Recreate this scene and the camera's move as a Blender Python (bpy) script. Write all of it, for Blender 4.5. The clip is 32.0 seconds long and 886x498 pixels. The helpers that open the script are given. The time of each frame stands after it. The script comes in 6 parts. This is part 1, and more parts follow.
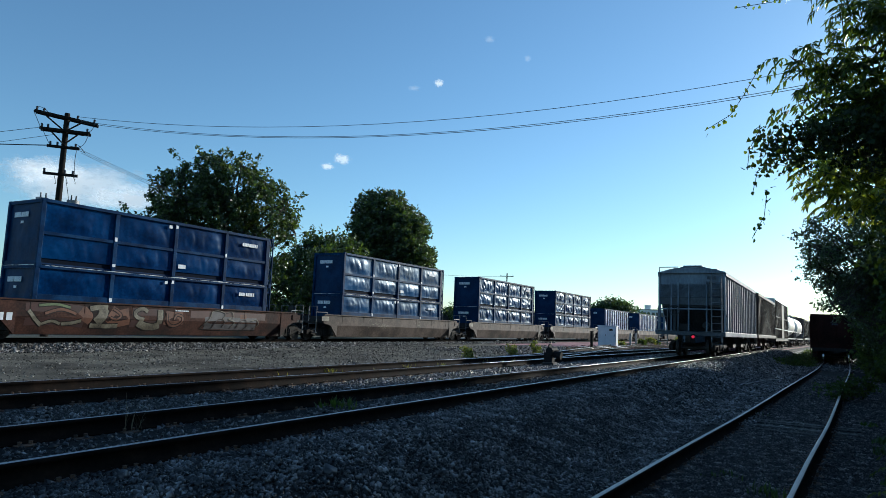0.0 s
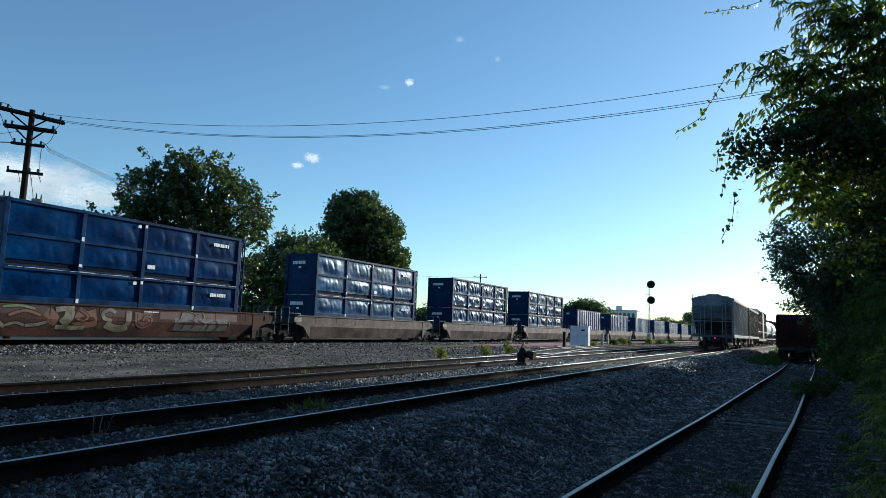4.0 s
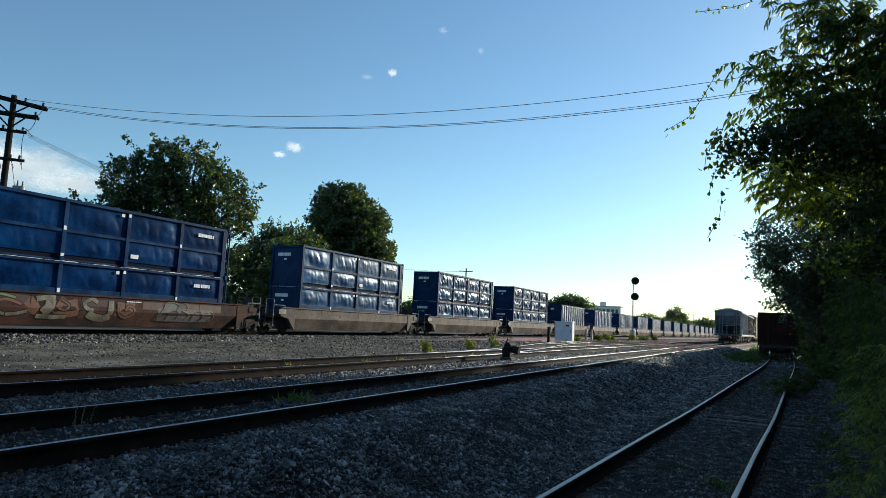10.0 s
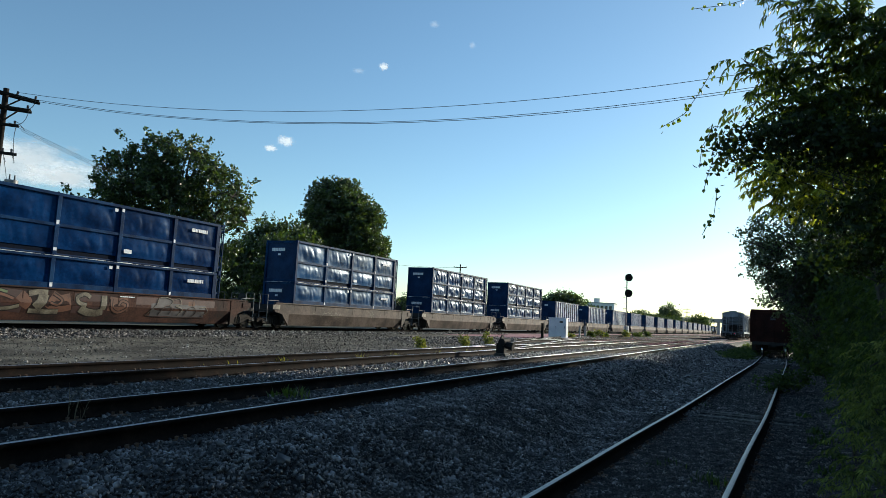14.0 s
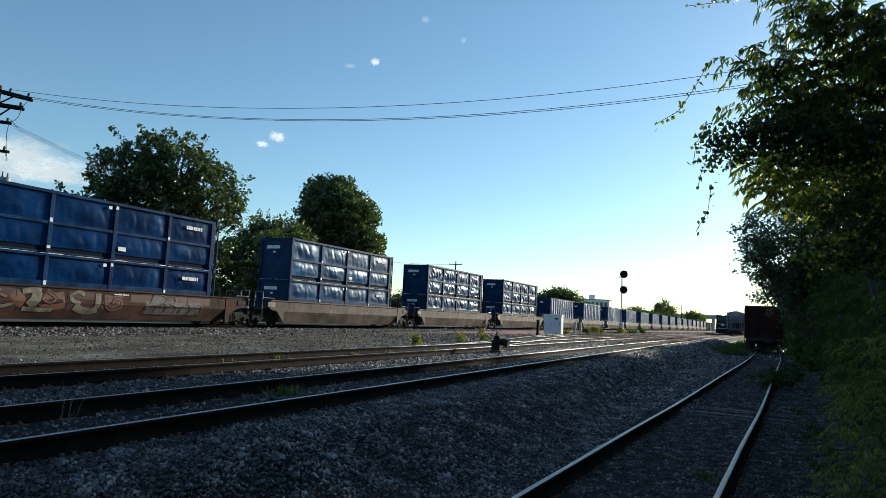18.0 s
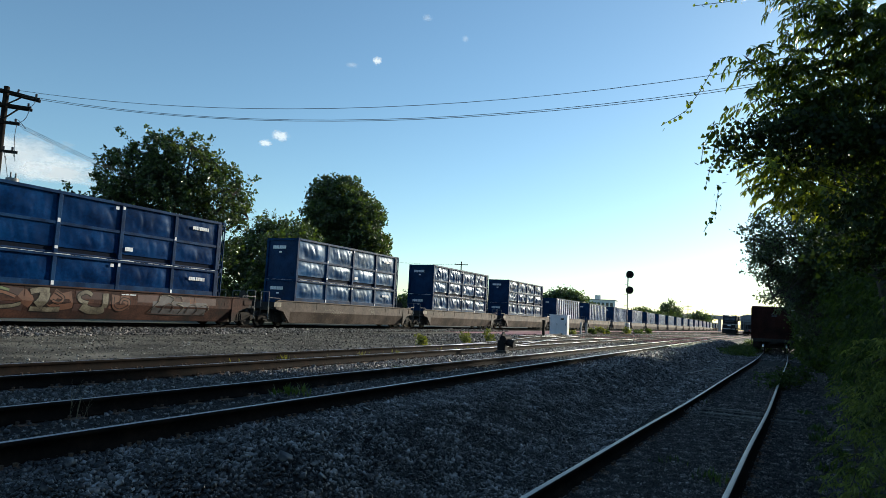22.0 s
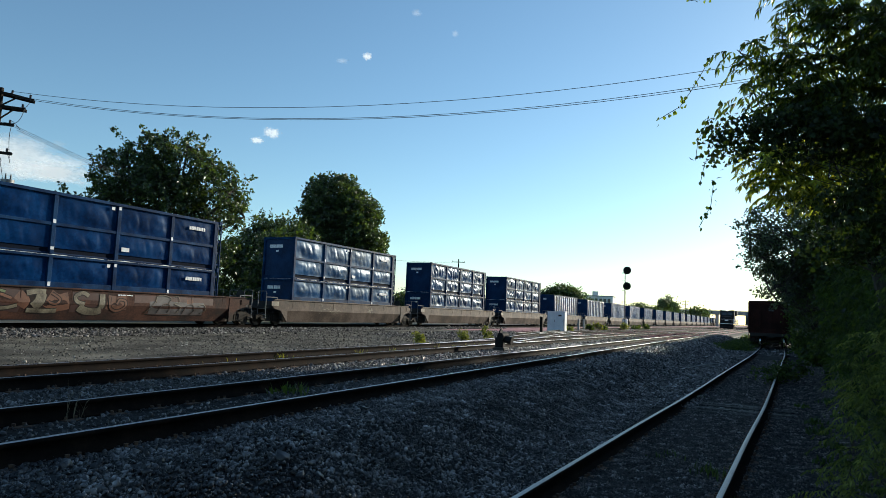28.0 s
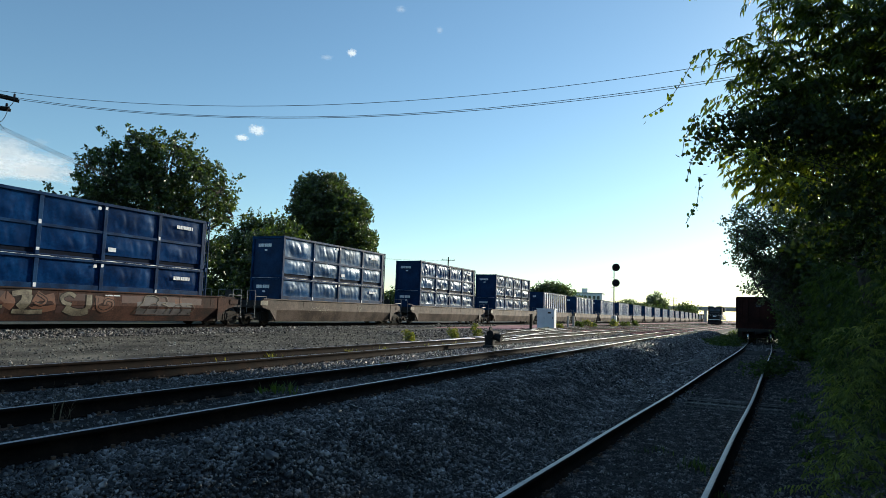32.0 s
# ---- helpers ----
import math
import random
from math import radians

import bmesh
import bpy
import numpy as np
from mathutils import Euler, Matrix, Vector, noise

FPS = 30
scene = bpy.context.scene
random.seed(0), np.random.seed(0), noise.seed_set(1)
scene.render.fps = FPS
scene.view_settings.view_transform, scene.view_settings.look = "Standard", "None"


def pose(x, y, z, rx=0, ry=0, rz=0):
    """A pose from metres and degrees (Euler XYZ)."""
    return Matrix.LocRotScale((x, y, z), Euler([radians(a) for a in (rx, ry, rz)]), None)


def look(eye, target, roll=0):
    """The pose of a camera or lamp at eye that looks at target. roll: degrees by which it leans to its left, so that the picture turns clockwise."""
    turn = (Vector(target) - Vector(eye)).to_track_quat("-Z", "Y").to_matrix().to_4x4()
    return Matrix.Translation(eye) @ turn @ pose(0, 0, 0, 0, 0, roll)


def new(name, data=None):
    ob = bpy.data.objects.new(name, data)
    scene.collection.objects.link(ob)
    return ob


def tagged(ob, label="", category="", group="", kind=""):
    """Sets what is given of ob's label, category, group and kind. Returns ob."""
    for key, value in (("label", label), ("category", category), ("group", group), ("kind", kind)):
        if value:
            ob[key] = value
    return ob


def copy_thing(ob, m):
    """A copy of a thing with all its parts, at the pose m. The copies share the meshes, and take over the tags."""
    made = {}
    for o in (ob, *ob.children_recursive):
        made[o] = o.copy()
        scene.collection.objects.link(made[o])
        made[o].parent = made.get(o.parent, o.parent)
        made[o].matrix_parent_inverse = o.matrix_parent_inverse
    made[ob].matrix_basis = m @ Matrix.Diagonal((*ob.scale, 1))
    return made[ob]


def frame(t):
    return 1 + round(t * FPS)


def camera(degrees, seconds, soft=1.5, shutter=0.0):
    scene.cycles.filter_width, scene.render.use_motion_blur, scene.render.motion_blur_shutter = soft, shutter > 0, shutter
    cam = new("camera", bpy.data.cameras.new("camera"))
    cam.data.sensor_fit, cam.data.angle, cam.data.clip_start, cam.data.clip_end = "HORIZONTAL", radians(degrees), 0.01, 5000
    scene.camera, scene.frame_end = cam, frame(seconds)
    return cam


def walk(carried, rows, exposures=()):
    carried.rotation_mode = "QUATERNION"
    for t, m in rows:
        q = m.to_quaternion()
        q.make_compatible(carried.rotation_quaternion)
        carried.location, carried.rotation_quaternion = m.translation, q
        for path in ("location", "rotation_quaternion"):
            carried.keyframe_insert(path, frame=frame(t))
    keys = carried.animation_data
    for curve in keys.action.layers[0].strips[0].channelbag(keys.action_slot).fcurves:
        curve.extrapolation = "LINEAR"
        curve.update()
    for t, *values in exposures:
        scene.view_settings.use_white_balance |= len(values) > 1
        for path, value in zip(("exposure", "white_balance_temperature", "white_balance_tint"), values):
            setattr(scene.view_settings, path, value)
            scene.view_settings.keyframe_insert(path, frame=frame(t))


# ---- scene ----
# ---------------------------------------------------------------- camera
cam = camera(67.79, 32.0, 0.5)
walk(cam, [
    (0, look((0.046, 0.001, 1.554), (-1.290, 19.824, 3.852), 2.23)),
    (0.5, look((0.040, -0.005, 1.554), (-1.160, 19.816, 3.931), 1.91)),
    (1, look((0.065, -0.010, 1.548), (-0.909, 19.819, 3.967), 1.46)),
    (1.5, look((0.050, -0.015, 1.550), (-0.838, 19.814, 4.005), 1.62)),
    (2, look((0.040, -0.010, 1.549), (-0.754, 19.823, 4.005), 2.04)),
    (2.5, look((0.031, -0.003, 1.549), (-0.523, 19.843, 3.961), 2.05)),
    (3, look((0.048, -0.006, 1.552), (-0.524, 19.844, 3.929), 1.95)),
    (3.5, look((0.039, -0.009, 1.544), (-0.543, 19.842, 3.904), 2.12)),
    (5.5, look((0.039, -0.008, 1.549), (-0.309, 19.852, 3.890), 1.89)),
    (6, look((0.035, -0.001, 1.550), (-0.248, 19.867, 3.819), 2.07)),
    (6.5, look((0.028, -0.000, 1.551), (-0.305, 19.870, 3.797), 2.32)),
    (7, look((0.018, 0.006, 1.549), (-0.309, 19.880, 3.771), 2.69)),
    (7.5, look((0.002, -0.003, 1.550), (-0.209, 19.872, 3.770), 2.87)),
    (8, look((0.017, -0.003, 1.550), (-0.081, 19.872, 3.781), 2.53)),
    (8.5, look((0.022, 0.004, 1.551), (-0.100, 19.878, 3.787), 2.36)),
    (9, look((0.018, 0.002, 1.550), (-0.102, 19.880, 3.753), 2.54)),
    (9.5, look((0.019, 0.006, 1.551), (-0.103, 19.885, 3.738), 2.68)),
    (10, look((0.012, 0.002, 1.551), (-0.093, 19.882, 3.737), 2.80)),
    (10.5, look((0.008, 0.002, 1.547), (-0.050, 19.887, 3.691), 2.93)),
    (11, look((0.008, 0.003, 1.553), (0.029, 19.891, 3.669), 2.91)),
    (11.5, look((0.007, 0.001, 1.550), (0.007, 19.890, 3.659), 2.90)),
    (12, look((0.005, 0.001, 1.551), (0.024, 19.892, 3.642), 2.94)),
    (12.5, look((0.005, 0.002, 1.550), (0.028, 19.892, 3.646), 2.91)),
    (13, look((0.000, 0.000, 1.550), (-0.000, 19.889, 3.652), 3.01)),
    (13.5, look((-0.001, 0.003, 1.551), (0.088, 19.895, 3.623), 2.93)),
    (14, look((0.002, 0.006, 1.548), (0.076, 19.898, 3.623), 2.98)),
    (14.5, look((-0.005, -0.001, 1.551), (0.044, 19.895, 3.593), 3.00)),
    (16.5, look((0.004, 0.002, 1.551), (0.010, 19.896, 3.608), 2.91)),
    (17, look((0.006, 0.004, 1.554), (-0.086, 19.898, 3.611), 3.03)),
    (17.5, look((0.007, 0.004, 1.551), (0.086, 19.903, 3.559), 2.98)),
    (18, look((0.009, 0.004, 1.550), (0.227, 19.904, 3.543), 2.83)),
    (18.5, look((0.005, 0.001, 1.548), (0.109, 19.895, 3.596), 2.87)),
    (19, look((0.002, 0.001, 1.553), (0.045, 19.895, 3.617), 2.94)),
    (19.5, look((-0.001, 0.002, 1.550), (0.000, 19.901, 3.565), 3.07)),
    (20, look((-0.008, -0.000, 1.556), (0.030, 19.904, 3.510), 3.09)),
    (20.5, look((-0.005, 0.007, 1.554), (0.031, 19.913, 3.491), 3.23)),
    (21, look((-0.009, 0.004, 1.555), (0.050, 19.909, 3.504), 3.15)),
    (21.5, look((0.006, 0.008, 1.552), (0.099, 19.908, 3.539), 2.91)),
    (22, look((-0.004, 0.006, 1.553), (0.048, 19.907, 3.542), 2.89)),
    (22.5, look((0.001, 0.011, 1.555), (0.014, 19.916, 3.508), 2.93)),
    (23, look((-0.008, 0.010, 1.552), (0.047, 19.918, 3.467), 2.99)),
    (23.5, look((-0.005, 0.011, 1.549), (0.094, 19.922, 3.428), 2.95)),
    (24, look((-0.006, 0.009, 1.552), (0.079, 19.922, 3.417), 3.03)),
    (24.5, look((-0.005, 0.013, 1.552), (0.175, 19.925, 3.409), 2.91)),
    (25, look((-0.002, 0.016, 1.551), (0.203, 19.931, 3.388), 2.85)),
    (25.5, look((-0.002, 0.009, 1.553), (0.178, 19.922, 3.402), 2.80)),
    (27.5, look((0.011, 0.013, 1.553), (0.180, 19.924, 3.425), 2.37)),
    (28, look((0.013, 0.008, 1.553), (0.149, 19.915, 3.474), 2.34)),
    (28.5, look((0.014, 0.005, 1.554), (0.244, 19.911, 3.477), 2.33)),
    (29, look((0.013, 0.011, 1.548), (0.380, 19.914, 3.480), 2.23)),
    (29.5, look((0.019, 0.010, 1.555), (0.335, 19.912, 3.508), 2.26)),
    (30, look((0.021, 0.008, 1.554), (0.335, 19.913, 3.476), 2.23)),
    (30.5, look((0.014, 0.007, 1.551), (0.356, 19.913, 3.461), 2.14)),
    (31, look((0.024, 0.006, 1.555), (0.398, 19.913, 3.452), 2.07)),
    (31.5, look((0.023, 0.009, 1.552), (0.452, 19.917, 3.418), 1.86)),
    (32, look((0.026, 0.007, 1.552), (0.479, 19.914, 3.427), 1.92)),
], [(0.0, 0.18, 5800, 4), (6.0, 0.22, 6100, 4), (13.0, 0.3, 6550, 5), (32.0, 0.32, 6600, 5)])

# ---------------------------------------------------------------- light
SUN_AZ, SUN_EL = 46.5, 15.5
world = bpy.data.worlds.new("evening_sky")
scene.world = world
world.use_nodes = True
wn = world.node_tree.nodes
sky = wn.new("ShaderNodeTexSky")
sky.sky_type = "NISHITA"
sky.sun_disc = False
sky.sun_elevation, sky.sun_rotation = radians(SUN_EL), radians(SUN_AZ)
sky.air_density, sky.dust_density, sky.ozone_density = 1.0, 0.25, 3.0
wn["Background"].inputs[1].default_value = 0.14
clear = wn.new("ShaderNodeMixRGB")
clear.blend_type = "MULTIPLY"
clear.inputs[0].default_value = 1.0
clear.inputs[2].default_value = (0.935, 1.015, 1.0, 1)
world.node_tree.links.new(sky.outputs[0], clear.inputs[1])
world.node_tree.links.new(clear.outputs[0], wn["Background"].inputs[0])
sun = new("sun", bpy.data.lights.new("sun", "SUN"))
sun.data.energy, sun.data.angle, sun.data.color = 5.0, radians(0.6), (1.0, 0.91, 0.78)
a, e = radians(SUN_AZ), radians(SUN_EL)
sun.matrix_world = look((0, 0, 60), (-math.sin(a) * math.cos(e), -math.cos(a) * math.cos(e), 60 - math.sin(e)))

# ---------------------------------------------------------------- materials


def mat(name, cols, rough=0.7, metal=0.0, scale=4.0, fine=40.0, bump=0.3, dist=0.01, rough_var=0.15, vary=0.0, stretch=(1, 1, 1), spec=0.5, translucent=0.0, coat=0.0, tint=(1, 1, 1)):
    """Two scales of noise blend the colours; a third gives relief. vary: change from piece to piece."""
    m = bpy.data.materials.new(name)
    m.use_nodes = True
    nt = m.node_tree
    n, ln = nt.nodes, nt.links
    b = n["Principled BSDF"]
    tc = n.new("ShaderNodeTexCoord")
    mp = n.new("ShaderNodeMapping")
    mp.inputs["Scale"].default_value = stretch
    ln.new(tc.outputs["Object"], mp.inputs[0])
    big = n.new("ShaderNodeTexNoise")
    big.inputs["Scale"].default_value, big.inputs["Detail"].default_value = scale, 6
    small = n.new("ShaderNodeTexNoise")
    small.inputs["Scale"].default_value, small.inputs["Detail"].default_value = fine, 4
    ln.new(mp.outputs[0], big.inputs["Vector"])
    ln.new(mp.outputs[0], small.inputs["Vector"])
    mix = n.new("ShaderNodeMath")
    mix.operation = "MULTIPLY_ADD"
    ln.new(small.outputs[0], mix.inputs[0])
    mix.inputs[1].default_value = 0.4
    ln.new(big.outputs[0], mix.inputs[2])
    ramp = n.new("ShaderNodeValToRGB")
    ln.new(mix.outputs[0], ramp.inputs[0])
    el = ramp.color_ramp.elements
    k = len(cols)
    while len(el) < k:
        el.new(0.5)
    for i, c in enumerate(cols):
        el[i].position = 0.52 + 0.36 * i / max(1, k - 1)
        el[i].color = (*c, 1)
    out = ramp.outputs[0]
    if vary:
        oi = n.new("ShaderNodeObjectInfo")
        geo = n.new("ShaderNodeNewGeometry")
        add = n.new("ShaderNodeMath")
        ln.new(oi.outputs["Random"], add.inputs[0])
        ln.new(geo.outputs["Random Per Island"], add.inputs[1])
        fr = n.new("ShaderNodeMath")
        fr.operation = "FRACT"
        ln.new(add.outputs[0], fr.inputs[0])
        mr = n.new("ShaderNodeMapRange")
        mr.inputs["To Min"].default_value, mr.inputs["To Max"].default_value = 1 - vary, 1 + vary
        ln.new(fr.outputs[0], mr.inputs[0])
        hs = n.new("ShaderNodeHueSaturation")
        ln.new(mr.outputs[0], hs.inputs["Value"])
        ln.new(out, hs.inputs["Color"])
        out = hs.outputs[0]
    ln.new(out, b.inputs["Base Color"])
    rr = n.new("ShaderNodeMapRange")
    rr.inputs["To Min"].default_value, rr.inputs["To Max"].default_value = max(0.02, rough - rough_var), min(1, rough + rough_var)
    ln.new(big.outputs[0], rr.inputs[0])
    ln.new(rr.outputs[0], b.inputs["Roughness"])
    b.inputs["Metallic"].default_value = metal
    b.inputs["Specular IOR Level"].default_value = spec
    b.inputs["Specular Tint"].default_value = (*tint, 1)
    b.inputs["Coat Weight"].default_value = coat
    if bump:
        bp = n.new("ShaderNodeBump")
        bp.inputs["Strength"].default_value, bp.inputs["Distance"].default_value = bump, dist
        ln.new(small.outputs[0], bp.inputs["Height"])
        ln.new(bp.outputs[0], b.inputs["Normal"])
    if translucent:
        tr = n.new("ShaderNodeBsdfTranslucent")
        thru = n.new("ShaderNodeMixRGB")
        thru.blend_type = "MULTIPLY"
        thru.inputs[0].default_value = 1
        thru.inputs[2].default_value = (2.3, 2.2, 0.6, 1)
        ln.new(out, thru.inputs[1])
        ln.new(thru.outputs[0], tr.inputs[0])
        ms = n.new("ShaderNodeMixShader")
        ms.inputs[0].default_value = translucent
        ln.new(b.outputs[0], ms.inputs[1])
        ln.new(tr.outputs[0], ms.inputs[2])
        ln.new(ms.outputs[0], n["Material Output"].inputs[0])
    return m


# tint turns the highlights blue; the second blue is lightened for sun glare
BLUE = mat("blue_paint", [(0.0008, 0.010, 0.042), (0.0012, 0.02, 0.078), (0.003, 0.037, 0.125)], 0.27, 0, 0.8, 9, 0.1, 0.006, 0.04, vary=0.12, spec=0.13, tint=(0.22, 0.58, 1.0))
BLUE_GLARE = mat("glare_lightened_blue_paint", [(0.004, 0.026, 0.075), (0.008, 0.048, 0.13), (0.02, 0.085, 0.2)], 0.33, 0, 0.8, 9, 0.1, 0.006, 0.05, vary=0.12, spec=0.16, tint=(0.26, 0.68, 1.0))
BLUE_FRAME = mat("blue_frame_paint", [(0.0014, 0.012, 0.042), (0.003, 0.022, 0.07), (0.007, 0.04, 0.108)], 0.5, 0, 1.5, 14, 0.2, spec=0.07, tint=(0.4, 0.7, 1.0))
BLUE_END = mat("blue_end_paint", [(0.0015, 0.013, 0.045), (0.003, 0.022, 0.07), (0.007, 0.034, 0.095)], 0.5, 0, 1.2, 10, 0.2, spec=0.09)
RIB_PALE = mat("pale_blue_rib_paint", [(0.28, 0.36, 0.5), (0.4, 0.47, 0.6), (0.5, 0.56, 0.67)], 0.3, 0, 1.5, 14, 0.2)
LABEL_WHITE = mat("white_marking", [(0.55, 0.57, 0.6), (0.75, 0.77, 0.8)], 0.6, 0, 5, 60, 0.1)
RUST_RED = mat("rust_red_steel", [(0.007, 0.0035, 0.003), (0.031, 0.0105, 0.007), (0.078, 0.031, 0.019)], 0.8, 0, 0.9, 14, 0.4, spec=0.25)
RUST_TAN = mat("faded_tan_steel", [(0.018, 0.011, 0.008), (0.062, 0.041, 0.031), (0.13, 0.096, 0.077)], 0.7, 0, 0.8, 12, 0.35, spec=0.25)
DARK_STEEL = mat("dark_underframe_steel", [(0.008, 0.008, 0.009), (0.02, 0.018, 0.017), (0.035, 0.028, 0.024)], 0.8, 0, 2, 20, 0.4)
TRUCK = mat("greasy_truck_steel", [(0.008, 0.007, 0.006), (0.018, 0.014, 0.011), (0.035, 0.025, 0.018)], 0.8, 0, 4, 40, 0.4, spec=0.2)
WHEEL = mat("wheel_steel", [(0.02, 0.018, 0.016), (0.05, 0.04, 0.035)], 0.5, 0.6, 5, 40, 0.3)
TREAD = mat("polished_tread_steel", [(0.4, 0.38, 0.36), (0.55, 0.53, 0.5)], 0.25, 1.0, 5, 40, 0.1)
RAIL_TOP = mat("polished_rail_head", [(0.32, 0.285, 0.28), (0.52, 0.475, 0.465)], 0.34, 0.9, 1.0, 30, 0.1, stretch=(1, 1, 1))
RAIL_DULL = mat("dull_little_used_rail_head", [(0.16, 0.148, 0.146), (0.34, 0.322, 0.318)], 0.45, 0.7, 1.0, 30, 0.15)
RAIL_SIDE = mat("rusty_rail_side", [(0.004, 0.003, 0.0027), (0.0085, 0.006, 0.0048), (0.02, 0.0125, 0.009)], 0.9, 0, 3, 30, 0.4, spec=0.08)
TIE = mat("weathered_tie_wood", [(0.007, 0.006, 0.006), (0.016, 0.014, 0.013), (0.035, 0.031, 0.027)], 0.95, 0, 2, 30, 0.6, vary=0.3, stretch=(1, 6, 1), spec=0.15)
TIE_GREY = mat("bleached_grey_tie_wood", [(0.035, 0.032, 0.03), (0.09, 0.082, 0.076), (0.18, 0.165, 0.155)], 0.95, 0, 2, 30, 0.6, vary=0.4, stretch=(1, 6, 1), spec=0.15)
PLATE = mat("rusty_tie_plate", [(0.05, 0.028, 0.018), (0.13, 0.075, 0.045)], 0.85, 0, 5, 40, 0.4)
STONE = mat("ballast_stone", [(0.0105, 0.0098, 0.0103), (0.0385, 0.035, 0.0362), (0.21, 0.194, 0.19)], 0.4, 0, 3, 12, 0.2, vary=0.92, spec=0.4)
STONE_TAN = mat("dusty_grey_tan_stone", [(0.034, 0.031, 0.026), (0.115, 0.105, 0.088), (0.29, 0.27, 0.235)], 0.8, 0, 6, 50, 0.4, vary=0.8, spec=0.2)
STONE_DARK = mat("sooty_fine_gravel", [(0.024, 0.0208, 0.021), (0.08, 0.07, 0.07), (0.26, 0.233, 0.222)], 0.75, 0, 6, 50, 0.4, vary=0.7, spec=0.25)
STONE_PALE = mat("pale_washed_ballast", [(0.04, 0.036, 0.032), (0.12, 0.107, 0.096), (0.3, 0.275, 0.25)], 0.75, 0, 4, 15, 0.3, vary=0.9, spec=0.2)
# pink stone colour brightened for the sun on the far yard
STONE_SUNLIT = mat("sunlit_pink_stone", [(0.09, 0.036, 0.035), (0.2, 0.09, 0.09), (0.36, 0.2, 0.195)], 0.8, 0, 4, 15, 0.3, vary=0.7, spec=0.15)
# near-black sheet that carries the shade in the open hopper ends
SLOPE_SHADE = mat("shade_black_car_sheet", [(0.018, 0.019, 0.021), (0.04, 0.042, 0.046), (0.07, 0.073, 0.078)], 0.85, 0, 0.8, 10, 0.25, spec=0.2)
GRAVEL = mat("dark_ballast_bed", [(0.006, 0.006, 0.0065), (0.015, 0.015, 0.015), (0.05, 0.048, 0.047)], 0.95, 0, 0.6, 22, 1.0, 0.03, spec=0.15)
FINES = mat("grey_gravel_road", [(0.034, 0.03, 0.023), (0.098, 0.087, 0.067), (0.18, 0.162, 0.127)], 0.95, 0, 0.5, 11, 1.0, 0.04, spec=0.15)
# ground of the far yard, its sunlit pink put into the colour
YARD = mat("sunlit_pink_yard_ballast", [(0.17, 0.06, 0.064), (0.32, 0.135, 0.14), (0.47, 0.235, 0.24)], 0.72, 0, 0.5, 9, 0.8, 0.03, spec=0.4)
EARTH = mat("dark_earth", [(0.025, 0.02, 0.014), (0.05, 0.045, 0.03), (0.05, 0.06, 0.025)], 0.95, 0, 0.5, 15, 0.8, 0.03)
GREY_PAINT = mat("weathered_grey_car_paint", [(0.09, 0.115, 0.145), (0.155, 0.19, 0.235), (0.22, 0.265, 0.315)], 0.6, 0, 0.7, 10, 0.25, stretch=(1, 1, 0.4), spec=0.3)
# darker grey for end sheets, sills, bins and faded marks
GREY_DARK = mat("dark_grey_sheet", [(0.03, 0.034, 0.04), (0.062, 0.07, 0.08), (0.115, 0.126, 0.14)], 0.75, 0, 0.8, 10, 0.25)
BROWN_CAR = mat("dark_brown_car_paint", [(0.012, 0.008, 0.006), (0.028, 0.016, 0.012), (0.05, 0.028, 0.02)], 0.65, 0, 0.8, 10, 0.3)
OX_RED = mat("oxide_red_car_paint", [(0.014, 0.004, 0.0035), (0.035, 0.010, 0.008), (0.055, 0.018, 0.014)], 0.7, 0, 0.9, 12, 0.3, spec=0.12)
TANK_WHITE = mat("dusty_white_tank_paint", [(0.45, 0.44, 0.42), (0.66, 0.65, 0.63), (0.76, 0.75, 0.73)], 0.4, 0, 0.7, 12, 0.15)
CREAM = mat("pale_roof_paint", [(0.5, 0.5, 0.5), (0.7, 0.7, 0.7)], 0.6, 0, 0.7, 12, 0.15)
LOCO_BLACK = mat("black_locomotive_paint", [(0.006, 0.006, 0.007), (0.014, 0.014, 0.016), (0.026, 0.026, 0.027)], 0.6, 0, 0.8, 12, 0.15, spec=0.15)
CABINET = mat("silver_cabinet_paint", [(0.6, 0.63, 0.66), (0.75, 0.77, 0.8)], 0.45, 0.0, 1.5, 20, 0.1)
MAST = mat("dull_galvanised_steel", [(0.12, 0.12, 0.125), (0.22, 0.22, 0.23)], 0.55, 0.5, 4, 40, 0.2)
BLACK = mat("matt_black_paint", [(0.006, 0.006, 0.007), (0.014, 0.014, 0.015)], 0.7, 0, 5, 40, 0.1, spec=0.12)
# rail blue darkened to hold the shade between the stacked boxes
RECESS_SHADE = mat("shade_darkened_blue_steel", [(0.002, 0.005, 0.012), (0.004, 0.01, 0.024)], 0.85, 0, 3, 20, 0.2, spec=0.06)
POLE_WOOD = mat("creosoted_pole_wood", [(0.006, 0.005, 0.0045), (0.014, 0.011, 0.009), (0.03, 0.023, 0.019)], 0.9, 0, 3, 30, 0.5, stretch=(4, 4, 0.5), spec=0.15)
PORCELAIN = mat("dark_brown_porcelain", [(0.012, 0.01, 0.01), (0.03, 0.024, 0.022)], 0.3, 0, 5, 40, 0.05)
WIRE = mat("weathered_wire", [(0.02, 0.02, 0.022), (0.05, 0.05, 0.05)], 0.6, 0.3, 5, 40, 0.0)
CONCRETE = mat("pale_concrete", [(0.3, 0.29, 0.27), (0.42, 0.41, 0.39)], 0.85, 0, 0.4, 8, 0.3)
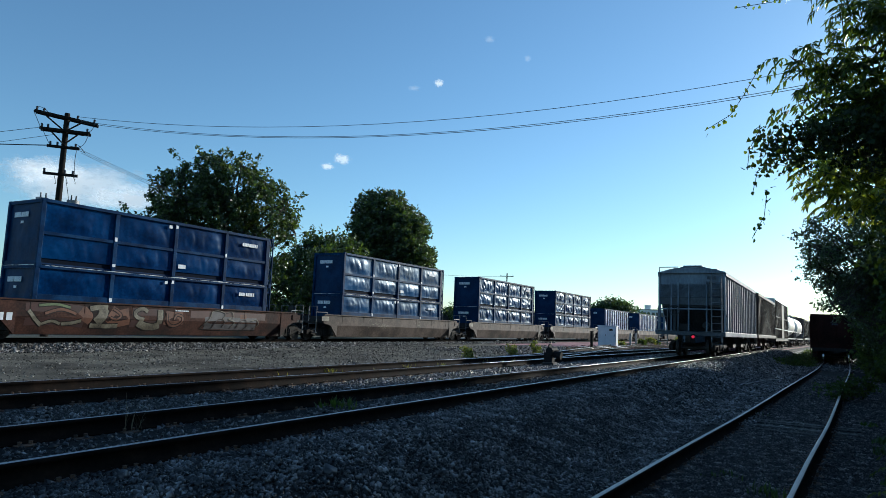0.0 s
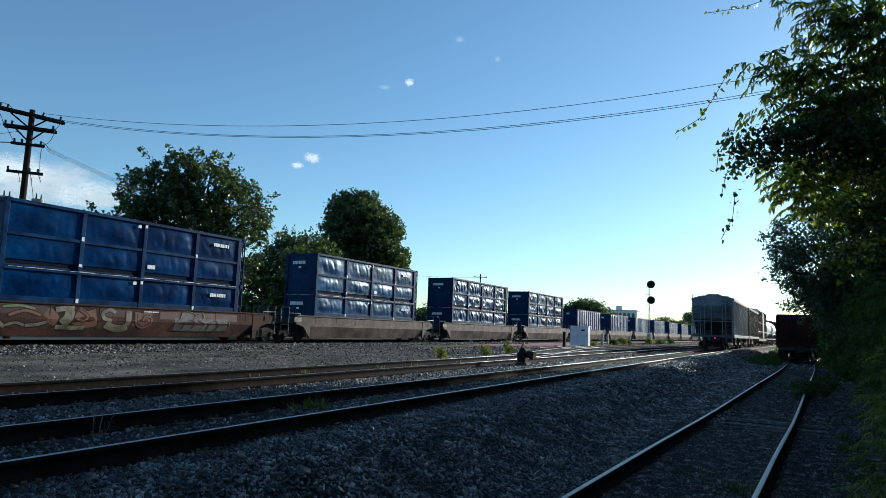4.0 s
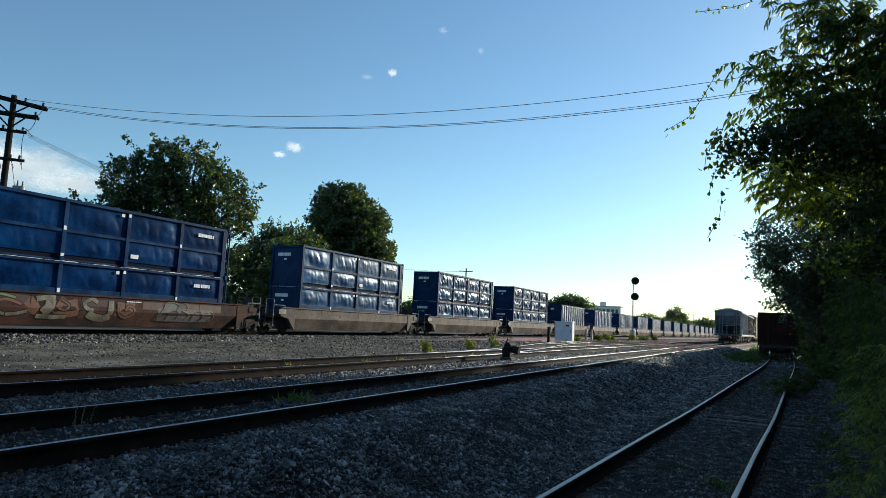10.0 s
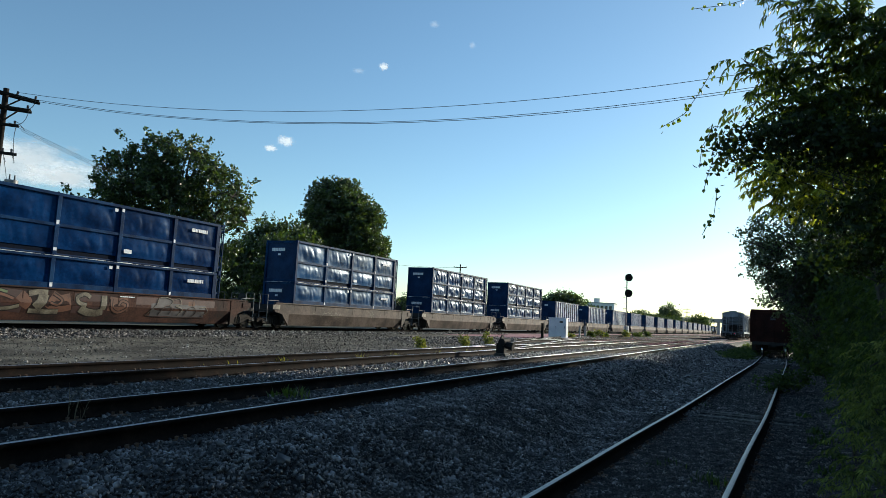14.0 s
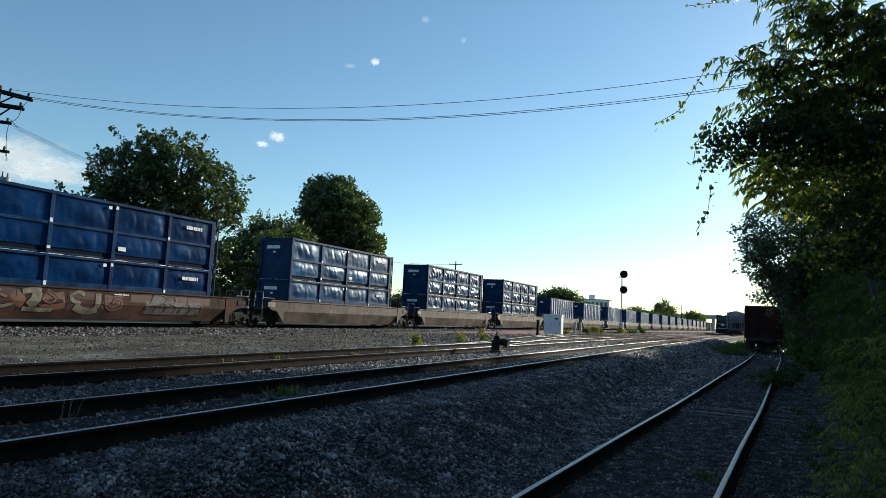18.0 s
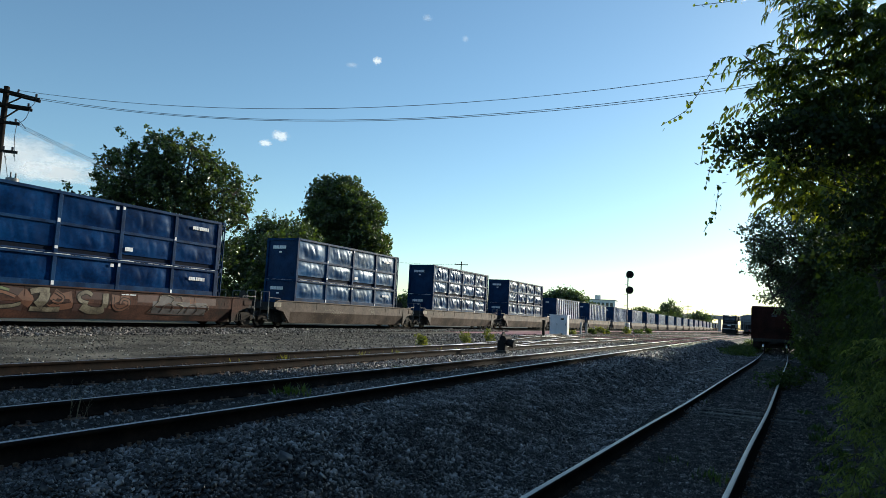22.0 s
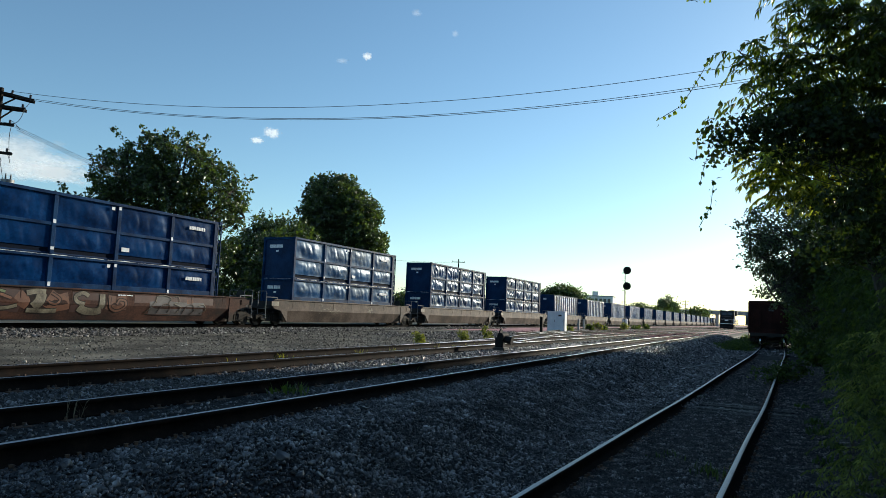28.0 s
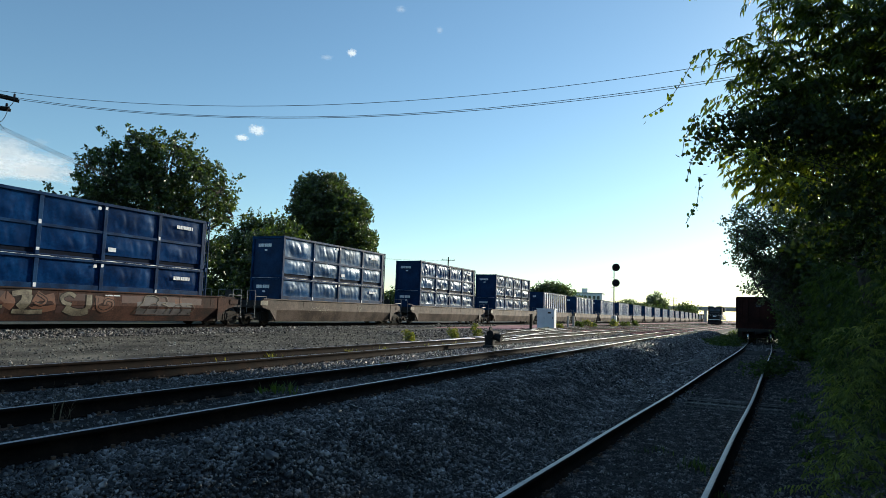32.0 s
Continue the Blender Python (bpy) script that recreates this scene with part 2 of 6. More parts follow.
WALL_PALE = mat("white_rendered_building_wall", [(0.66, 0.65, 0.62), (0.8, 0.79, 0.77)], 0.8, 0, 0.3, 5, 0.2)
GLASS_DARK = mat("dark_window_glass", [(0.02, 0.025, 0.03), (0.05, 0.06, 0.07)], 0.15, 0, 1, 10, 0)
BARK = mat("rough_bark", [(0.025, 0.02, 0.016), (0.06, 0.05, 0.04), (0.1, 0.085, 0.07)], 0.95, 0, 4, 30, 0.8, 0.02, stretch=(3, 3, 0.6))
LEAF_MAPLE = mat("mature_tree_leaf", [(0.016, 0.031, 0.012), (0.034, 0.06, 0.021), (0.072, 0.104, 0.038)], 0.36, 0, 2, 20, 0.0, vary=0.6, translucent=0.38, spec=0.75)
LEAF_NEAR = mat("drooping_leaflet", [(0.016, 0.03, 0.010), (0.036, 0.06, 0.018), (0.075, 0.105, 0.03)], 0.34, 0, 3, 30, 0.0, vary=0.4, translucent=0.6, spec=0.6)
# vine green darkened for the shade inside the foliage
LEAF_VINE = mat("shade_darkened_vine_leaf", [(0.007, 0.014, 0.006), (0.015, 0.027, 0.010), (0.032, 0.05, 0.017)], 0.5, 0, 3, 30, 0.0, vary=0.4, translucent=0.35, spec=0.22)
LEAF_DENSE = mat("glossy_grey_green_leaf", [(0.026, 0.042, 0.026), (0.055, 0.08, 0.05), (0.1, 0.13, 0.08)], 0.32, 0, 3, 30, 0.0, vary=0.4, translucent=0.4, spec=0.7)
LEAF_PALE = mat("pale_sapling_leaf", [(0.048, 0.068, 0.028), (0.098, 0.124, 0.048), (0.17, 0.2, 0.075)], 0.5, 0, 3, 30, 0.0, vary=0.4, translucent=0.55)
# leaf colour raised so that this crown looks sunlit
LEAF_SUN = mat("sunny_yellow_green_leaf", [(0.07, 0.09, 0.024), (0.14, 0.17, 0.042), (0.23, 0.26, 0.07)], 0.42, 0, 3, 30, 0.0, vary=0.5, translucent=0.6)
LEAF_BUSH = mat("shrub_leaf", [(0.018, 0.032, 0.012), (0.036, 0.06, 0.02), (0.065, 0.09, 0.03)], 0.5, 0, 3, 30, 0.0, vary=0.4, translucent=0.55)
GRASS = mat("weed_leaf", [(0.05, 0.075, 0.02), (0.12, 0.14, 0.04), (0.2, 0.2, 0.07)], 0.6, 0, 4, 30, 0.0, vary=0.4, translucent=0.4)
BLEACHED = mat("bleached_dead_wood", [(0.25, 0.235, 0.21), (0.45, 0.43, 0.4)], 0.85, 0, 5, 40, 0.2)
STRAW = mat("dry_stalk", [(0.14, 0.11, 0.07), (0.26, 0.21, 0.13)], 0.9, 0, 5, 40, 0.1, vary=0.3)
PAINT_PALE = mat("cream_spray_paint", [(0.035, 0.027, 0.018), (0.13, 0.11, 0.074), (0.225, 0.2, 0.14)], 0.6, 0, 2, 20, 0.1)
PAINT_TEAL = mat("faded_lilac_grey_spray_paint", [(0.04, 0.036, 0.037), (0.1, 0.092, 0.094)], 0.6, 0, 2, 20, 0.1)
PAINT_PINK = mat("pinkish_spray_haze", [(0.05, 0.024, 0.02), (0.1, 0.052, 0.044)], 0.7, 0, 2, 20, 0.1)
PAINT_MAROON = mat("maroon_spray_fill", [(0.025, 0.007, 0.006), (0.055, 0.016, 0.012)], 0.7, 0, 2, 20, 0.1)
PAINT_RUST = mat("orange_brown_spray_fill", [(0.075, 0.026, 0.013), (0.16, 0.062, 0.032)], 0.7, 0, 2, 20, 0.2)
PAINT_DARK = mat("dark_spray_outline", [(0.007, 0.006, 0.006), (0.018, 0.014, 0.013)], 0.6, 0, 2, 20, 0.1, spec=0.2)
PAINT_GREEN = mat("dull_green_spray_fill", [(0.05, 0.075, 0.03), (0.12, 0.16, 0.07)], 0.6, 0, 2, 20, 0.1)


def glow(name, col, strength):
    m = bpy.data.materials.new(name)
    m.use_nodes = True
    b = m.node_tree.nodes["Principled BSDF"]
    b.inputs["Base Color"].default_value = (*col, 1)
    b.inputs["Emission Color"].default_value = (*col, 1)
    b.inputs["Emission Strength"].default_value = strength
    return m


RED_GLOW = glow("red_marker_lens", (0.8, 0.02, 0.05), 0.55)
HEAD_GLOW = glow("headlight_lens", (1.0, 0.93, 0.8), 3.0)

# ---------------------------------------------------------------- mesh helpers


class M:
    """Collects corners and faces of one mesh."""

    def __init__(self):
        self.v, self.f = [], []

    def add(self, vs, fs):
        k = len(self.v)
        self.v += [tuple(p) for p in vs]
        self.f += [tuple(i + k for i in q) for q in fs]
        return self

    def box(self, x0, x1, y0, y1, z0, z1, c=0.0):
        """A box; c chamfers its edges."""
        if not c:
            return self.add([(x, y, z) for x in (x0, x1) for y in (y0, y1) for z in (z0, z1)],
                            [(0, 1, 3, 2), (4, 6, 7, 5), (0, 4, 5, 1), (2, 3, 7, 6), (0, 2, 6, 4), (1, 5, 7, 3)])
        bm = bmesh.new()
        bmesh.ops.create_cube(bm, size=1)
        for v in bm.verts:
            v.co = ((x0 + x1) / 2 + v.co.x * (x1 - x0), (y0 + y1) / 2 + v.co.y * (y1 - y0), (z0 + z1) / 2 + v.co.z * (z1 - z0))
        bmesh.ops.bevel(bm, geom=bm.edges[:], offset=c, segments=2, affect="EDGES", profile=0.5)
        bm.verts.index_update()
        self.add([v.co[:] for v in bm.verts], [[v.index for v in f.verts] for f in bm.faces])
        bm.free()
        return self

    def tube(self, p, q, r0, r1=None, seg=8, caps=True):
        r1 = r0 if r1 is None else r1
        p, q = Vector(p), Vector(q)
        d = (q - p).normalized()
        u = d.orthogonal().normalized()
        w = d.cross(u)
        vs = []
        for c, r in ((p, r0), (q, r1)):
            for i in range(seg):
                t = 2 * math.pi * i / seg
                vs.append(c + (u * math.cos(t) + w * math.sin(t)) * r)
        fs = [(i, (i + 1) % seg, seg + (i + 1) % seg, seg + i) for i in range(seg)]
        if caps:
            fs += [tuple(range(seg - 1, -1, -1)), tuple(range(seg, 2 * seg))]
        return self.add(vs, fs)

    def path(self, pts, r, seg=6):
        for p, q in zip(pts, pts[1:]):
            self.tube(p, q, r, r, seg)
        return self

    def pipe(self, pts, r, seg=6):
        """One unbroken round bar through the points."""
        pts = [Vector(p) for p in pts]
        vs, k = [], len(pts)
        for i, p in enumerate(pts):
            d = (pts[min(i + 1, k - 1)] - pts[max(i - 1, 0)]).normalized()
            u = d.cross(Vector((0.13, 0.21, 0.97))).normalized()
            w = d.cross(u)
            vs += [p + (u * math.cos(2 * math.pi * j / seg) + w * math.sin(2 * math.pi * j / seg)) * r for j in range(seg)]
        fs = [(i * seg + j, i * seg + (j + 1) % seg, (i + 1) * seg + (j + 1) % seg, (i + 1) * seg + j) for i in range(k - 1) for j in range(seg)]
        return self.add(vs, fs + [tuple(range(seg - 1, -1, -1)), tuple(range((k - 1) * seg, k * seg))])

    def prism(self, prof, y0, y1):
        """A profile of (x, z) corners, drawn out from y0 to y1."""
        k = len(prof)
        vs = [(x, y0, z) for x, z in prof] + [(x, y1, z) for x, z in prof]
        fs = [(i, (i + 1) % k, k + (i + 1) % k, k + i) for i in range(k)]
        return self.add(vs, fs + [tuple(range(k - 1, -1, -1)), tuple(range(k, 2 * k))])

    def prism_x(self, prof, x0, x1):
        """A profile of (y, z) corners, drawn out from x0 to x1."""
        k = len(prof)
        vs = [(x0, y, z) for y, z in prof] + [(x1, y, z) for y, z in prof]
        fs = [(i, (i + 1) % k, k + (i + 1) % k, k + i) for i in range(k)]
        return self.add(vs, fs + [tuple(range(k - 1, -1, -1)), tuple(range(k, 2 * k))])

    def mesh(self, name, material, smooth=False):
        me = bpy.data.meshes.new(name)
        me.from_pydata(self.v, [], self.f)
        me.materials.append(material)
        bm = bmesh.new()
        bm.from_mesh(me)
        bmesh.ops.recalc_face_normals(bm, faces=bm.faces)
        bm.to_mesh(me)
        bm.free()
        if smooth:
            me.shade_smooth()
            me.set_sharp_from_angle(angle=radians(38))
        me.update()
        return me


def part(name, m, material, parent, label="", smooth=False):
    ob = new(name, m.mesh(name, material, smooth) if isinstance(m, M) else m)
    ob.parent = parent
    if label:
        tagged(ob, label)
    return ob


def thing(name, at, label, category, group="", kind=""):
    ob = new(name)
    ob.matrix_basis = at
    ob.empty_display_size = 0.2
    return tagged(ob, label, category, group, kind)


def solid(name, m, material, label="", category="", group="", kind="", smooth=False, at=None):
    ob = new(name, m.mesh(name, material, smooth) if isinstance(m, M) else m)
    if at is not None:
        ob.matrix_basis = at
    return tagged(ob, label, category, group, kind)


def array_mesh(name, verts, faces, material, smooth=False):
    """A mesh straight from arrays: corners (n, 3), faces (m, k)."""
    me = bpy.data.meshes.new(name)
    k = faces.shape[1]
    me.vertices.add(len(verts))
    me.vertices.foreach_set("co", np.ascontiguousarray(verts, dtype=np.float32).ravel())
    me.loops.add(faces.size)
    me.loops.foreach_set("vertex_index", np.ascontiguousarray(faces, dtype=np.int32).ravel())
    me.polygons.add(len(faces))
    me.polygons.foreach_set("loop_start", np.arange(0, faces.size, k, dtype=np.int32))
    me.materials.append(material)
    me.update(calc_edges=True)
    if smooth:
        me.shade_smooth()
    return me


# ---------------------------------------------------------------- the lines of the tracks
# Each line: a start, a heading clockwise from +y, a gentle bend to the right up to a length, then straight.
LINE_A = ((-6.226, 0.0), 0.45266, 0.0003, 105.0)
LINE_C = ((-9.81, 40.61), 0.4660, 0.0, 1.0)
LINE_S = ((2.21, 6.97), 0.5055, -0.0006, 60.0)


def on(line, s, n=0.0, z=0.0):
    """Place and heading at length s, n metres to the right of the line."""
    (x, y), th, k, end = line
    c = max(0.0, min(s, end))
    x += c * math.sin(th) + k * c * c / 2 * math.cos(th)
    y += c * math.cos(th) - k * c * c / 2 * math.sin(th)
    t = th + k * c
    x += (s - c) * math.sin(t) + n * math.cos(t)
    y += (s - c) * math.cos(t) - n * math.sin(t)
    return Vector((x, y, z)), t


def along(line, s, n=0.0, z=0.0, length=0.0):
    """The pose of a thing whose x axis runs along the line from s to s + length."""
    p, t = on(line, s, n, z)
    if length:
        q, _ = on(line, s + length, n, z)
        t = math.atan2(q.x - p.x, q.y - p.y)
    return pose(p.x, p.y, p.z, 0, 0, 90 - math.degrees(t))


def smooth01(x, a, b):
    t = np.clip((np.asarray(x, float) - a) / (b - a), 0, 1)
    return t * t * (3 - 2 * t)


def offsets(x, y):
    """Metres right of lines A, C and S, and the length along A."""
    (ax, ay), th, k, end = LINE_A
    s = math.sin(th) * (x - ax) + math.cos(th) * (y - ay)
    c = np.clip(s, 0, end)
    n = math.cos(th) * (x - ax) - math.sin(th) * (y - ay) - k * c * c / 2 - k * end * np.maximum(s - end, 0)
    (cx, cy), tc = LINE_C[:2]
    nc = math.cos(tc) * (x - cx) - math.sin(tc) * (y - cy)
    (sx, sy), ts = LINE_S[:2]
    ks = LINE_S[2]
    cs = np.clip(math.sin(ts) * (x - sx) + math.cos(ts) * (y - sy), 0, LINE_S[3])
    ns = math.cos(ts) * (x - sx) - math.sin(ts) * (y - sy) - ks * cs * cs / 2
    return n, nc, ns, s


Z_A, Z_B, Z_C, Z_S = 0.50, 0.48, 0.42, 0.01


def ground_z(x, y):
    """Height of the ground: ballast banks, the gravel strip and the low spur."""
    x, y = np.asarray(x, float), np.asarray(y, float)
    n, nc, ns, s = offsets(x, y)
    road = 0.10 + 0.15 * smooth01(s, 18, 45)
    left = road + (0.325 - road) * smooth01(n, -7.4, -5.9)
    right = 0.325 - 0.485 * smooth01(n, 1.5, 3.3)
    left = left - 0.045 * smooth01(n, -5.3, -4.9) * (1 - smooth01(n, -3.1, -2.7))
    z = np.where(n < -1, left, right)
    far = smooth01(s, 120, 180)
    z = z * (1 - far) + 0.27 * far
    z = z + (0.26 - z) * (smooth01(nc, -3.6, -1.7) * (1 - smooth01(nc, 1.7, 3.6)))
    z = z + 0.25 * smooth01(ns, 1.8, 5.0) * (1 - far)
    return z

# ---------------------------------------------------------------- ground


def build_ground():
    ss = np.concatenate([[-900, -300, -120, -60], np.arange(-30, 60, 0.5), np.arange(60, 200, 4), [230, 280, 350, 450, 700, 1200, 2600]])
    ns = np.concatenate([[-1500, -600, -250, -120, -70, -45], np.arange(-32, -14, 0.6), np.arange(-14, 12, 0.3), [13, 15, 18, 22, 30, 50, 90, 200, 600, 1500]])
    th, k, end = LINE_A[1:]
    S, N = np.meshgrid(ss, ns, indexing="ij")
    c = np.clip(S, 0, end)
    X = LINE_A[0][0] + S * math.sin(th) + (N + k * c * c / 2 + k * end * np.maximum(S - end, 0)) * math.cos(th)
    Y = S * math.cos(th) - (N + k * c * c / 2 + k * end * np.maximum(S - end, 0)) * math.sin(th)
    Z = ground_z(X, Y)
    rng = np.random.default_rng(3)
    near = (np.abs(S) < 60) & (np.abs(N) < 32)
    Z = Z + np.where(near, rng.normal(0, 0.0025, Z.shape), 0)
    a, b = S.shape
    idx = np.arange(a * b).reshape(a, b)
    F = np.stack([idx[:-1, :-1], idx[1:, :-1], idx[1:, 1:], idx[:-1, 1:]], -1).reshape(-1, 4)
    V = np.stack([X, Y, Z], -1).reshape(-1, 3)
    me = array_mesh("ground", V, F[:, ::-1], GRAVEL, True)
    me.materials.append(FINES)
    me.materials.append(EARTH)
    me.materials.append(YARD)
    mid = V[F].mean(1)
    n, nc, nsp, s = offsets(mid[:, 0], mid[:, 1])
    idm = np.zeros(len(F), np.int32)
    idm[(n < -7.0) & (nc > 3.2) & (s < 34)] = 1
    idm[(n < -6.4) & (nc > 2.5) & (s >= 34)] = 1
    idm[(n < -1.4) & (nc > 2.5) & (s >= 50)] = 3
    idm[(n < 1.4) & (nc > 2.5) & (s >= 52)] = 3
    idm[(nsp > 1.9) & (s < 150)] = 2
    idm[nc < -4] = 2
    idm[(n > 2.2) & (nsp < -1.5) & (s > 50) & (s < 170)] = 2
    me.polygons.foreach_set("material_index", idm)
    return tagged(new("ground", me), "dark crushed-stone ballast, a grey gravel strip and bare earth", "ground", kind="structure")


GROUND = build_ground()

STONE_SHAPES = np.array([(-1, -1, -1), (1, -1, -1), (1, 1, -1), (-1, 1, -1), (-1, -1, 1), (1, -1, 1), (1, 1, 1), (-1, 1, 1)], float)
STONE_FACES = np.array([(0, 3, 2, 1), (4, 5, 6, 7), (0, 1, 5, 4), (1, 2, 6, 5), (2, 3, 7, 6), (3, 0, 4, 7)])


def scatter_stones(name, line, s0, s1, n0, n1, count, size, label, seed, dens=1.0, material=STONE):
    """Loose crushed stones lying on the ground over a stretch of the plan; dens > 1 crowds them towards s0."""
    rng = np.random.default_rng(seed)
    s = s0 + (s1 - s0) * rng.random(count) ** dens
    n = n0 + (n1 - n0) * rng.random(count)
    (x0, y0), th = line[0], line[1]
    x = x0 + s * math.sin(th) + n * math.cos(th)
    y = y0 + s * math.cos(th) - n * math.sin(th)
    r = size * rng.lognormal(0, 0.32, count) * (1 + 0.5 * np.maximum(0, s - 12) / 20)
    v = STONE_SHAPES[None] * (0.55 + 0.45 * rng.random((count, 8, 1))) + rng.normal(0, 0.2, (count, 8, 3))
    v = v * (r[:, None, None] * rng.uniform(0.42, 1.22, (count, 1, 3)))
    q = rng.normal(0, 1, (count, 4))
    q /= np.linalg.norm(q, axis=1, keepdims=True)
    w, i, j, k = q.T
    R = np.stack([1 - 2 * (j * j + k * k), 2 * (i * j - k * w), 2 * (i * k + j * w), 2 * (i * j + k * w), 1 - 2 * (i * i + k * k), 2 * (j * k - i * w),
                  2 * (i * k - j * w), 2 * (j * k + i * w), 1 - 2 * (i * i + j * j)], -1).reshape(-1, 3, 3)
    v = np.einsum("nab,nkb->nka", R, v)
    z = ground_z(x, y) + r * 0.25
    v += np.stack([x, y, z], -1)[:, None]
    f = (STONE_FACES[None] + 8 * np.arange(count)[:, None, None]).reshape(-1, 4)
    tagged(new(name, array_mesh(name, v.reshape(-1, 3), f, material)), label, "ballast", kind="stuff")


scatter_stones("ballast_stones", LINE_A, -1, 17, 0.8, 3.75, 74000, 0.0135, "loose grey crushed ballast stones sloping down to the spur", 11, 1.25)
scatter_stones("ballast_stones", LINE_A, 17, 50, 0.8, 4.5, 26000, 0.02, "loose grey crushed ballast stones beside the tracks", 12, 1.3)
scatter_stones("ballast_stones", LINE_A, 0, 40, -3.2, -0.8, 26000, 0.0155, "grey crushed ballast stones between two tracks", 13, 1.4)
scatter_stones("ballast_stones", LINE_A, 0, 40, -6.6, -4.8, 10000, 0.02, "grey crushed ballast stones along the track edge", 14, 1.4)
scatter_stones("ballast_stones", LINE_C, -34, 30, 1.4, 3.9, 16000, 0.036, "pale crushed ballast stones of the bank under the stacked train", 15, 1.0, STONE_PALE)
scatter_stones("ballast_stones", LINE_A, 0, 34, -0.66, 0.66, 8000, 0.0145, "grey crushed stones packed between the rails", 17, 1.3)
scatter_stones("ballast_stones", LINE_A, 0, 34, -4.5, -3.5, 4500, 0.016, "grey crushed stones packed between the rails", 18, 1.3)
scatter_stones("ballast_stones", LINE_A, 2, 40, -21, -6.8, 15000, 0.016, "scattered stones on the grey gravel strip", 19, 1.1, STONE_TAN)
scatter_stones("ballast_stones", LINE_A, 34, 52, -14, -1.2, 10000, 0.02, "pale crushed stones before the yard throat", 22, 1.1, STONE_PALE)
scatter_stones("ballast_stones", LINE_A, 52, 84, -12, 0.6, 8000, 0.02, "crushed stones in a sunlit pink colour over the yard throat", 25, 1.2, STONE_SUNLIT)
scatter_stones("ballast_stones", LINE_S, 9, 45, -4.2, -0.85, 10000, 0.02, "loose grey crushed ballast stones beside the spur", 23, 1.2)
scatter_stones("ballast_stones", LINE_A, 46, 80, 0.8, 8.0, 6000, 0.024, "loose grey crushed ballast stones beyond the spur", 24, 1.2)
scatter_stones("fine_gravel", LINE_S, -4, 6.2, -0.66, 2.4, 36000, 0.009, "fine dark gravel between the spur rails", 16, 1.1, STONE_DARK)
scatter_stones("fine_gravel", LINE_S, 6.2, 9.1, -0.66, 2.4, 6000, 0.009, "thin fine gravel over half-buried spur ties", 20, 1.0, STONE_DARK)
scatter_stones("fine_gravel", LINE_S, 9.1, 30, -0.66, 2.4, 20000, 0.012, "fine dark gravel between the spur rails", 21, 1.3, STONE_DARK)



def single_stones(count, s0, s1, n0, n1):
    """The nearest loose stones, one by one, on top of the bed."""
    rng = np.random.default_rng(77)
    shapes = []
    for i in range(10):
        v = STONE_SHAPES * (0.55 + 0.45 * rng.random((8, 1))) + rng.normal(0, 0.2, (8, 3))
        shapes.append(array_mesh("ballast_stone", v * rng.uniform(0.5, 1.2, 3), STONE_FACES, STONE))
    for i in range(count):
        p, t = on(LINE_A, s0 + (s1 - s0) * rng.random(), n0 + (n1 - n0) * rng.random())
        r = 0.0175 * rng.lognormal(0, 0.25)
        ob = new("ballast_stone", shapes[i % 10])
        ob.parent = GROUND
        ob.matrix_basis = Matrix.LocRotScale((p.x, p.y, float(ground_z(p.x, p.y)) + r * 0.75), Euler(rng.uniform(0, 6.28, 3)), (r, r, r))


single_stones(300, 6.4, 10.5, 1.1, 3.6)

# ---------------------------------------------------------------- tracks
RAIL_PROFILE = [(-0.075, 0.0), (0.075, 0.0), (0.075, 0.012), (0.012, 0.035), (0.010, 0.125), (0.036, 0.137), (0.036, 0.165), (0.026, 0.172),
                (-0.026, 0.172), (-0.036, 0.165), (-0.036, 0.137), (-0.010, 0.125), (-0.012, 0.035), (-0.075, 0.012)]


def rail_mesh(name, line, stops, n, z, worn):
    """One rail along the line; its head is worn bright, dull if little used, or dark (worn 0)."""
    V, F, mi = [], [], []
    k = len(RAIL_PROFILE)
    for s, dn in stops:
        p, t = on(line, s, n + dn)
        for a, h in RAIL_PROFILE:
            V.append((p.x + a * math.cos(t), p.y - a * math.sin(t), z - 0.172 + h))
    for i in range(len(stops) - 1):
        for j in range(k):
            F.append((i * k + j, (i + 1) * k + j, (i + 1) * k + (j + 1) % k, i * k + (j + 1) % k))
            # between 20 and 55 m the edges are bright too, widening the gleam
            mi.append(1 if worn and (j == 7 or worn == 1 and 20 < stops[i][0] < 55 and 6 <= j <= 8) else 0)
    me = array_mesh(name, np.array(V), np.array(F), RAIL_SIDE)
    me.materials.append(RAIL_TOP if worn == 1 else RAIL_DULL)
    me.polygons.foreach_set("material_index", np.array(mi, np.int32))
    return me


def stops(a, b, turn=None):
    out, s = [], a
    while s < b:
        out.append(s)
        s += 1.0 if s < 60 else 4.0 if s < 200 else 20.0
    out.append(b)
    return [(s, turn(s) if turn else 0.0) for s in out]


tie_data = M().box(-0.11, 0.11, -1.28, 1.28, -0.17, 0.0, 0.008).mesh("tie", TIE)


grey_tie = M().box(-0.11, 0.11, -1.28, 1.28, -0.17, 0.0, 0.008).mesh("tie", TIE_GREY)


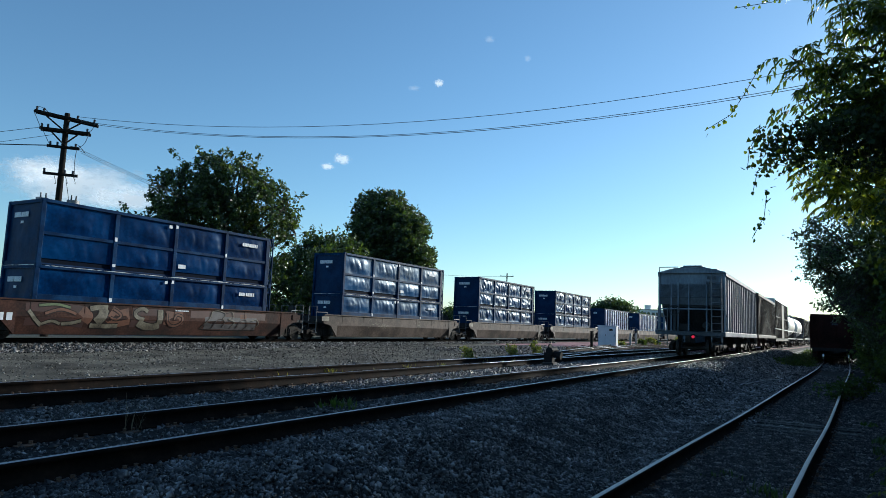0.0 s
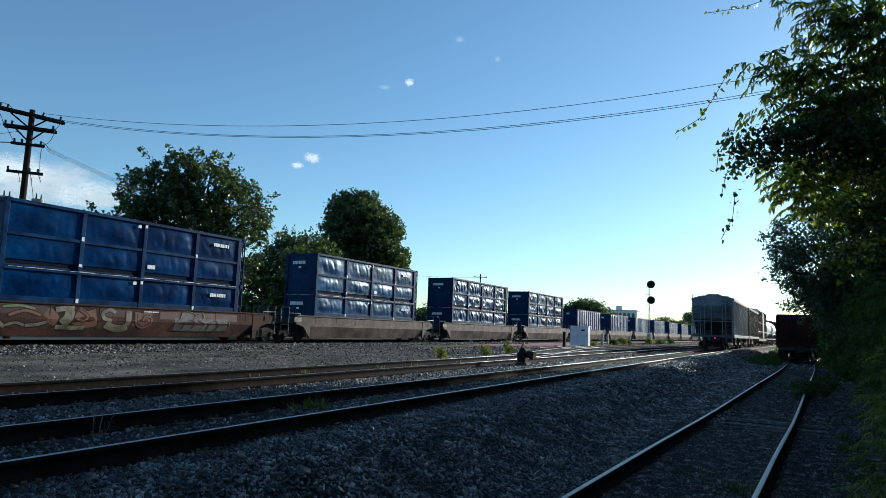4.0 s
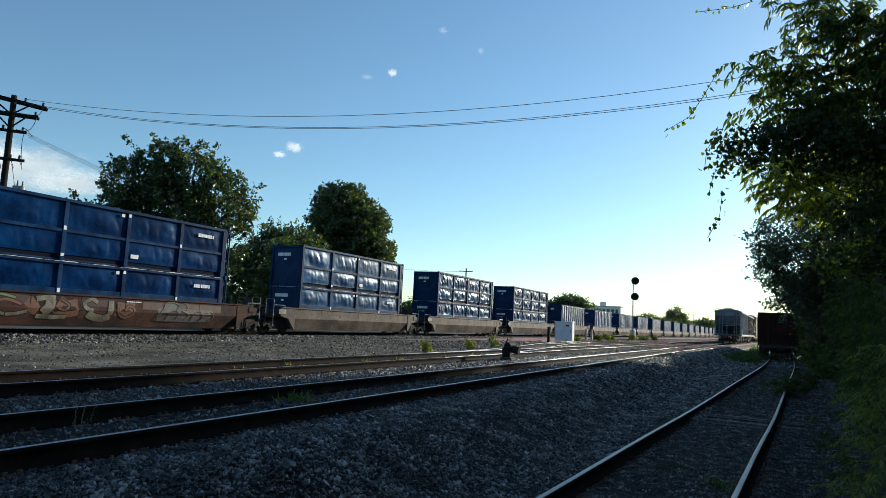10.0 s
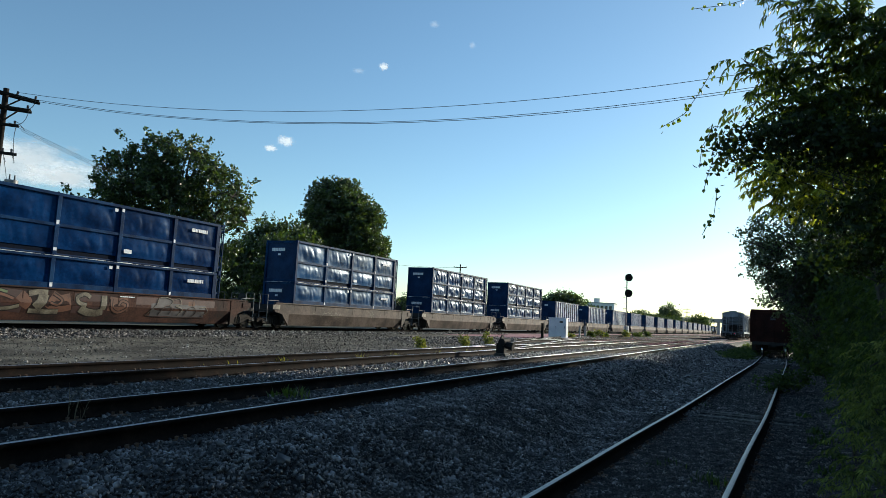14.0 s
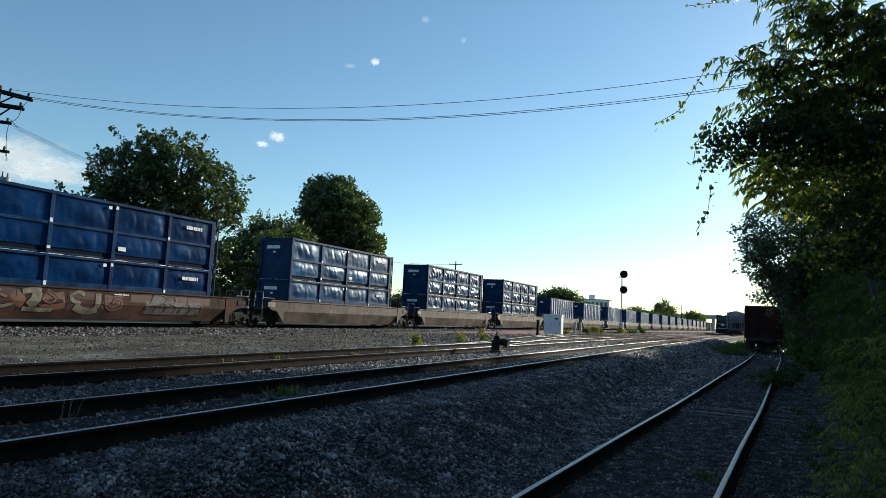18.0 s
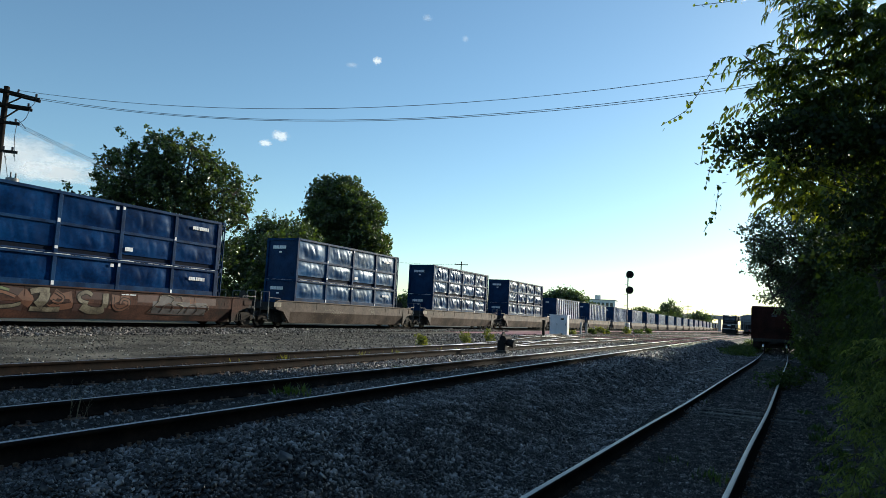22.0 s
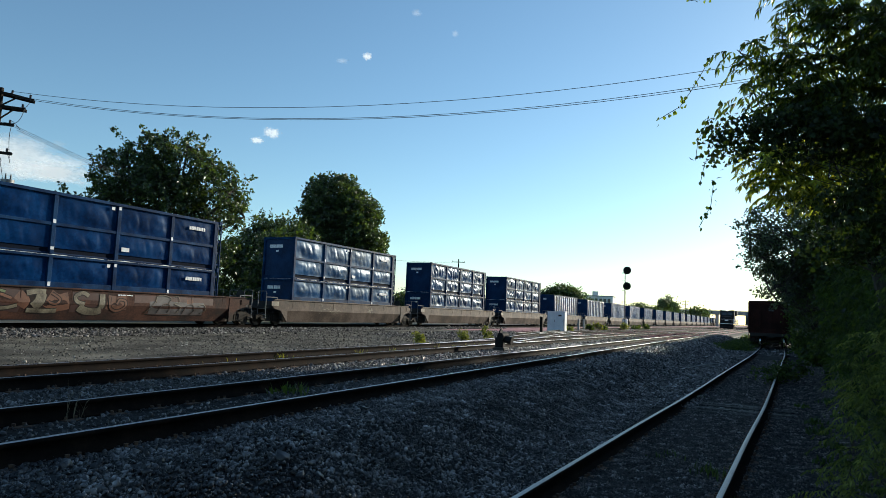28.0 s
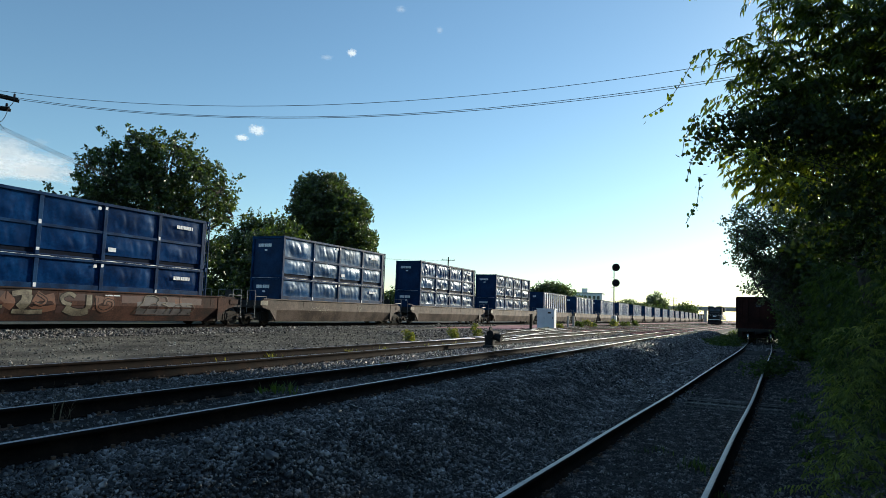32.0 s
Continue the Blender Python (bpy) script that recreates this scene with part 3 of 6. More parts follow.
def track(label, line, n, z, s0, s1, tie0, tie1, turn=None, plates=True, drop=0.185, pitch=0.52, worn=1, wood=None, bare=(0, 0)):
    tr = thing("railway_track", pose(0, 0, 0), label, "railway track", kind="structure")
    for side in (-0.753, 0.753):
        part("rail", rail_mesh("rail", line, stops(s0, s1, turn), n + side, z, worn), RAIL_SIDE, tr)
    rng = random.Random(int(100 * abs(n) + tie1))
    s, pl = tie0, M()
    while s < tie1:
        dn = turn(s) if turn else 0.0
        p, t = on(line, s, n + dn + rng.uniform(-0.03, 0.03), z - drop + rng.uniform(-0.012, 0.006) + (0.034 if bare[0] < s < bare[1] else 0.0))
        tie = new("tie", wood or tie_data)
        tie.parent = tr
        tie.matrix_basis = pose(p.x, p.y, p.z, 0, 0, 90 - math.degrees(t) + rng.uniform(-1.5, 1.5))
        if plates:
            for side in (-0.753, 0.753):
                q, t2 = on(line, s, n + dn + side, z - 0.172)
                ux, uy = math.sin(t2), math.cos(t2)
                vx, vy = math.cos(t2), -math.sin(t2)
                for a, b, h in ((0.09, 0.18, 0.006),):
                    c = [(q.x + ux * i * a + vx * j * b, q.y + uy * i * a + vy * j * b) for i, j in ((-1, -1), (1, -1), (1, 1), (-1, 1))]
                    pl.add([(x, y, q.z - 0.012) for x, y in c] + [(x, y, q.z + h) for x, y in c], [(4, 5, 6, 7), (0, 1, 5, 4), (1, 2, 6, 5), (2, 3, 7, 6), (3, 0, 4, 7)])
                for i, j in ((-0.05, 0.10), (0.05, 0.10), (-0.05, -0.10), (0.05, -0.10)):
                    x, y = q.x + ux * i + vx * j, q.y + uy * i + vy * j
                    pl.tube((x, y, q.z), (x, y, q.z + 0.035), 0.016, 0.02, 5)
        s += pitch
    if plates:
        part("tie_plates", pl, PLATE, tr, "rusty tie plates with spike heads")
    return tr


def leave(start, length, shift):
    """The sideways shift of a track that leaves another one."""
    return lambda s: shift * float(smooth01(s, start, start + length)) if s > start else 0.0


def spur_shift(s):
    """The worn spur wanders a little from its line."""
    return 0.04 + 0.045 * float(smooth01(s, 2, 8)) + 0.17 * float(smooth01(s, 14, 38))


track("main yard track with worn bright rail heads on dark ballast", LINE_A, 0.0, Z_A, -30, 700, 0, 48)
track("second yard track with rusty tie plates beside a gravel strip", LINE_A, -4.0, Z_B, -30, 700, 2, 52)
track("yard track that leaves through a turnout", LINE_A, -4.0, Z_B - 0.004, 22, 700, 30, 60, leave(22, 34, -4.1), False)
track("outer yard track with worn rail heads", LINE_A, -8.1, Z_B - 0.008, 44, 700, 50, 72, leave(44, 34, -4.1), False)
# rail heads kept dark to stand for the shade beneath the cars
track("far track under the stacked container train", LINE_C, 0.0, Z_C, -60, 700, -34, 40, None, False, worn=0)
track("low weedy spur track half sunk in gravel", LINE_S, 0.0, Z_S, -14, 160, -3, 42, spur_shift, True, 0.182, worn=2, wood=grey_tie, bare=(6.4, 8.9))

# ---------------------------------------------------------------- rolling stock: shared pieces


def truck_meshes():
    fr = M()
    for y in (-1.0, 1.0):
        fr.prism([(-1.25, 0.34), (-1.25, 0.56), (-0.62, 0.74), (0.62, 0.74), (1.25, 0.56), (1.25, 0.34), (0.98, 0.42), (0.5, 0.24), (-0.5, 0.24), (-0.98, 0.42)], y - 0.09, y + 0.09)
        for x in (-0.16, 0.0, 0.16):
            fr.tube((x, y * 1.06, 0.3), (x, y * 1.06, 0.62), 0.06, seg=8)
        for x in (-0.86, 0.86):
            fr.tube((x, y - 0.02, 0.42), (x, y * 1.17, 0.42), 0.12, 0.1, 10)
    fr.box(-0.2, 0.2, -1.0, 1.0, 0.4, 0.72)
    ws = M()
    for y in (-0.72, 0.72):
        o = 1 if y > 0 else -1
        ws.tube((0, y - 0.06 * o, 0), (0, y + 0.055 * o, 0), 0.42, 0.415, 24)
        ws.tube((0, y - 0.09 * o, 0), (0, y - 0.06 * o, 0), 0.45, 0.45, 24)
        ws.tube((0, y + 0.055 * o, 0), (0, y + 0.10 * o, 0), 0.13, 0.11, 12)
        for i in range(6):
            t = i * math.pi / 3
            ws.tube((0.27 * math.cos(t), y + 0.05 * o, 0.27 * math.sin(t)), (0.27 * math.cos(t), y + 0.062 * o, 0.27 * math.sin(t)), 0.05, 0.05, 6)
    ws.tube((0, -0.75, 0), (0, 0.75, 0), 0.085, seg=10)
    return fr.mesh("truck", TRUCK), ws.mesh("wheelset", WHEEL, True)


TRUCK_ME, WHEELSET_ME = truck_meshes()


def add_truck(car, x):
    t = part("truck", TRUCK_ME, TRUCK, car)
    t.location = (x, 0, 0)
    out = []
    for dx in (-0.86, 0.86):
        w = part("wheelset", WHEELSET_ME, WHEEL, t)
        w.location = (dx, 0, 0.42)
        out.append(w)
    return out


def coupler(m, x, d, z=0.86):
    m.box(min(x, x + 0.42 * d), max(x, x + 0.42 * d), -0.08, 0.08, z - 0.09, z + 0.09)
    m.box(min(x + 0.38 * d, x + 0.66 * d), max(x + 0.38 * d, x + 0.66 * d), -0.14, 0.1, z - 0.16, z + 0.16)
    return m


def ladder(m, x, y0, y1, z0, z1, rungs, r=0.018):
    m.tube((x, y0, z0), (x, y0, z1), r, seg=5).tube((x, y1, z0), (x, y1, z1), r, seg=5)
    for i in range(rungs):
        z = z0 + (z1 - z0) * (i + 0.5) / rungs
        m.tube((x, y0, z), (x, y1, z), r, seg=5)
    return m


# ---------------------------------------------------------------- stacked containers
C_L, C_W, C_H = 12.19, 2.44, 2.53


def dented(x0, x1, z0, z1, y, out, seed, depth=0.115):
    """A sheet between posts, pushed out by the load: broad pillows, a few soft folds, ripples along the lower edge."""
    nx, nz = 44, 13
    off = Vector((seed * 7.31, seed * 3.17, 0))
    vs, fs = [], []
    for i in range(nx + 1):
        for j in range(nz + 1):
            u, w = i / nx, j / nz
            x, z = x0 + (x1 - x0) * u, z0 + (z1 - z0) * w
            edge = min(1, 6.0 * min(u, 1 - u)) * min(1, 3.4 * min(w, 1 - w))
            pillow = 1.1 * (4 * u * (1 - u)) ** 0.5 * (4 * w * (1 - w)) ** 0.7
            broad = 0.75 * noise.noise(Vector((x * 0.9, z * 0.7, 0)) + off)
            crease = abs(noise.noise(Vector((x * 1.9 + 0.5 * z, z * 0.9, 3)) + off))
            ripple = 0.34 * noise.noise(Vector((x * 4.2 + 0.4 * z, z * 0.8, 6)) + off) * (1.15 - w)
            dimple = 0.3 * noise.noise(Vector((x * 2.2, z * 3.0, 9)) + off)
            hard = 2.2 if depth > 0.1 else 1.0
            f = pillow + broad - 1.25 * hard * max(0.0, 0.32 - crease) + hard * ripple + dimple - 0.2
            vs.append((x, y + out * depth * 0.62 * f * edge, z))
    for i in range(nx):
        for j in range(nz):
            a = i * (nz + 1) + j
            fs.append((a, a + nz + 1, a + nz + 2, a + 1))
    return M().add(vs, fs)


def liner_strip(x0, x1, y, z, seed):
    """The ragged edge of a pale load liner, squeezed out along a rim: one uneven ribbon."""
    k = max(8, int((x1 - x0) / 0.11))
    off = Vector((seed * 5.3, 0, 0))
    vs = []
    for i in range(k + 1):
        x = x0 + (x1 - x0) * i / k
        h = 0.004 + 0.045 * max(0.0, noise.noise(Vector((x * 1.3, 0, 0)) + off) + 0.2 + 0.6 * noise.noise(Vector((x * 6.0, 4, 0)) + off))
        o = 0.012 * noise.noise(Vector((x * 3.0, 8, 0)) + off)
        vs += [(x, y + o, z), (x, y + o, z + h), (x, y + o + 0.03, z + h), (x, y + o + 0.03, z)]
    fs = [(4 * i + a, 4 * i + 4 + a, 4 * i + 4 + (a + 1) % 4, 4 * i + (a + 1) % 4) for i in range(k) for a in range(4)]
    return M().add(vs, fs + [(3, 2, 1, 0), (4 * k, 4 * k + 1, 4 * k + 2, 4 * k + 3)])


def bars(m, x, y, z, n, w=0.1, h=0.15, gap=0.03, axis="x", t=0.006):
    """Unreadable lettering: a row of plain bars of uneven width."""
    a = 0.0
    for i in range(n):
        b = w * (1.0, 0.72, 1.1, 0.5, 0.95, 1.2, 0.62)[i % 7]
        if axis == "x":
            m.box(x + a, x + a + b, y - t, y, z, z + h)
        else:
            m.box(x - t, x, y - a - b, y - a, z, z + h)
        a += b + gap * (1.6 if i % 4 == 3 else 0.55)
    return m


def build_container(seed, at, label, liner=False, dent=0.1):
    """A blue open-framed bulk box: origin in the middle of its floor, x along the train."""
    c = thing("waste_container", at, label, "container", "stacked blue containers")
    h, w = C_L / 2, C_W / 2
    posts = [-h + 0.07, -h + 3.12, -h + 6.06, -h + 9.0, h - 0.42]
    mid = 1.42 if liner else 1.29
    fr = M()
    for y in (-w, w - 0.12):
        o = 0.07 if y < 0 else -0.07
        fr.box(-h + 0.14, h - 0.3, y - 0.3 * o, y - 0.3 * o + 0.12, C_H - 0.13, C_H, 0.012)
        fr.box(-h + 0.14, h - 0.3, y + 0.012, y + 0.108, 1.16, mid, 0.012)
    part("frame", fr, BLUE_FRAME, c)
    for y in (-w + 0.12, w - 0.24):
        part("bottom_rail", M().box(-h + 0.14, h - 0.3, y, y + 0.12, 0.0, 0.26, 0.012), RECESS_SHADE, c, "recessed bottom rail with its shade in the colour")
    if liner:
        for y in (-w - 0.03, w + 0.0):
            part("liner_edge", liner_strip(-h + 0.3, h - 0.5, y, C_H - 0.026, seed), LABEL_WHITE, c, "ragged pale liner edge along the rim")
        m = liner_strip(-w + 0.16, w - 0.16, 0.0, C_H - 0.026, seed + 50)
        m.v = [(-h - 0.02 + y, x, z) for x, y, z in m.v]
        part("liner_edge", m, LABEL_WHITE, c, "ragged pale liner edge along the rim")
    for i, x in enumerate(posts):
        for y in (-w - 0.006, w - 0.124):
            part("post", M().box(x - 0.09, x + 0.09, y, y + 0.13, 0.004, C_H - 0.004, 0.014), BLUE_FRAME, c)
    k = 0
    for y, o in ((-w + 0.075, -1), (w - 0.075, 1)):
        for i in range(4):
            for z0, z1 in ((0.26, 1.16), (mid, C_H - 0.13)):
                k += 1
                # boxes that lie in the sun's glare get the lightened blue
                part("side_panel", dented(posts[i] + 0.088, posts[i + 1] - 0.088, z0, z1, y, o, seed * 20 + k, dent), BLUE_GLARE if dent > 0.09 else BLUE, c, smooth=True)
    end = dented(-w + 0.13, w - 0.13, 0.16, C_H - 0.13, 0.0, 1, seed * 20 + 19, 0.07)
    end.v = [(-h + 0.075 - y, x, z) for x, y, z in end.v]
    part("end_wall", end, BLUE_END, c, "dark blue end wall, slightly dented", True)
    ef = M()
    for y in (-w + 0.001, w - 0.141):
        ef.box(-h, -h + 0.139, y, y + 0.14, 0.006, C_H + 0.002, 0.012)
    ef.box(-h + 0.004, -h + 0.135, -w + 0.14, w - 0.14, C_H - 0.14, C_H - 0.004)
    ef.box(-h + 0.004, -h + 0.135, -w + 0.14, w - 0.14, 0.0, 0.16)
    part("end_frame", ef, BLUE_FRAME, c)
    part("roof_sheet", M().box(-h + 0.1, h - 0.35, -w + 0.1, w - 0.1, C_H - 0.06, C_H - 0.03), BLUE_END, c)
    part("floor", M().box(-h + 0.1, h - 0.35, -w + 0.1, w - 0.1, 0.02, 0.08), BLUE_END, c)
    d = M().box(h - 0.3, h - 0.22, -w + 0.02, w - 0.02, 0.03, C_H - 0.03, 0.01)
    part("rear_door", d, BLUE_END, c, "blue rear door with lock rods")
    for y in (-w + 0.06, -0.5, 0.5, w - 0.06):
        hw = M()
        hw.tube((h - 0.12, y, 0.05), (h - 0.12, y, C_H - 0.06), 0.028, seg=6)
        for z in (0.3, 0.9, 1.5, 2.2):
            hw.box(h - 0.23, h - 0.08, y - 0.04, y + 0.04, z - 0.05, z + 0.05)
        part("lock_rod", hw, BLUE_FRAME, c)
    for y in (-w - 0.012, w - 0.05):
        part("rear_post", M().box(h - 0.06, h, y, y + 0.062, 0.03, C_H - 0.03, 0.008), BLUE_FRAME, c)
    for x in (-h, h - 0.18):
        for y in (-w - 0.012, w - 0.15):
            for z in (-0.012, C_H - 0.11):
                part("corner_casting", M().box(x - 0.004, x + 0.184, y, y + 0.162, z, z + 0.122, 0.012), BLUE_FRAME, c)
    part("number_marking", bars(M(), posts[3] + 1.0, -w - 0.018, C_H - 0.62, 9, 0.105, 0.17, 0.03), LABEL_WHITE, c, "white stencilled number marks")
    for i, x0, x1, z0, z1 in ((1, -0.06, 0.06, 1.25, 1.42), (2, -0.06, 0.06, C_H - 0.3, C_H - 0.16), (3, -0.05, 0.05, 1.22, 1.38), (1, -0.07, 0.07, 0.18, 0.3)):
        part("reflector", M().box(posts[i] + x0, posts[i] + x1, -w - 0.014, -w - 0.006, z0, z1), LABEL_WHITE, c, "small white reflector")
    part("end_marking", bars(M(), -h + 0.03, 0.75, C_H - 0.66, 8, 0.12, 0.2, 0.03, "y"), LABEL_WHITE, c, "white stencilled end marks")
    part("end_label", M().box(-h + 0.022, -h + 0.03, 0.05, 0.25, 1.62, 1.72), LABEL_WHITE, c, "small white label")
    part("data_plate", M().box(posts[2] + 0.22, posts[2] + 0.62, -w - 0.01, -w + 0.0, 0.42, 0.6), LABEL_WHITE, c, "white data plate")
    part("data_plate", M().box(posts[2] - 0.42, posts[2] - 0.26, -w - 0.006, -w + 0.0, C_H - 0.34, C_H - 0.2), LABEL_WHITE, c, "white data plate")
    return c


def build_ribbed(at):
    """A smaller blue box with pale vertical ribs."""
    c = thing("ribbed_container", at, "blue steel container with pale vertical ribs", "container", "single ribbed containers")
    h, w, H = C_L / 2, C_W / 2, 3.86
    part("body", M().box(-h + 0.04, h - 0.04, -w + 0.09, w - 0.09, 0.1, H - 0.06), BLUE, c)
    for x in (-h, h - 0.16):
        part("end_wall", M().box(x, x + 0.16, -w, w, 0.0, H, 0.02), BLUE_END, c, "plain dark blue end wall")
    for y in (-w, w - 0.09):
        part("top_rail", M().box(-h + 0.16, h - 0.16, y, y + 0.09, H - 0.16, H - 0.003), BLUE_FRAME, c)
        part("bottom_rail", M().box(-h + 0.16, h - 0.16, y, y + 0.09, 0.0, 0.16), BLUE_FRAME, c)
    for y in (-w - 0.004, w - 0.116):
        for i in range(11):
            x = -h + 0.75 + i * 1.07
            part("rib", M().box(x - 0.15, x + 0.15, y, y + 0.12, 0.16, H - 0.17, 0.02), RIB_PALE, c)
    part("mark", bars(M(), -h, 0.3, H - 0.7, 3, 0.14, 0.22, 0.04, "y"), LABEL_WHITE, c)
    return c


def build_well_car(at, red, label):
    """A low well car; origin on the rails midway between its couplers."""
    car = thing("well_car", at, label, "rail car", "container well cars")
    paint = RUST_RED if red else RUST_TAN
    top, hl = 1.45, 7.25
    for y, o in ((-1.42, -1), (1.42, 1)):
        prof = [(1.42 * o, top), (1.30 * o, top), (1.30 * o, 0.95), (1.16 * o, 0.24), (1.17 * o, 0.2), (1.2 * o, 0.21), (1.46 * o, 0.88), (1.46 * o, top)]
        side = M().prism_x(prof, -hl + 0.5, hl - 0.5)
        for e in (-1, 1):
            side.prism([(e * (hl - 0.5), top), (e * (hl + 0.75), top - 0.02), (e * (hl + 0.75), 1.0), (e * (hl + 0.1), 0.86), (e * (hl - 0.5), 0.2)], y - 0.06, y + 0.06)
        part("side_sill", side, paint, car)
        part("top_chord", M().box(-hl - 0.7, hl + 0.7, y - 0.09, y + 0.09, top, top + 0.07, 0.015), paint, car)
    for i in range(7):
        x = -hl + 1.0 + i * (2 * hl - 2) / 6
        part("weld_seam", M().box(x - 0.015, x + 0.015, -1.467, -1.44, 1.05, top - 0.01), paint, car)
    part("well_floor", M().box(-hl + 0.3, hl - 0.3, -1.16, 1.16, 0.21, 0.305), DARK_STEEL, car)
    for e in (-1, 1):
        p = M()
        p.box(min(e * hl, e * 8.6), max(e * hl, e * 8.6), -1.32, 1.32, 0.98, 1.1)
        p.box(min(e * 7.0, e * 8.75), max(e * 7.0, e * 8.75), -0.3, 0.3, 0.66, 0.98)
        p.box(min(e * (hl - 0.4), e * (hl - 0.2)), max(e * (hl - 0.4), e * (hl - 0.2)), -1.3, 1.3, 0.36, 1.4)
        coupler(p, e * 8.7, e)
        part("end_platform", p, DARK_STEEL, car, "dark steel end platform")
        x = e * 8.55
        for o in (-1, 1):
            hr = M()
            for y in (1.38, 0.8):
                hr.tube((x, o * y, 0.44), (x, o * y, 1.95), 0.022, seg=5)
            for z in (0.62, 0.95, 1.95):
                hr.tube((x, o * 1.38, z), (x, o * 0.8, z), 0.02, seg=5)
            hr.tube((e * 7.6, o * 1.39, 1.62), (x, o * 1.39, 1.62), 0.02, seg=5).tube((e * 7.6, o * 1.39, 1.45), (e * 7.6, o * 1.39, 1.62), 0.02, seg=5)
            hr.box(x - 0.03, x + 0.03, min(o * 1.44, o * 0.78), max(o * 1.44, o * 0.78), 0.42, 0.46)
            part("handrail", hr, MAST, car, "steel handrail with a step")
        part("spotting_plate", M().box(e * 7.9 - 0.3, e * 7.9 + 0.3, -1.51, -1.485, 1.12, 1.38), PAINT_PALE if e < 0 else paint, car)
        add_truck(car, e * 7.72)
    bw = M().tube((-8.62, 0.55, 1.7), (-8.56, 0.55, 1.7), 0.28, 0.28, 16).tube((-8.6, 0.55, 1.1), (-8.6, 0.55, 1.7), 0.03, seg=6)
    part("brake_wheel", bw, DARK_STEEL, car)
    return car


def graffiti(car, full=True):
    """Sprayed shapes along the sill: bulging loops and swirls, thin patches a few millimetres proud."""
    rng = random.Random(8)

    def face(z):
        return 1.462 if z > 0.88 else 1.462 - 0.388 * (0.88 - z)

    def stroke(pts, w, lift):
        """A flat sprayed stroke through the points that follows the bent side of the sill."""
        fine, ext = [], [pts[0], *pts, pts[-1]]
        for i in range(len(pts) - 1):
            p0, p1, p2, p3 = (Vector(q) for q in ext[i:i + 4])
            for k in range(10):
                t = k / 10
                fine.append(0.5 * (2 * p1 + (p2 - p0) * t + (2 * p0 - 5 * p1 + 4 * p2 - p3) * t * t + (3 * p1 - p0 - 3 * p2 + p3) * t ** 3))
        fine.append(Vector(pts[-1]))
        vs = []
        for i, p in enumerate(fine):
            d = fine[min(i + 1, len(fine) - 1)] - fine[max(i - 1, 0)]
            k = d.orthogonal().normalized() * w / 2
            for e in (1, 0.33, -0.33, -1):
                z = min(1.43, max(0.42, p.y + e * k.y))
                vs.append((p.x + e * k.x, -face(z) - lift, z))
        return M().add(vs, [(4 * i + j, 4 * i + j + 1, 4 * i + j + 5, 4 * i + j + 4) for i in range(len(fine) - 1) for j in range(3)])

    fills = [
        ([(-6.4, 0.95), (-5.6, 1.0), (-4.6, 0.95), (-4.1, 0.9)], 0.85, PAINT_MAROON), ([(-3.1, 1.1), (-2.7, 0.9), (-2.2, 1.0)], 0.7, PAINT_RUST), ([(-4.3, 1.2), (-4.0, 0.95), (-4.1, 0.7)], 0.4, PAINT_RUST),
        ([(-2.1, 0.95), (-1.3, 0.95), (-0.6, 0.95)], 0.8, PAINT_MAROON), ([(-0.45, 1.0), (0.05, 0.95), (0.5, 1.0)], 0.62, PAINT_RUST), ([(0.9, 1.18), (2.6, 1.2), (5.6, 1.18)], 0.34, PAINT_PINK),
        ([(1.75, 0.78), (2.6, 0.84), (3.6, 0.8), (5.0, 0.8)], 0.62, PAINT_TEAL), ([(2.1, 1.2), (2.5, 1.22), (2.9, 1.2)], 0.3, PAINT_TEAL), ([(3.9, 1.15), (4.3, 1.2)], 0.22, PAINT_RUST),
    ]
    shapes = [
        # pale slivers of a wide bow-shaped letter
        ([(-6.3, 1.1), (-6.05, 0.8), (-5.75, 0.55)], 0.12, PAINT_PALE), ([(-5.75, 0.6), (-5.4, 0.72), (-5.05, 0.62)], 0.1, PAINT_PALE), ([(-5.0, 0.62), (-4.6, 0.66), (-4.25, 0.76)], 0.13, PAINT_PALE),
        ([(-5.7, 1.0), (-5.1, 1.18), (-4.5, 1.02)], 0.1, PAINT_RUST), ([(-5.95, 1.3), (-5.3, 1.36), (-4.75, 1.26)], 0.09, PAINT_GREEN),
        # a slab letter: serif, thick slanting stem, foot
        ([(-3.95, 1.24), (-3.6, 1.32), (-3.2, 1.33)], 0.2, PAINT_PALE), ([(-3.35, 1.25), (-3.42, 0.95), (-3.62, 0.7)], 0.4, PAINT_PALE), ([(-3.85, 0.58), (-3.2, 0.56), (-2.65, 0.58)], 0.17, PAINT_PALE),
        ([(-2.95, 1.28), (-2.6, 1.05), (-2.75, 0.85), (-3.05, 0.92)], 0.08, PAINT_RUST),
        # a fat curled letter with a heavy bowl
        ([(-1.35, 1.22), (-1.6, 1.34), (-1.92, 1.2), (-1.85, 0.98), (-1.5, 0.88)], 0.15, PAINT_PALE), ([(-0.72, 1.32), (-0.7, 1.0), (-0.72, 0.72)], 0.26, PAINT_PALE), ([(-1.75, 0.74), (-1.4, 0.6), (-1.0, 0.56), (-0.68, 0.66)], 0.3, PAINT_PALE),
        # a rounded brown swirl
        ([(-0.35, 1.2), (-0.3, 0.8), (0.05, 0.62), (0.42, 0.78), (0.45, 1.05), (0.15, 1.12), (0.02, 0.92)], 0.09, PAINT_RUST),
    ]
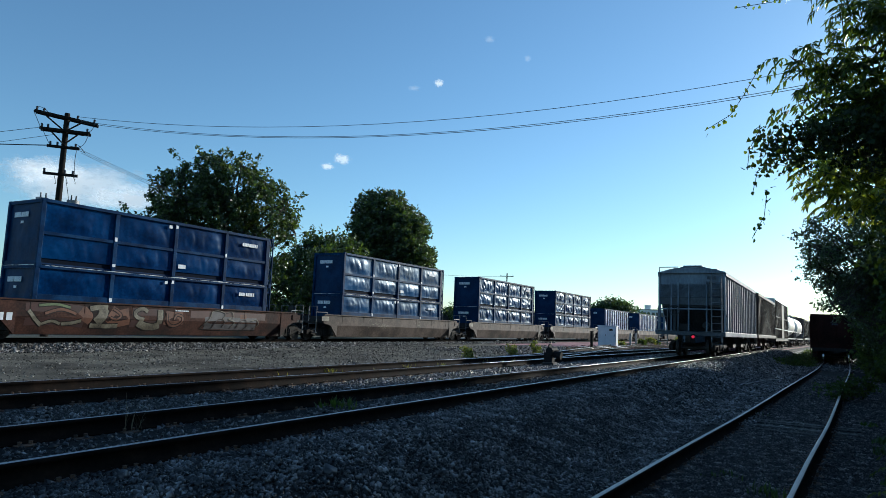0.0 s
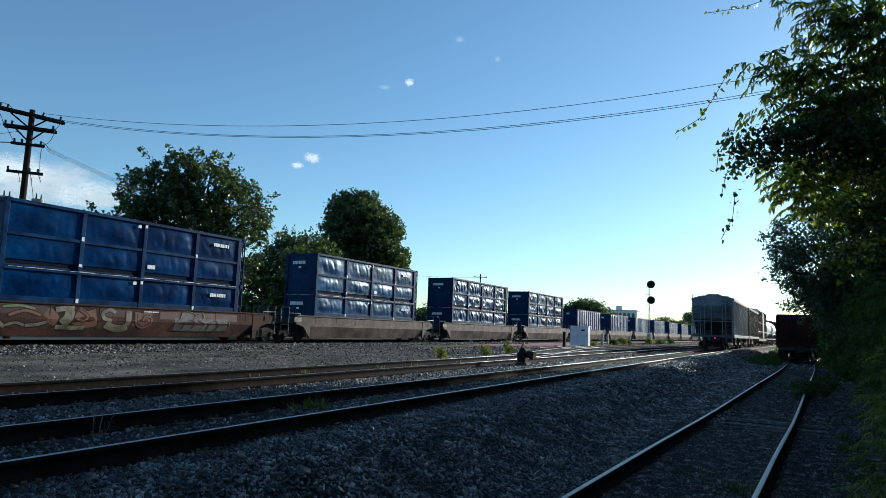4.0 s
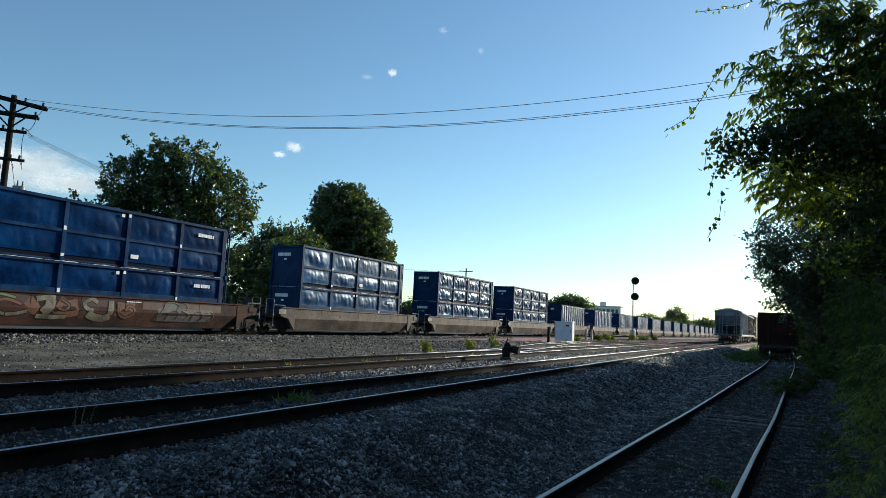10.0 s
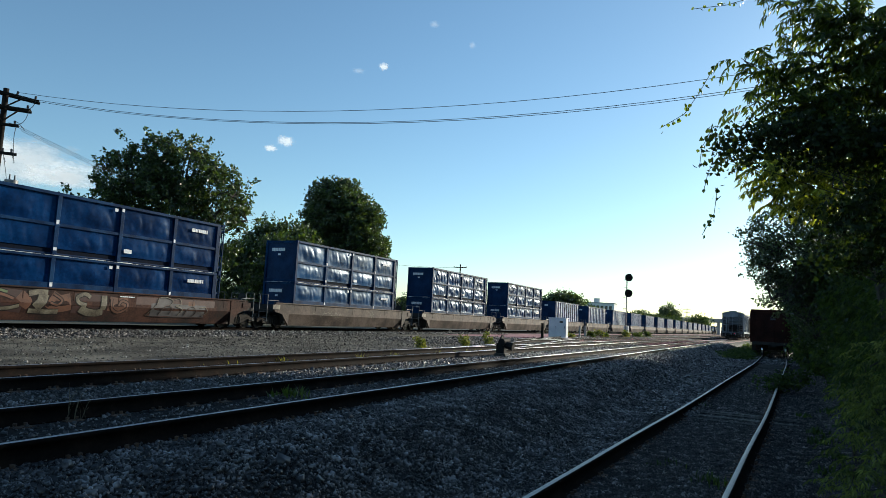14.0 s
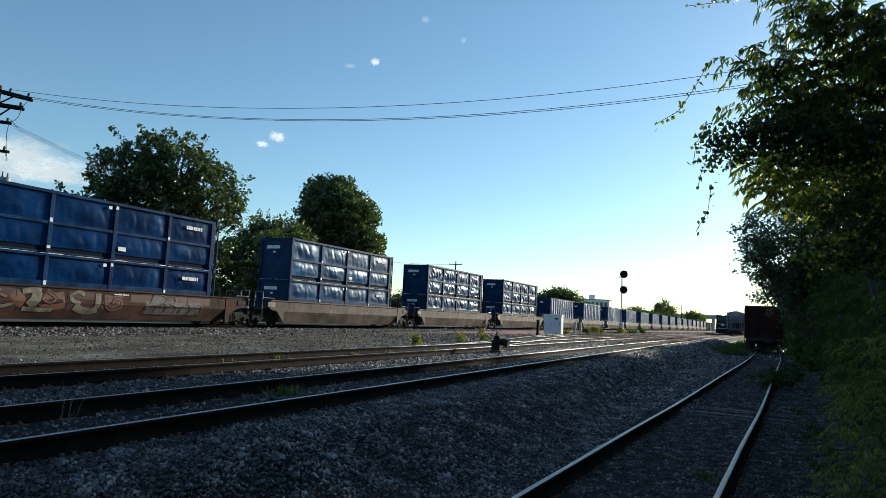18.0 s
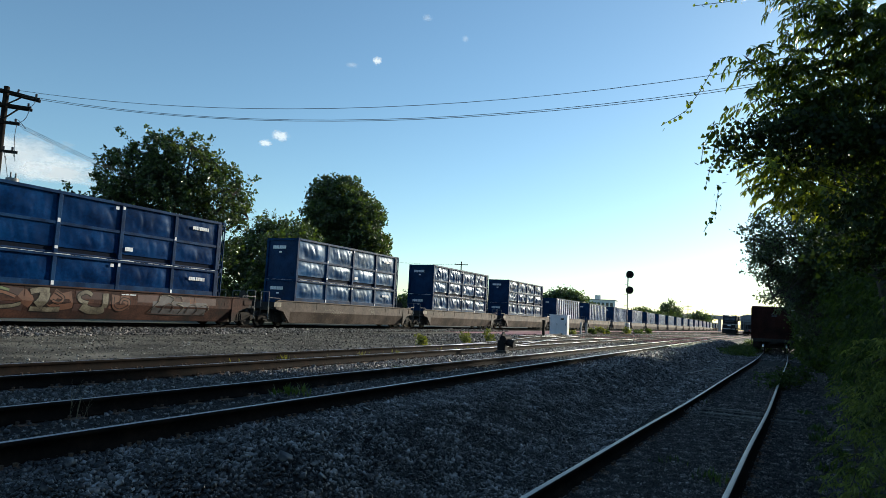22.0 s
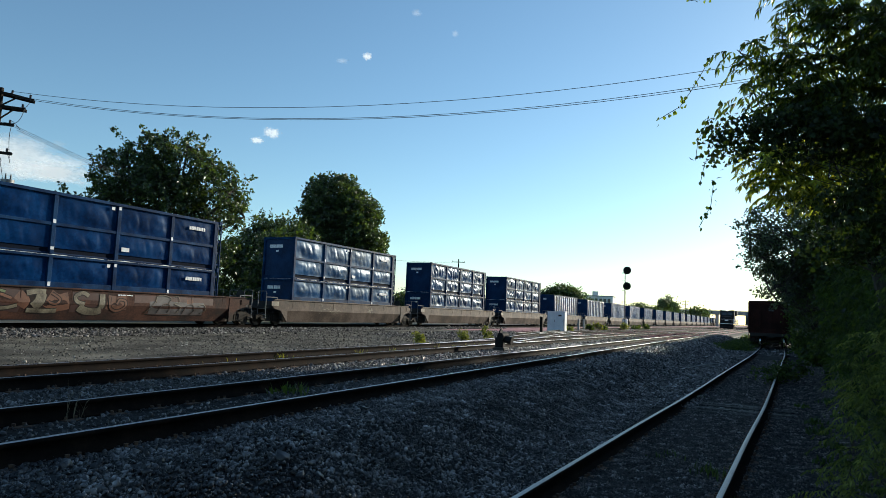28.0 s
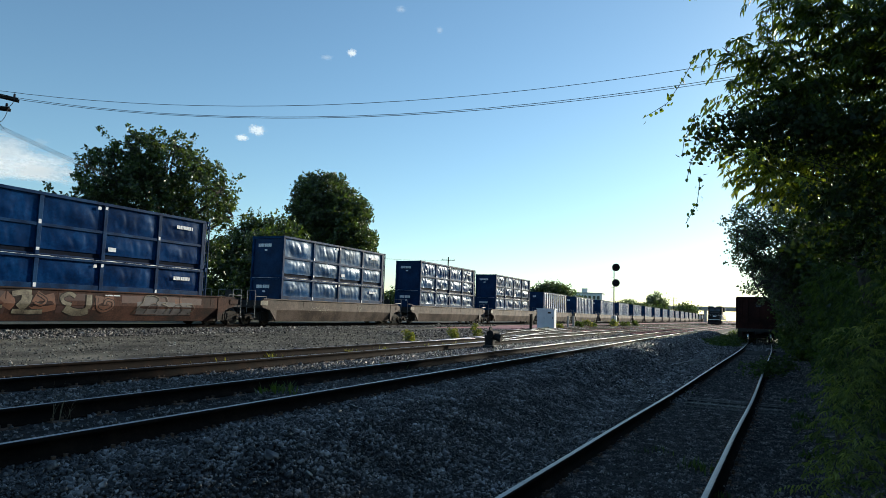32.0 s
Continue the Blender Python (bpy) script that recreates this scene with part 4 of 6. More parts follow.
    lines = [
        [(1.5, 0.5), (1.75, 0.8), (2.0, 1.05), (2.1, 1.32), (2.5, 1.38), (2.9, 1.25), (2.75, 1.02)], [(2.2, 0.55), (2.35, 0.85), (2.6, 1.0), (2.9, 0.9), (2.8, 0.6)], [(3.0, 1.3), (3.3, 1.35), (3.4, 1.1), (3.1, 1.0), (3.5, 0.85), (3.3, 0.55)],
        [(3.7, 0.55), (3.85, 0.9), (4.2, 1.0), (4.4, 0.75), (4.2, 0.52)], [(4.6, 0.95), (4.95, 1.0), (5.1, 0.75), (4.8, 0.55)], [(1.6, 0.5), (3.0, 0.47), (5.0, 0.5)],
    ]
    if not full:
        for i in range(14):
            a, z = rng.uniform(-5.0, 4.5), rng.uniform(0.85, 1.2)
            pts = [(a + 0.16 * k, z + rng.uniform(-0.16, 0.16)) for k in range(rng.randint(3, 6))]
            part("graffiti_line", stroke(pts, rng.uniform(0.015, 0.035), 0.003 + 0.0003 * i), PAINT_PALE, car, "faint pale scrawl")
        return
    for i, (pts, w, colour) in enumerate(fills):
        part("graffiti_fill", stroke(pts, w, 0.0006 + 0.0003 * i), colour, car)
    for i, (pts, w, colour) in enumerate(shapes):
        part("graffiti_outline", stroke(pts, w + 0.07, 0.0035 + 0.0003 * i), PAINT_DARK, car)
    for i, (pts, w, colour) in enumerate(shapes):
        part("graffiti_stroke", stroke(pts, w, 0.0095 + 0.0003 * i), colour, car, "sprayed graffiti stroke")
    for i, pts in enumerate(lines):
        part("graffiti_line", stroke(pts, 0.035, 0.015 + 0.0004 * i), PAINT_DARK, car, "thin dark sprayed outline")
        part("graffiti_line", stroke([(x + 0.05, z + 0.03) for x, z in pts], 0.022, 0.018 + 0.0004 * i), PAINT_PINK if i % 2 else PAINT_PALE, car, "thin pale sprayed line")
    part("stencil_line", bars(M(), 0.05, -1.464, 1.3, 7, 0.1, 0.05, 0.03), LABEL_WHITE, car, "small white stencilled line")
    for i in range(2):
        part("car_mark", M().box(-7.36 + i * 0.3, -7.16 + i * 0.3, -1.49, -1.478, 0.72, 1.0), LABEL_WHITE, car, "white stencilled car mark")


PITCH = 18.24
C_MID = -18.24 + 6.095     # first stack, along line C


def build_stack_train():
    first = build_well_car(along(LINE_C, C_MID, 0, Z_C), True, "rust-red well car covered in sprayed graffiti")
    graffiti(first)
    second = None
    boxes = []
    for i in range(4):
        s = C_MID + i * PITCH
        if i == 1:
            graffiti(build_well_car(along(LINE_C, s, 0, Z_C), False, "faded tan well car with faint pale scrawls"), False)
        elif i == 2:
            second = build_well_car(along(LINE_C, s, 0, Z_C), False, "faded tan well car with rust streaks")
        elif i > 1:
            copy_thing(second, along(LINE_C, s, 0, Z_C))
        for lv in (0, 1):
            at = along(LINE_C, s, 0, 5.793 - C_H * (2 - lv) - 0.004 * (1 - lv))
            state = "slightly dented" if i == 0 else "dented" if i == 1 else "badly crumpled"
            boxes.append(build_container(len(boxes), at, ("lower" if lv == 0 else "upper") + " blue steel bulk container with " + state + " side sheets", lv == 0, (0.055, 0.098, 0.125, 0.135)[i]))
    rib = None
    for i in range(4, 22):
        s = C_MID + i * PITCH
        copy_thing(second, along(LINE_C, s, 0, Z_C))
        at = along(LINE_C, s, 0, Z_C + 0.307)
        rib = copy_thing(rib, at) if rib else build_ribbed(at)


build_stack_train()

# ---------------------------------------------------------------- the departing train: x = 0 is the end nearest the camera


def hopper_car(name, paint, dark_paint, label, L=15.6, red_lamp=True):
    car = thing(name, pose(0, 0, 0), label, "rail car", "departing train")
    w, top = 1.6, 4.12
    shell = M().prism([(0.55, top), (L - 0.55, top), (L - 0.55, 2.9), (L - 2.3, 1.25), (2.3, 1.25), (0.55, 2.9)], -w + 0.09, w - 0.09)
    part("body", shell, paint, car)
    roof = M().prism_x([(-w, top), (w, top), (w, top + 0.05), (0.75, top + 0.26), (-0.75, top + 0.26), (-w, top + 0.05)], 0.4, L - 0.4)
    part("roof", roof, paint, car)
    part("hatch", M().box(0.9, L - 0.9, -0.6, 0.6, top + 0.22, top + 0.36, 0.03).box(0.8, 1.6, -0.45, 0.45, top + 0.36, top + 0.42, 0.02), paint, car, "long roof hatch with lids")
    wk = M()
    for y in (-0.95, 0.95):
        wk.box(0.9, L - 0.9, y - 0.2, y + 0.2, top + 0.22, top + 0.25)
    wk.tube((0.35, 0.6, top + 0.3), (0.35, 1.5, top + 0.3), 0.025, seg=5).tube((0.35, 1.5, top - 0.2), (0.35, 1.5, top + 0.3), 0.025, seg=5)
    part("running_board", wk, MAST, car)
    for y, o in ((-w + 0.03, -1), (w - 0.03, 1)):
        for i in range(17):
            x = 0.62 + i * (L - 1.24) / 16
            part("side_post", M().box(x - 0.05, x + 0.05, min(y, y - 0.08 * o), max(y, y - 0.08 * o), 1.2, top - 0.02), paint, car)
        part("side_sill", M().box(0.0, L, y - 0.06, y + 0.06, 1.02, 1.26, 0.02), paint, car)
        part("top_chord", M().box(0.5, L - 0.5, y - 0.05, y + 0.05, top - 0.14, top + 0.02), paint, car)
    for e, x in ((1, 0.0), (-1, L)):
        part("slope_sheet", M().add([(x + e * 0.54, -w + 0.1, 2.92), (x + e * 0.54, w - 0.1, 2.92), (x + e * 2.25, w - 0.1, 1.27), (x + e * 2.25, -w + 0.1, 1.27)], [(0, 1, 2, 3)]), SLOPE_SHADE, car, "slope sheet coloured dark for the shade under the end")
        en = M()
        for y in (-w + 0.05, w - 0.05):
            en.box(min(x + e * 0.48, x + e * 0.54), max(x + e * 0.48, x + e * 0.54), y - 0.04, y + 0.04, 1.2, top - 0.02)
        for y in (-0.72, 0.12, 0.62, 0.95):
            en.tube((x + e * 0.42, y, 1.2), (x + e * 0.5, y, top - 0.45), 0.035, seg=6)
        en.box(min(x + e * 0.3, x + e * 0.36), max(x + e * 0.3, x + e * 0.36), -w, w, 2.3, 2.36)
        en.box(min(x, x + e * 2.6), max(x, x + e * 2.6), -0.3, 0.3, 0.7, 1.0)
        part("end_frame", en, paint, car)
        part("end_sill", M().box(min(x, x + e * 0.2), max(x, x + e * 0.2), -w, w, 1.04, 1.22), dark_paint, car)
        part("upper_end_sheet", M().box(min(x + e * 0.55, x + e * 0.62), max(x + e * 0.55, x + e * 0.62), -w + 0.1, w - 0.1, 2.55, top - 0.55), dark_paint, car, "dark end sheet")
        for y in (-1.45, -1.0):
            part("grab_post", M().tube((x + e * 0.06, y, 0.75), (x + e * 0.06, y, top - 0.3), 0.03, seg=6), MAST, car)
        part("ladder", ladder(M(), x + e * 0.04, -1.5, -1.02, 0.5, top, 11), MAST, car)
        part("ladder", ladder(M(), x + e * 0.04, 1.05, 1.5, 0.5, 2.4, 6), MAST, car)
        part("coupler", coupler(M(), x + e * 0.1, -e), TRUCK, car)
    ring = [(0.16, 0.75 + 0.25 * math.cos(k * math.pi / 8), 2.25 + 0.25 * math.sin(k * math.pi / 8)) for k in range(17)]
    bw = M().path(ring, 0.025, 6).tube((0.2, 0.75, 1.2), (0.3, 0.75, 2.2), 0.06, seg=6)
    for k in range(0, 16, 4):
        bw.tube((0.17, 0.75, 2.25), ring[k], 0.018, seg=5)
    part("brake_wheel", bw, dark_paint, car)
    part("brake_cylinder", M().tube((0.9, -0.6, 1.55), (1.5, -0.6, 1.55), 0.16, seg=12).box(0.7, 1.3, 0.1, 0.7, 1.26, 1.6, 0.03), DARK_STEEL, car)
    hose = M().path([(-0.1, 0.25, 0.85), (-0.3, 0.3, 0.6), (-0.35, 0.3, 0.4)], 0.03)
    part("air_hose", hose, BLACK, car)
    for k in range(3):
        c = 4.0 + k * (L - 8.0) / 2
        part("outlet_bin", M().prism([(c - 1.6, 1.25), (c + 1.6, 1.25), (c + 0.45, 0.42), (c - 0.45, 0.42)], -1.1, 1.1), dark_paint, car)
    mk = bars(M(), 0.47, -0.75, top - 0.32, 3, 0.13, 0.16, 0.05, "y")
    bars(mk, 0.47, -0.7, top - 0.56, 4, 0.11, 0.14, 0.02, "y")
    part("end_marks", mk, dark_paint, car, "faded stencilled end marks")
    wheels = add_truck(car, 1.9) + add_truck(car, L - 1.9)
    if red_lamp:
        part("marker_box", M().box(-0.62, -0.5, -0.36, -0.18, 0.66, 1.1, 0.02), BLACK, car, "black end-of-train marker box")
        part("marker_lens", M().tube((-0.66, -0.27, 0.98), (-0.62, -0.27, 0.96), 0.07, seg=16), RED_GLOW, car, "lit red marker lens")
    return car, wheels


def box_car(label, L=16.5):
    car = thing("box_car", pose(0, 0, 0), label, "rail car", "departing train")
    part("body", M().box(0.3, L - 0.3, -1.48, 1.48, 1.05, 4.55, 0.03), BROWN_CAR, car)
    part("roof", M().prism_x([(-1.55, 4.55), (1.55, 4.55), (1.5, 4.68), (0, 4.85), (-1.5, 4.68)], 0.25, L - 0.25), CREAM, car, "pale ribbed roof and end cap")
    part("end_cap", M().box(0.22, 0.3, -1.5, 1.5, 3.9, 4.6), CREAM, car)
    for y in (-1.5, 1.5):
        for i in range(13):
            x = 0.5 + i * (L - 1.0) / 12
            part("side_post", M().box(x - 0.06, x + 0.06, y - 0.06, y + 0.06, 1.0, 4.56), BROWN_CAR, car)
        for z in (1.9, 3.0):
            part("belt_rail", M().box(0.3, L - 0.3, y - 0.05, y + 0.05, z, z + 0.08), LABEL_WHITE if z < 2 else BROWN_CAR, car)
        part("door", M().box(L / 2 - 1.5, L / 2 + 1.5, y - 0.09, y + 0.09, 1.1, 4.4, 0.02), BROWN_CAR, car)
        part("side_sill", M().box(0, L, y - 0.04, y + 0.04, 0.8, 1.1), DARK_STEEL, car)
    for x, e in ((0.2, 1), (L - 0.2, -1)):
        part("ladder", ladder(M(), x, -1.4, -0.95, 0.6, 4.5, 12), MAST, car)
        part("coupler", coupler(M(), x - 0.1 * e, -e), TRUCK, car)
    part("underframe", M().box(0.2, L - 0.2, -0.4, 0.4, 0.7, 1.05), DARK_STEEL, car)
    add_truck(car, 2.2), add_truck(car, L - 2.2)
    return car


def tank_car(label, L=14.6):
    car = thing("tank_car", pose(0, 0, 0), label, "rail car", "departing train")
    t = M()
    prof = [(0.9, 0.55), (1.0, 0.95), (1.25, 1.3), (1.6, 1.45), (L - 1.6, 1.45), (L - 1.25, 1.3), (L - 1.0, 0.95), (L - 0.9, 0.55)]
    for (x0, r0), (x1, r1) in zip(prof, prof[1:]):
        t.tube((x0, 0, 2.65), (x1, 0, 2.65), r0, r1, 28, x0 in (0.9,) or x1 == L - 0.9)
    part("tank", t, TANK_WHITE, car, smooth=True)
    part("dome", M().tube((L / 2, 0, 4.0), (L / 2, 0, 4.4), 0.5, 0.46, 16).box(L / 2 - 1.6, L / 2 + 1.6, -0.9, 0.9, 4.06, 4.1), MAST, car)
    for x in (1.75, L - 1.75):
        part("saddle", M().box(x - 0.35, x + 0.35, -1.35, 1.35, 1.05, 1.9), DARK_STEEL, car)
        part("strap", M().tube((x - 0.05, 0, 2.65), (x + 0.05, 0, 2.65), 1.475, seg=28), DARK_STEEL, car)
    rail = M()
    for y in (-1.4, 1.4):
        rail.box(0.3, L - 0.3, y - 0.05, y + 0.05, 1.0, 1.12)
        rail.tube((0.5, y, 1.9), (L - 0.5, y, 1.9), 0.025, seg=5)
        for i in range(7):
            x = 0.5 + i * (L - 1) / 6
            rail.tube((x, y, 1.05), (x, y, 1.9), 0.022, seg=5)
    part("side_rail", rail, MAST, car)
    part("end_sill", coupler(coupler(M().box(0.1, 0.4, -1.45, 1.45, 0.75, 1.1).box(L - 0.4, L - 0.1, -1.45, 1.45, 0.75, 1.1).box(0.2, L - 0.2, -0.3, 0.3, 0.75, 1.0), 0.1, -1), L - 0.1, 1), DARK_STEEL, car)
    add_truck(car, 1.8), add_truck(car, L - 1.8)
    return car


def build_departing_train():
    cars, s = [], 0.0
    last, wheels = hopper_car("covered_hopper", GREY_PAINT, GREY_DARK, "weathered grey covered hopper car with a red end marker")
    cars.append((last, 0.0, 15.6))
    dark, _ = hopper_car("dark_hopper", BROWN_CAR, BROWN_CAR, "dark brown covered hopper car", red_lamp=False)
    cars.append((dark, 16.6, 15.6))
    box = box_car("brown box car with a pale roof and ribbed sides")
    cars.append((box, 33.2, 16.5))
    tank = tank_car("dusty white tank car with a black underframe")
    cars.append((tank, 50.7, 14.6))
    cars.append((copy_thing(tank, pose(0, 0, 0)), 66.3, 14.6))
    cars.append((copy_thing(dark, pose(0, 0, 0)), 81.9, 15.6))
    cars.append((copy_thing(dark, pose(0, 0, 0)), 98.5, 15.6))
    cars.append((copy_thing(box, pose(0, 0, 0)), 115.1, 16.5))
    return cars, wheels


TRAIN_CARS, TRAIN_WHEELS = build_departing_train()

# ---------------------------------------------------------------- the standing cars


def build_red_gondola(at):
    """The end of a cut of oxide-red open cars on the spur; x = 0 is the near end."""
    car = thing("open_hopper_car", at, "dark oxide-red open hopper car with ribbed end", "rail car")
    L, w, top = 13.2, 1.42, 3.3
    body = M()
    body.box(0.0, 0.06, -w, w, 1.0, top)
    body.box(L - 0.06, L, -w, w, 1.0, top)
    body.box(0.06, L - 0.06, -w, -w + 0.05, 1.0, top)
    body.box(0.06, L - 0.06, w - 0.05, w, 1.0, top)
    body.box(0.06, L - 0.06, -w + 0.05, w - 0.05, 1.0, 1.08)
    part("body", body, OX_RED, car)
    part("top_chord", M().box(-0.09, 0.0, -w - 0.05, w + 0.05, top - 0.14, top + 0.04, 0.02).box(-0.05, L + 0.05, -w - 0.08, -w, top - 0.14, top + 0.03).box(-0.05, L + 0.05, w, w + 0.08, top - 0.14, top + 0.03), OX_RED, car)
    for y in (-1.48, -0.75, 0.0, 0.75, 1.48):
        part("end_post", M().box(-0.09, 0.0, y - 0.06, y + 0.06, 1.0, top - 0.14, 0.012), OX_RED, car)
    for z in (1.5, 2.1):
        part("end_rib", M().box(-0.05, 0.0, -1.42, 1.42, z, z + 0.1), OX_RED, car)
    for y in (-w - 0.05, w + 0.05):
        for i in range(9):
            x = 0.4 + i * (L - 0.8) / 8
            part("side_post", M().box(x - 0.06, x + 0.06, y - 0.06, y + 0.06, 0.95, top - 0.14), OX_RED, car)
    part("end_sill", coupler(M().box(-0.16, 0.0, -w, w, 0.8, 1.02).box(0, L, -0.3, 0.3, 0.65, 1.0), -0.1, -1), DARK_STEEL, car)
    part("chute", M().prism([(0.9, 1.0), (2.6, 1.0), (2.2, 0.35), (1.2, 0.35)], -1.45, 1.45).prism([(5.0, 1.0), (8.2, 1.0), (7.2, 0.35), (6.0, 0.35)], -1.45, 1.45), DARK_STEEL, car)
    part("ladder", ladder(M(), -0.14, -1.52, -1.1, 0.5, top - 0.1, 8), OX_RED, car)
    part("ladder", ladder(M(), -0.14, 1.1, 1.52, 0.5, top - 0.1, 8), OX_RED, car)
    part("end_marks", bars(M(), -0.1, 0.2, 2.6, 4, 0.09, 0.12, 0.03, "y"), GREY_DARK, car, "small faded end marks")
    part("reflector", M().box(-0.1, -0.09, -1.35, -1.05, top - 0.22, top - 0.08), LABEL_WHITE, car)
    part("air_hose", M().path([(-0.2, 0.3, 0.85), (-0.42, 0.34, 0.55), (-0.42, 0.34, 0.34)], 0.03), BLACK, car)
    add_truck(car, 1.7), add_truck(car, L - 1.7)
    for y in (-0.76, 0.76):
        part("wheel_tread", M().tube((0.41, y - 0.05, 0.42), (0.41, y + 0.05, 0.42), 0.417, seg=20), TREAD, car, "bright worn wheel tread", smooth=True)
    return car


g = build_red_gondola(along(LINE_S, 46.2, 0.25, Z_S, 13.2))
copy_thing(g, along(LINE_S, 60.6, 0.25, Z_S, 13.2))


def build_locomotive(at):
    loco = thing("locomotive", at, "black diesel locomotive standing in the far yard", "locomotive")
    part("frame", M().box(0, 20.5, -1.5, 1.5, 1.15, 1.5, 0.03), LOCO_BLACK, loco)
    part("pilot", M().prism([(0.0, 1.2), (0.35, 0.15), (0.55, 0.15), (0.5, 1.2)], -1.45, 1.45), LOCO_BLACK, loco)
    part("nose", M().prism([(0.8, 1.5), (0.95, 2.9), (2.5, 3.05), (2.5, 1.5)], -0.95, 0.95), LOCO_BLACK, loco)
    part("cab", M().prism([(2.5, 1.5), (2.5, 3.1), (2.75, 4.15), (3.1, 4.45), (5.0, 4.45), (5.0, 1.5)], -1.5, 1.5), LOCO_BLACK, loco)
    part("long_hood", M().box(5.0, 19.6, -0.95, 0.95, 1.5, 4.2, 0.06), LOCO_BLACK, loco)
    part("radiator", M().box(15.6, 19.2, -1.45, 1.45, 3.3, 4.5, 0.06), LOCO_BLACK, loco)
    for y in (-1.1, 0.15):
        part("windscreen", M().prism([(2.50, 3.25), (2.72, 4.0), (2.74, 4.0), (2.52, 3.25)], y, y + 0.95), GLASS_DARK, loco)
    part("number_boards", M().box(2.86, 2.95, -1.1, 1.1, 4.22, 4.38), LABEL_WHITE, loco)
    part("nose_stripe", M().box(0.79, 0.83, -0.36, 0.36, 1.9, 2.2).box(0.0, -0.01, -1.3, 1.3, 1.2, 1.32), LABEL_WHITE, loco, "white nose emblem shape")
    part("fuel_tank", M().box(7.6, 12.6, -1.35, 1.35, 0.4, 1.1, 0.1), LOCO_BLACK, loco)
    part("headlight", M().tube((2.84, -0.12, 4.3), (2.8, -0.12, 4.3), 0.09, seg=10).tube((2.84, 0.12, 4.3), (2.8, 0.12, 4.3), 0.09, seg=10), HEAD_GLOW, loco, "lit twin headlights")
    rails = M()
    for y in (-1.5, 1.5):
        rails.tube((0.3, y, 2.4), (19.8, y, 2.4), 0.03, seg=5)
        for i in range(12):
            rails.tube((0.4 + i * 1.75, y, 1.5), (0.4 + i * 1.75, y, 2.4), 0.025, seg=5)
    rails.tube((0.1, -1.4, 2.3), (0.1, 1.4, 2.3), 0.03, seg=5).tube((0.1, -1.4, 1.4), (0.1, -1.4, 2.3), 0.03, seg=5).tube((0.1, 1.4, 1.4), (0.1, 1.4, 2.3), 0.03, seg=5)
    part("handrail", rails, LABEL_WHITE, loco, "pale handrails")
    for x in (3.1, 5.0, 15.2, 17.1):
        add_truck(loco, x)
    return loco


build_locomotive(pose(66.9, 152.0, 0.42, 0, 0, 90 - 27.3))

# ---------------------------------------------------------------- signals, cabinet, stand, posts


def build_signal(x, y):
    z0 = float(ground_z(x, y))
    sg = thing("signal_mast", pose(x, y, z0, 0, 0, -25), "tall railway signal mast with two black round heads", "railway signal")
    part("base", M().box(-0.35, 0.35, -0.35, 0.35, -0.3, 0.25, 0.03), CONCRETE, sg)
    part("mast", M().tube((0, 0, 0.2), (0, 0, 9.9), 0.085, 0.07, 12), MAST, sg)
    for z in (9.55, 6.95):
        h = part("signal_head", M().tube((0.34, -0.12, z), (0.34, -0.16, z), 0.64, 0.64, 28).tube((0.34, -0.1, z), (0.34, 0.25, z), 0.2, 0.2, 12).box(0.05, 0.3, -0.05, 0.05, z - 0.05, z + 0.05), BLACK, sg, "black round target")
        for a in (90, 210, 330):
            c, s = 0.17 * math.cos(radians(a)), 0.17 * math.sin(radians(a))
            part("lens_hood", M().tube((0.34 + c, -0.15, z + s), (0.34 + c, -0.4, z + s), 0.1, 0.1, 10, False), BLACK, h)
        part("bracket", M().tube((0, 0, z - 0.35), (-0.45, 0, z - 0.35), 0.03, seg=6).tube((0, 0, z + 0.4), (0.3, 0, z + 0.1), 0.03, seg=6), MAST, sg)
    for z in (9.0, 7.9, 6.2, 5.3, 4.4, 3.4):
        part("step", M().tube((-0.5, 0, z), (0.0, 0, z), 0.03, seg=6), MAST, sg)
    part("ladder", ladder(M(), 0.0, 0.35, 0.75, 0.2, 9.2, 24, 0.02), MAST, sg)
    part("case", M().box(-0.4, 0.4, 0.2, 0.7, 0.0, 1.5, 0.03), CABINET, sg)


build_signal(31.3, 109.6)


def build_cabinet():
    c = thing("equipment_cabinet", pose(10.95, 59.6, 0.2, 0, 0, -22), "silver-white metal trackside equipment cabinet", "equipment cabinet")
    part("body", M().box(-0.78, 0.78, -0.5, 0.5, 0.12, 1.82, 0.03), CABINET, c)
    part("roof", M().box(-0.84, 0.84, -0.56, 0.56, 1.82, 1.9, 0.02), CABINET, c)
    part("plinth", M().box(-0.7, 0.7, -0.45, 0.45, -0.3, 0.12), CONCRETE, c)
    for x in (-0.74, 0.02):
        d = part("door", M().box(x, x + 0.72, -0.525, -0.5, 0.2, 1.76, 0.008), CABINET, c)
        part("handle", M().box(x + 0.6, x + 0.64, -0.56, -0.525, 0.95, 1.15), MAST, d)
    part("vent", M().box(0.2, 0.5, -0.532, -0.526, 1.45, 1.6), DARK_STEEL, c)


build_cabinet()


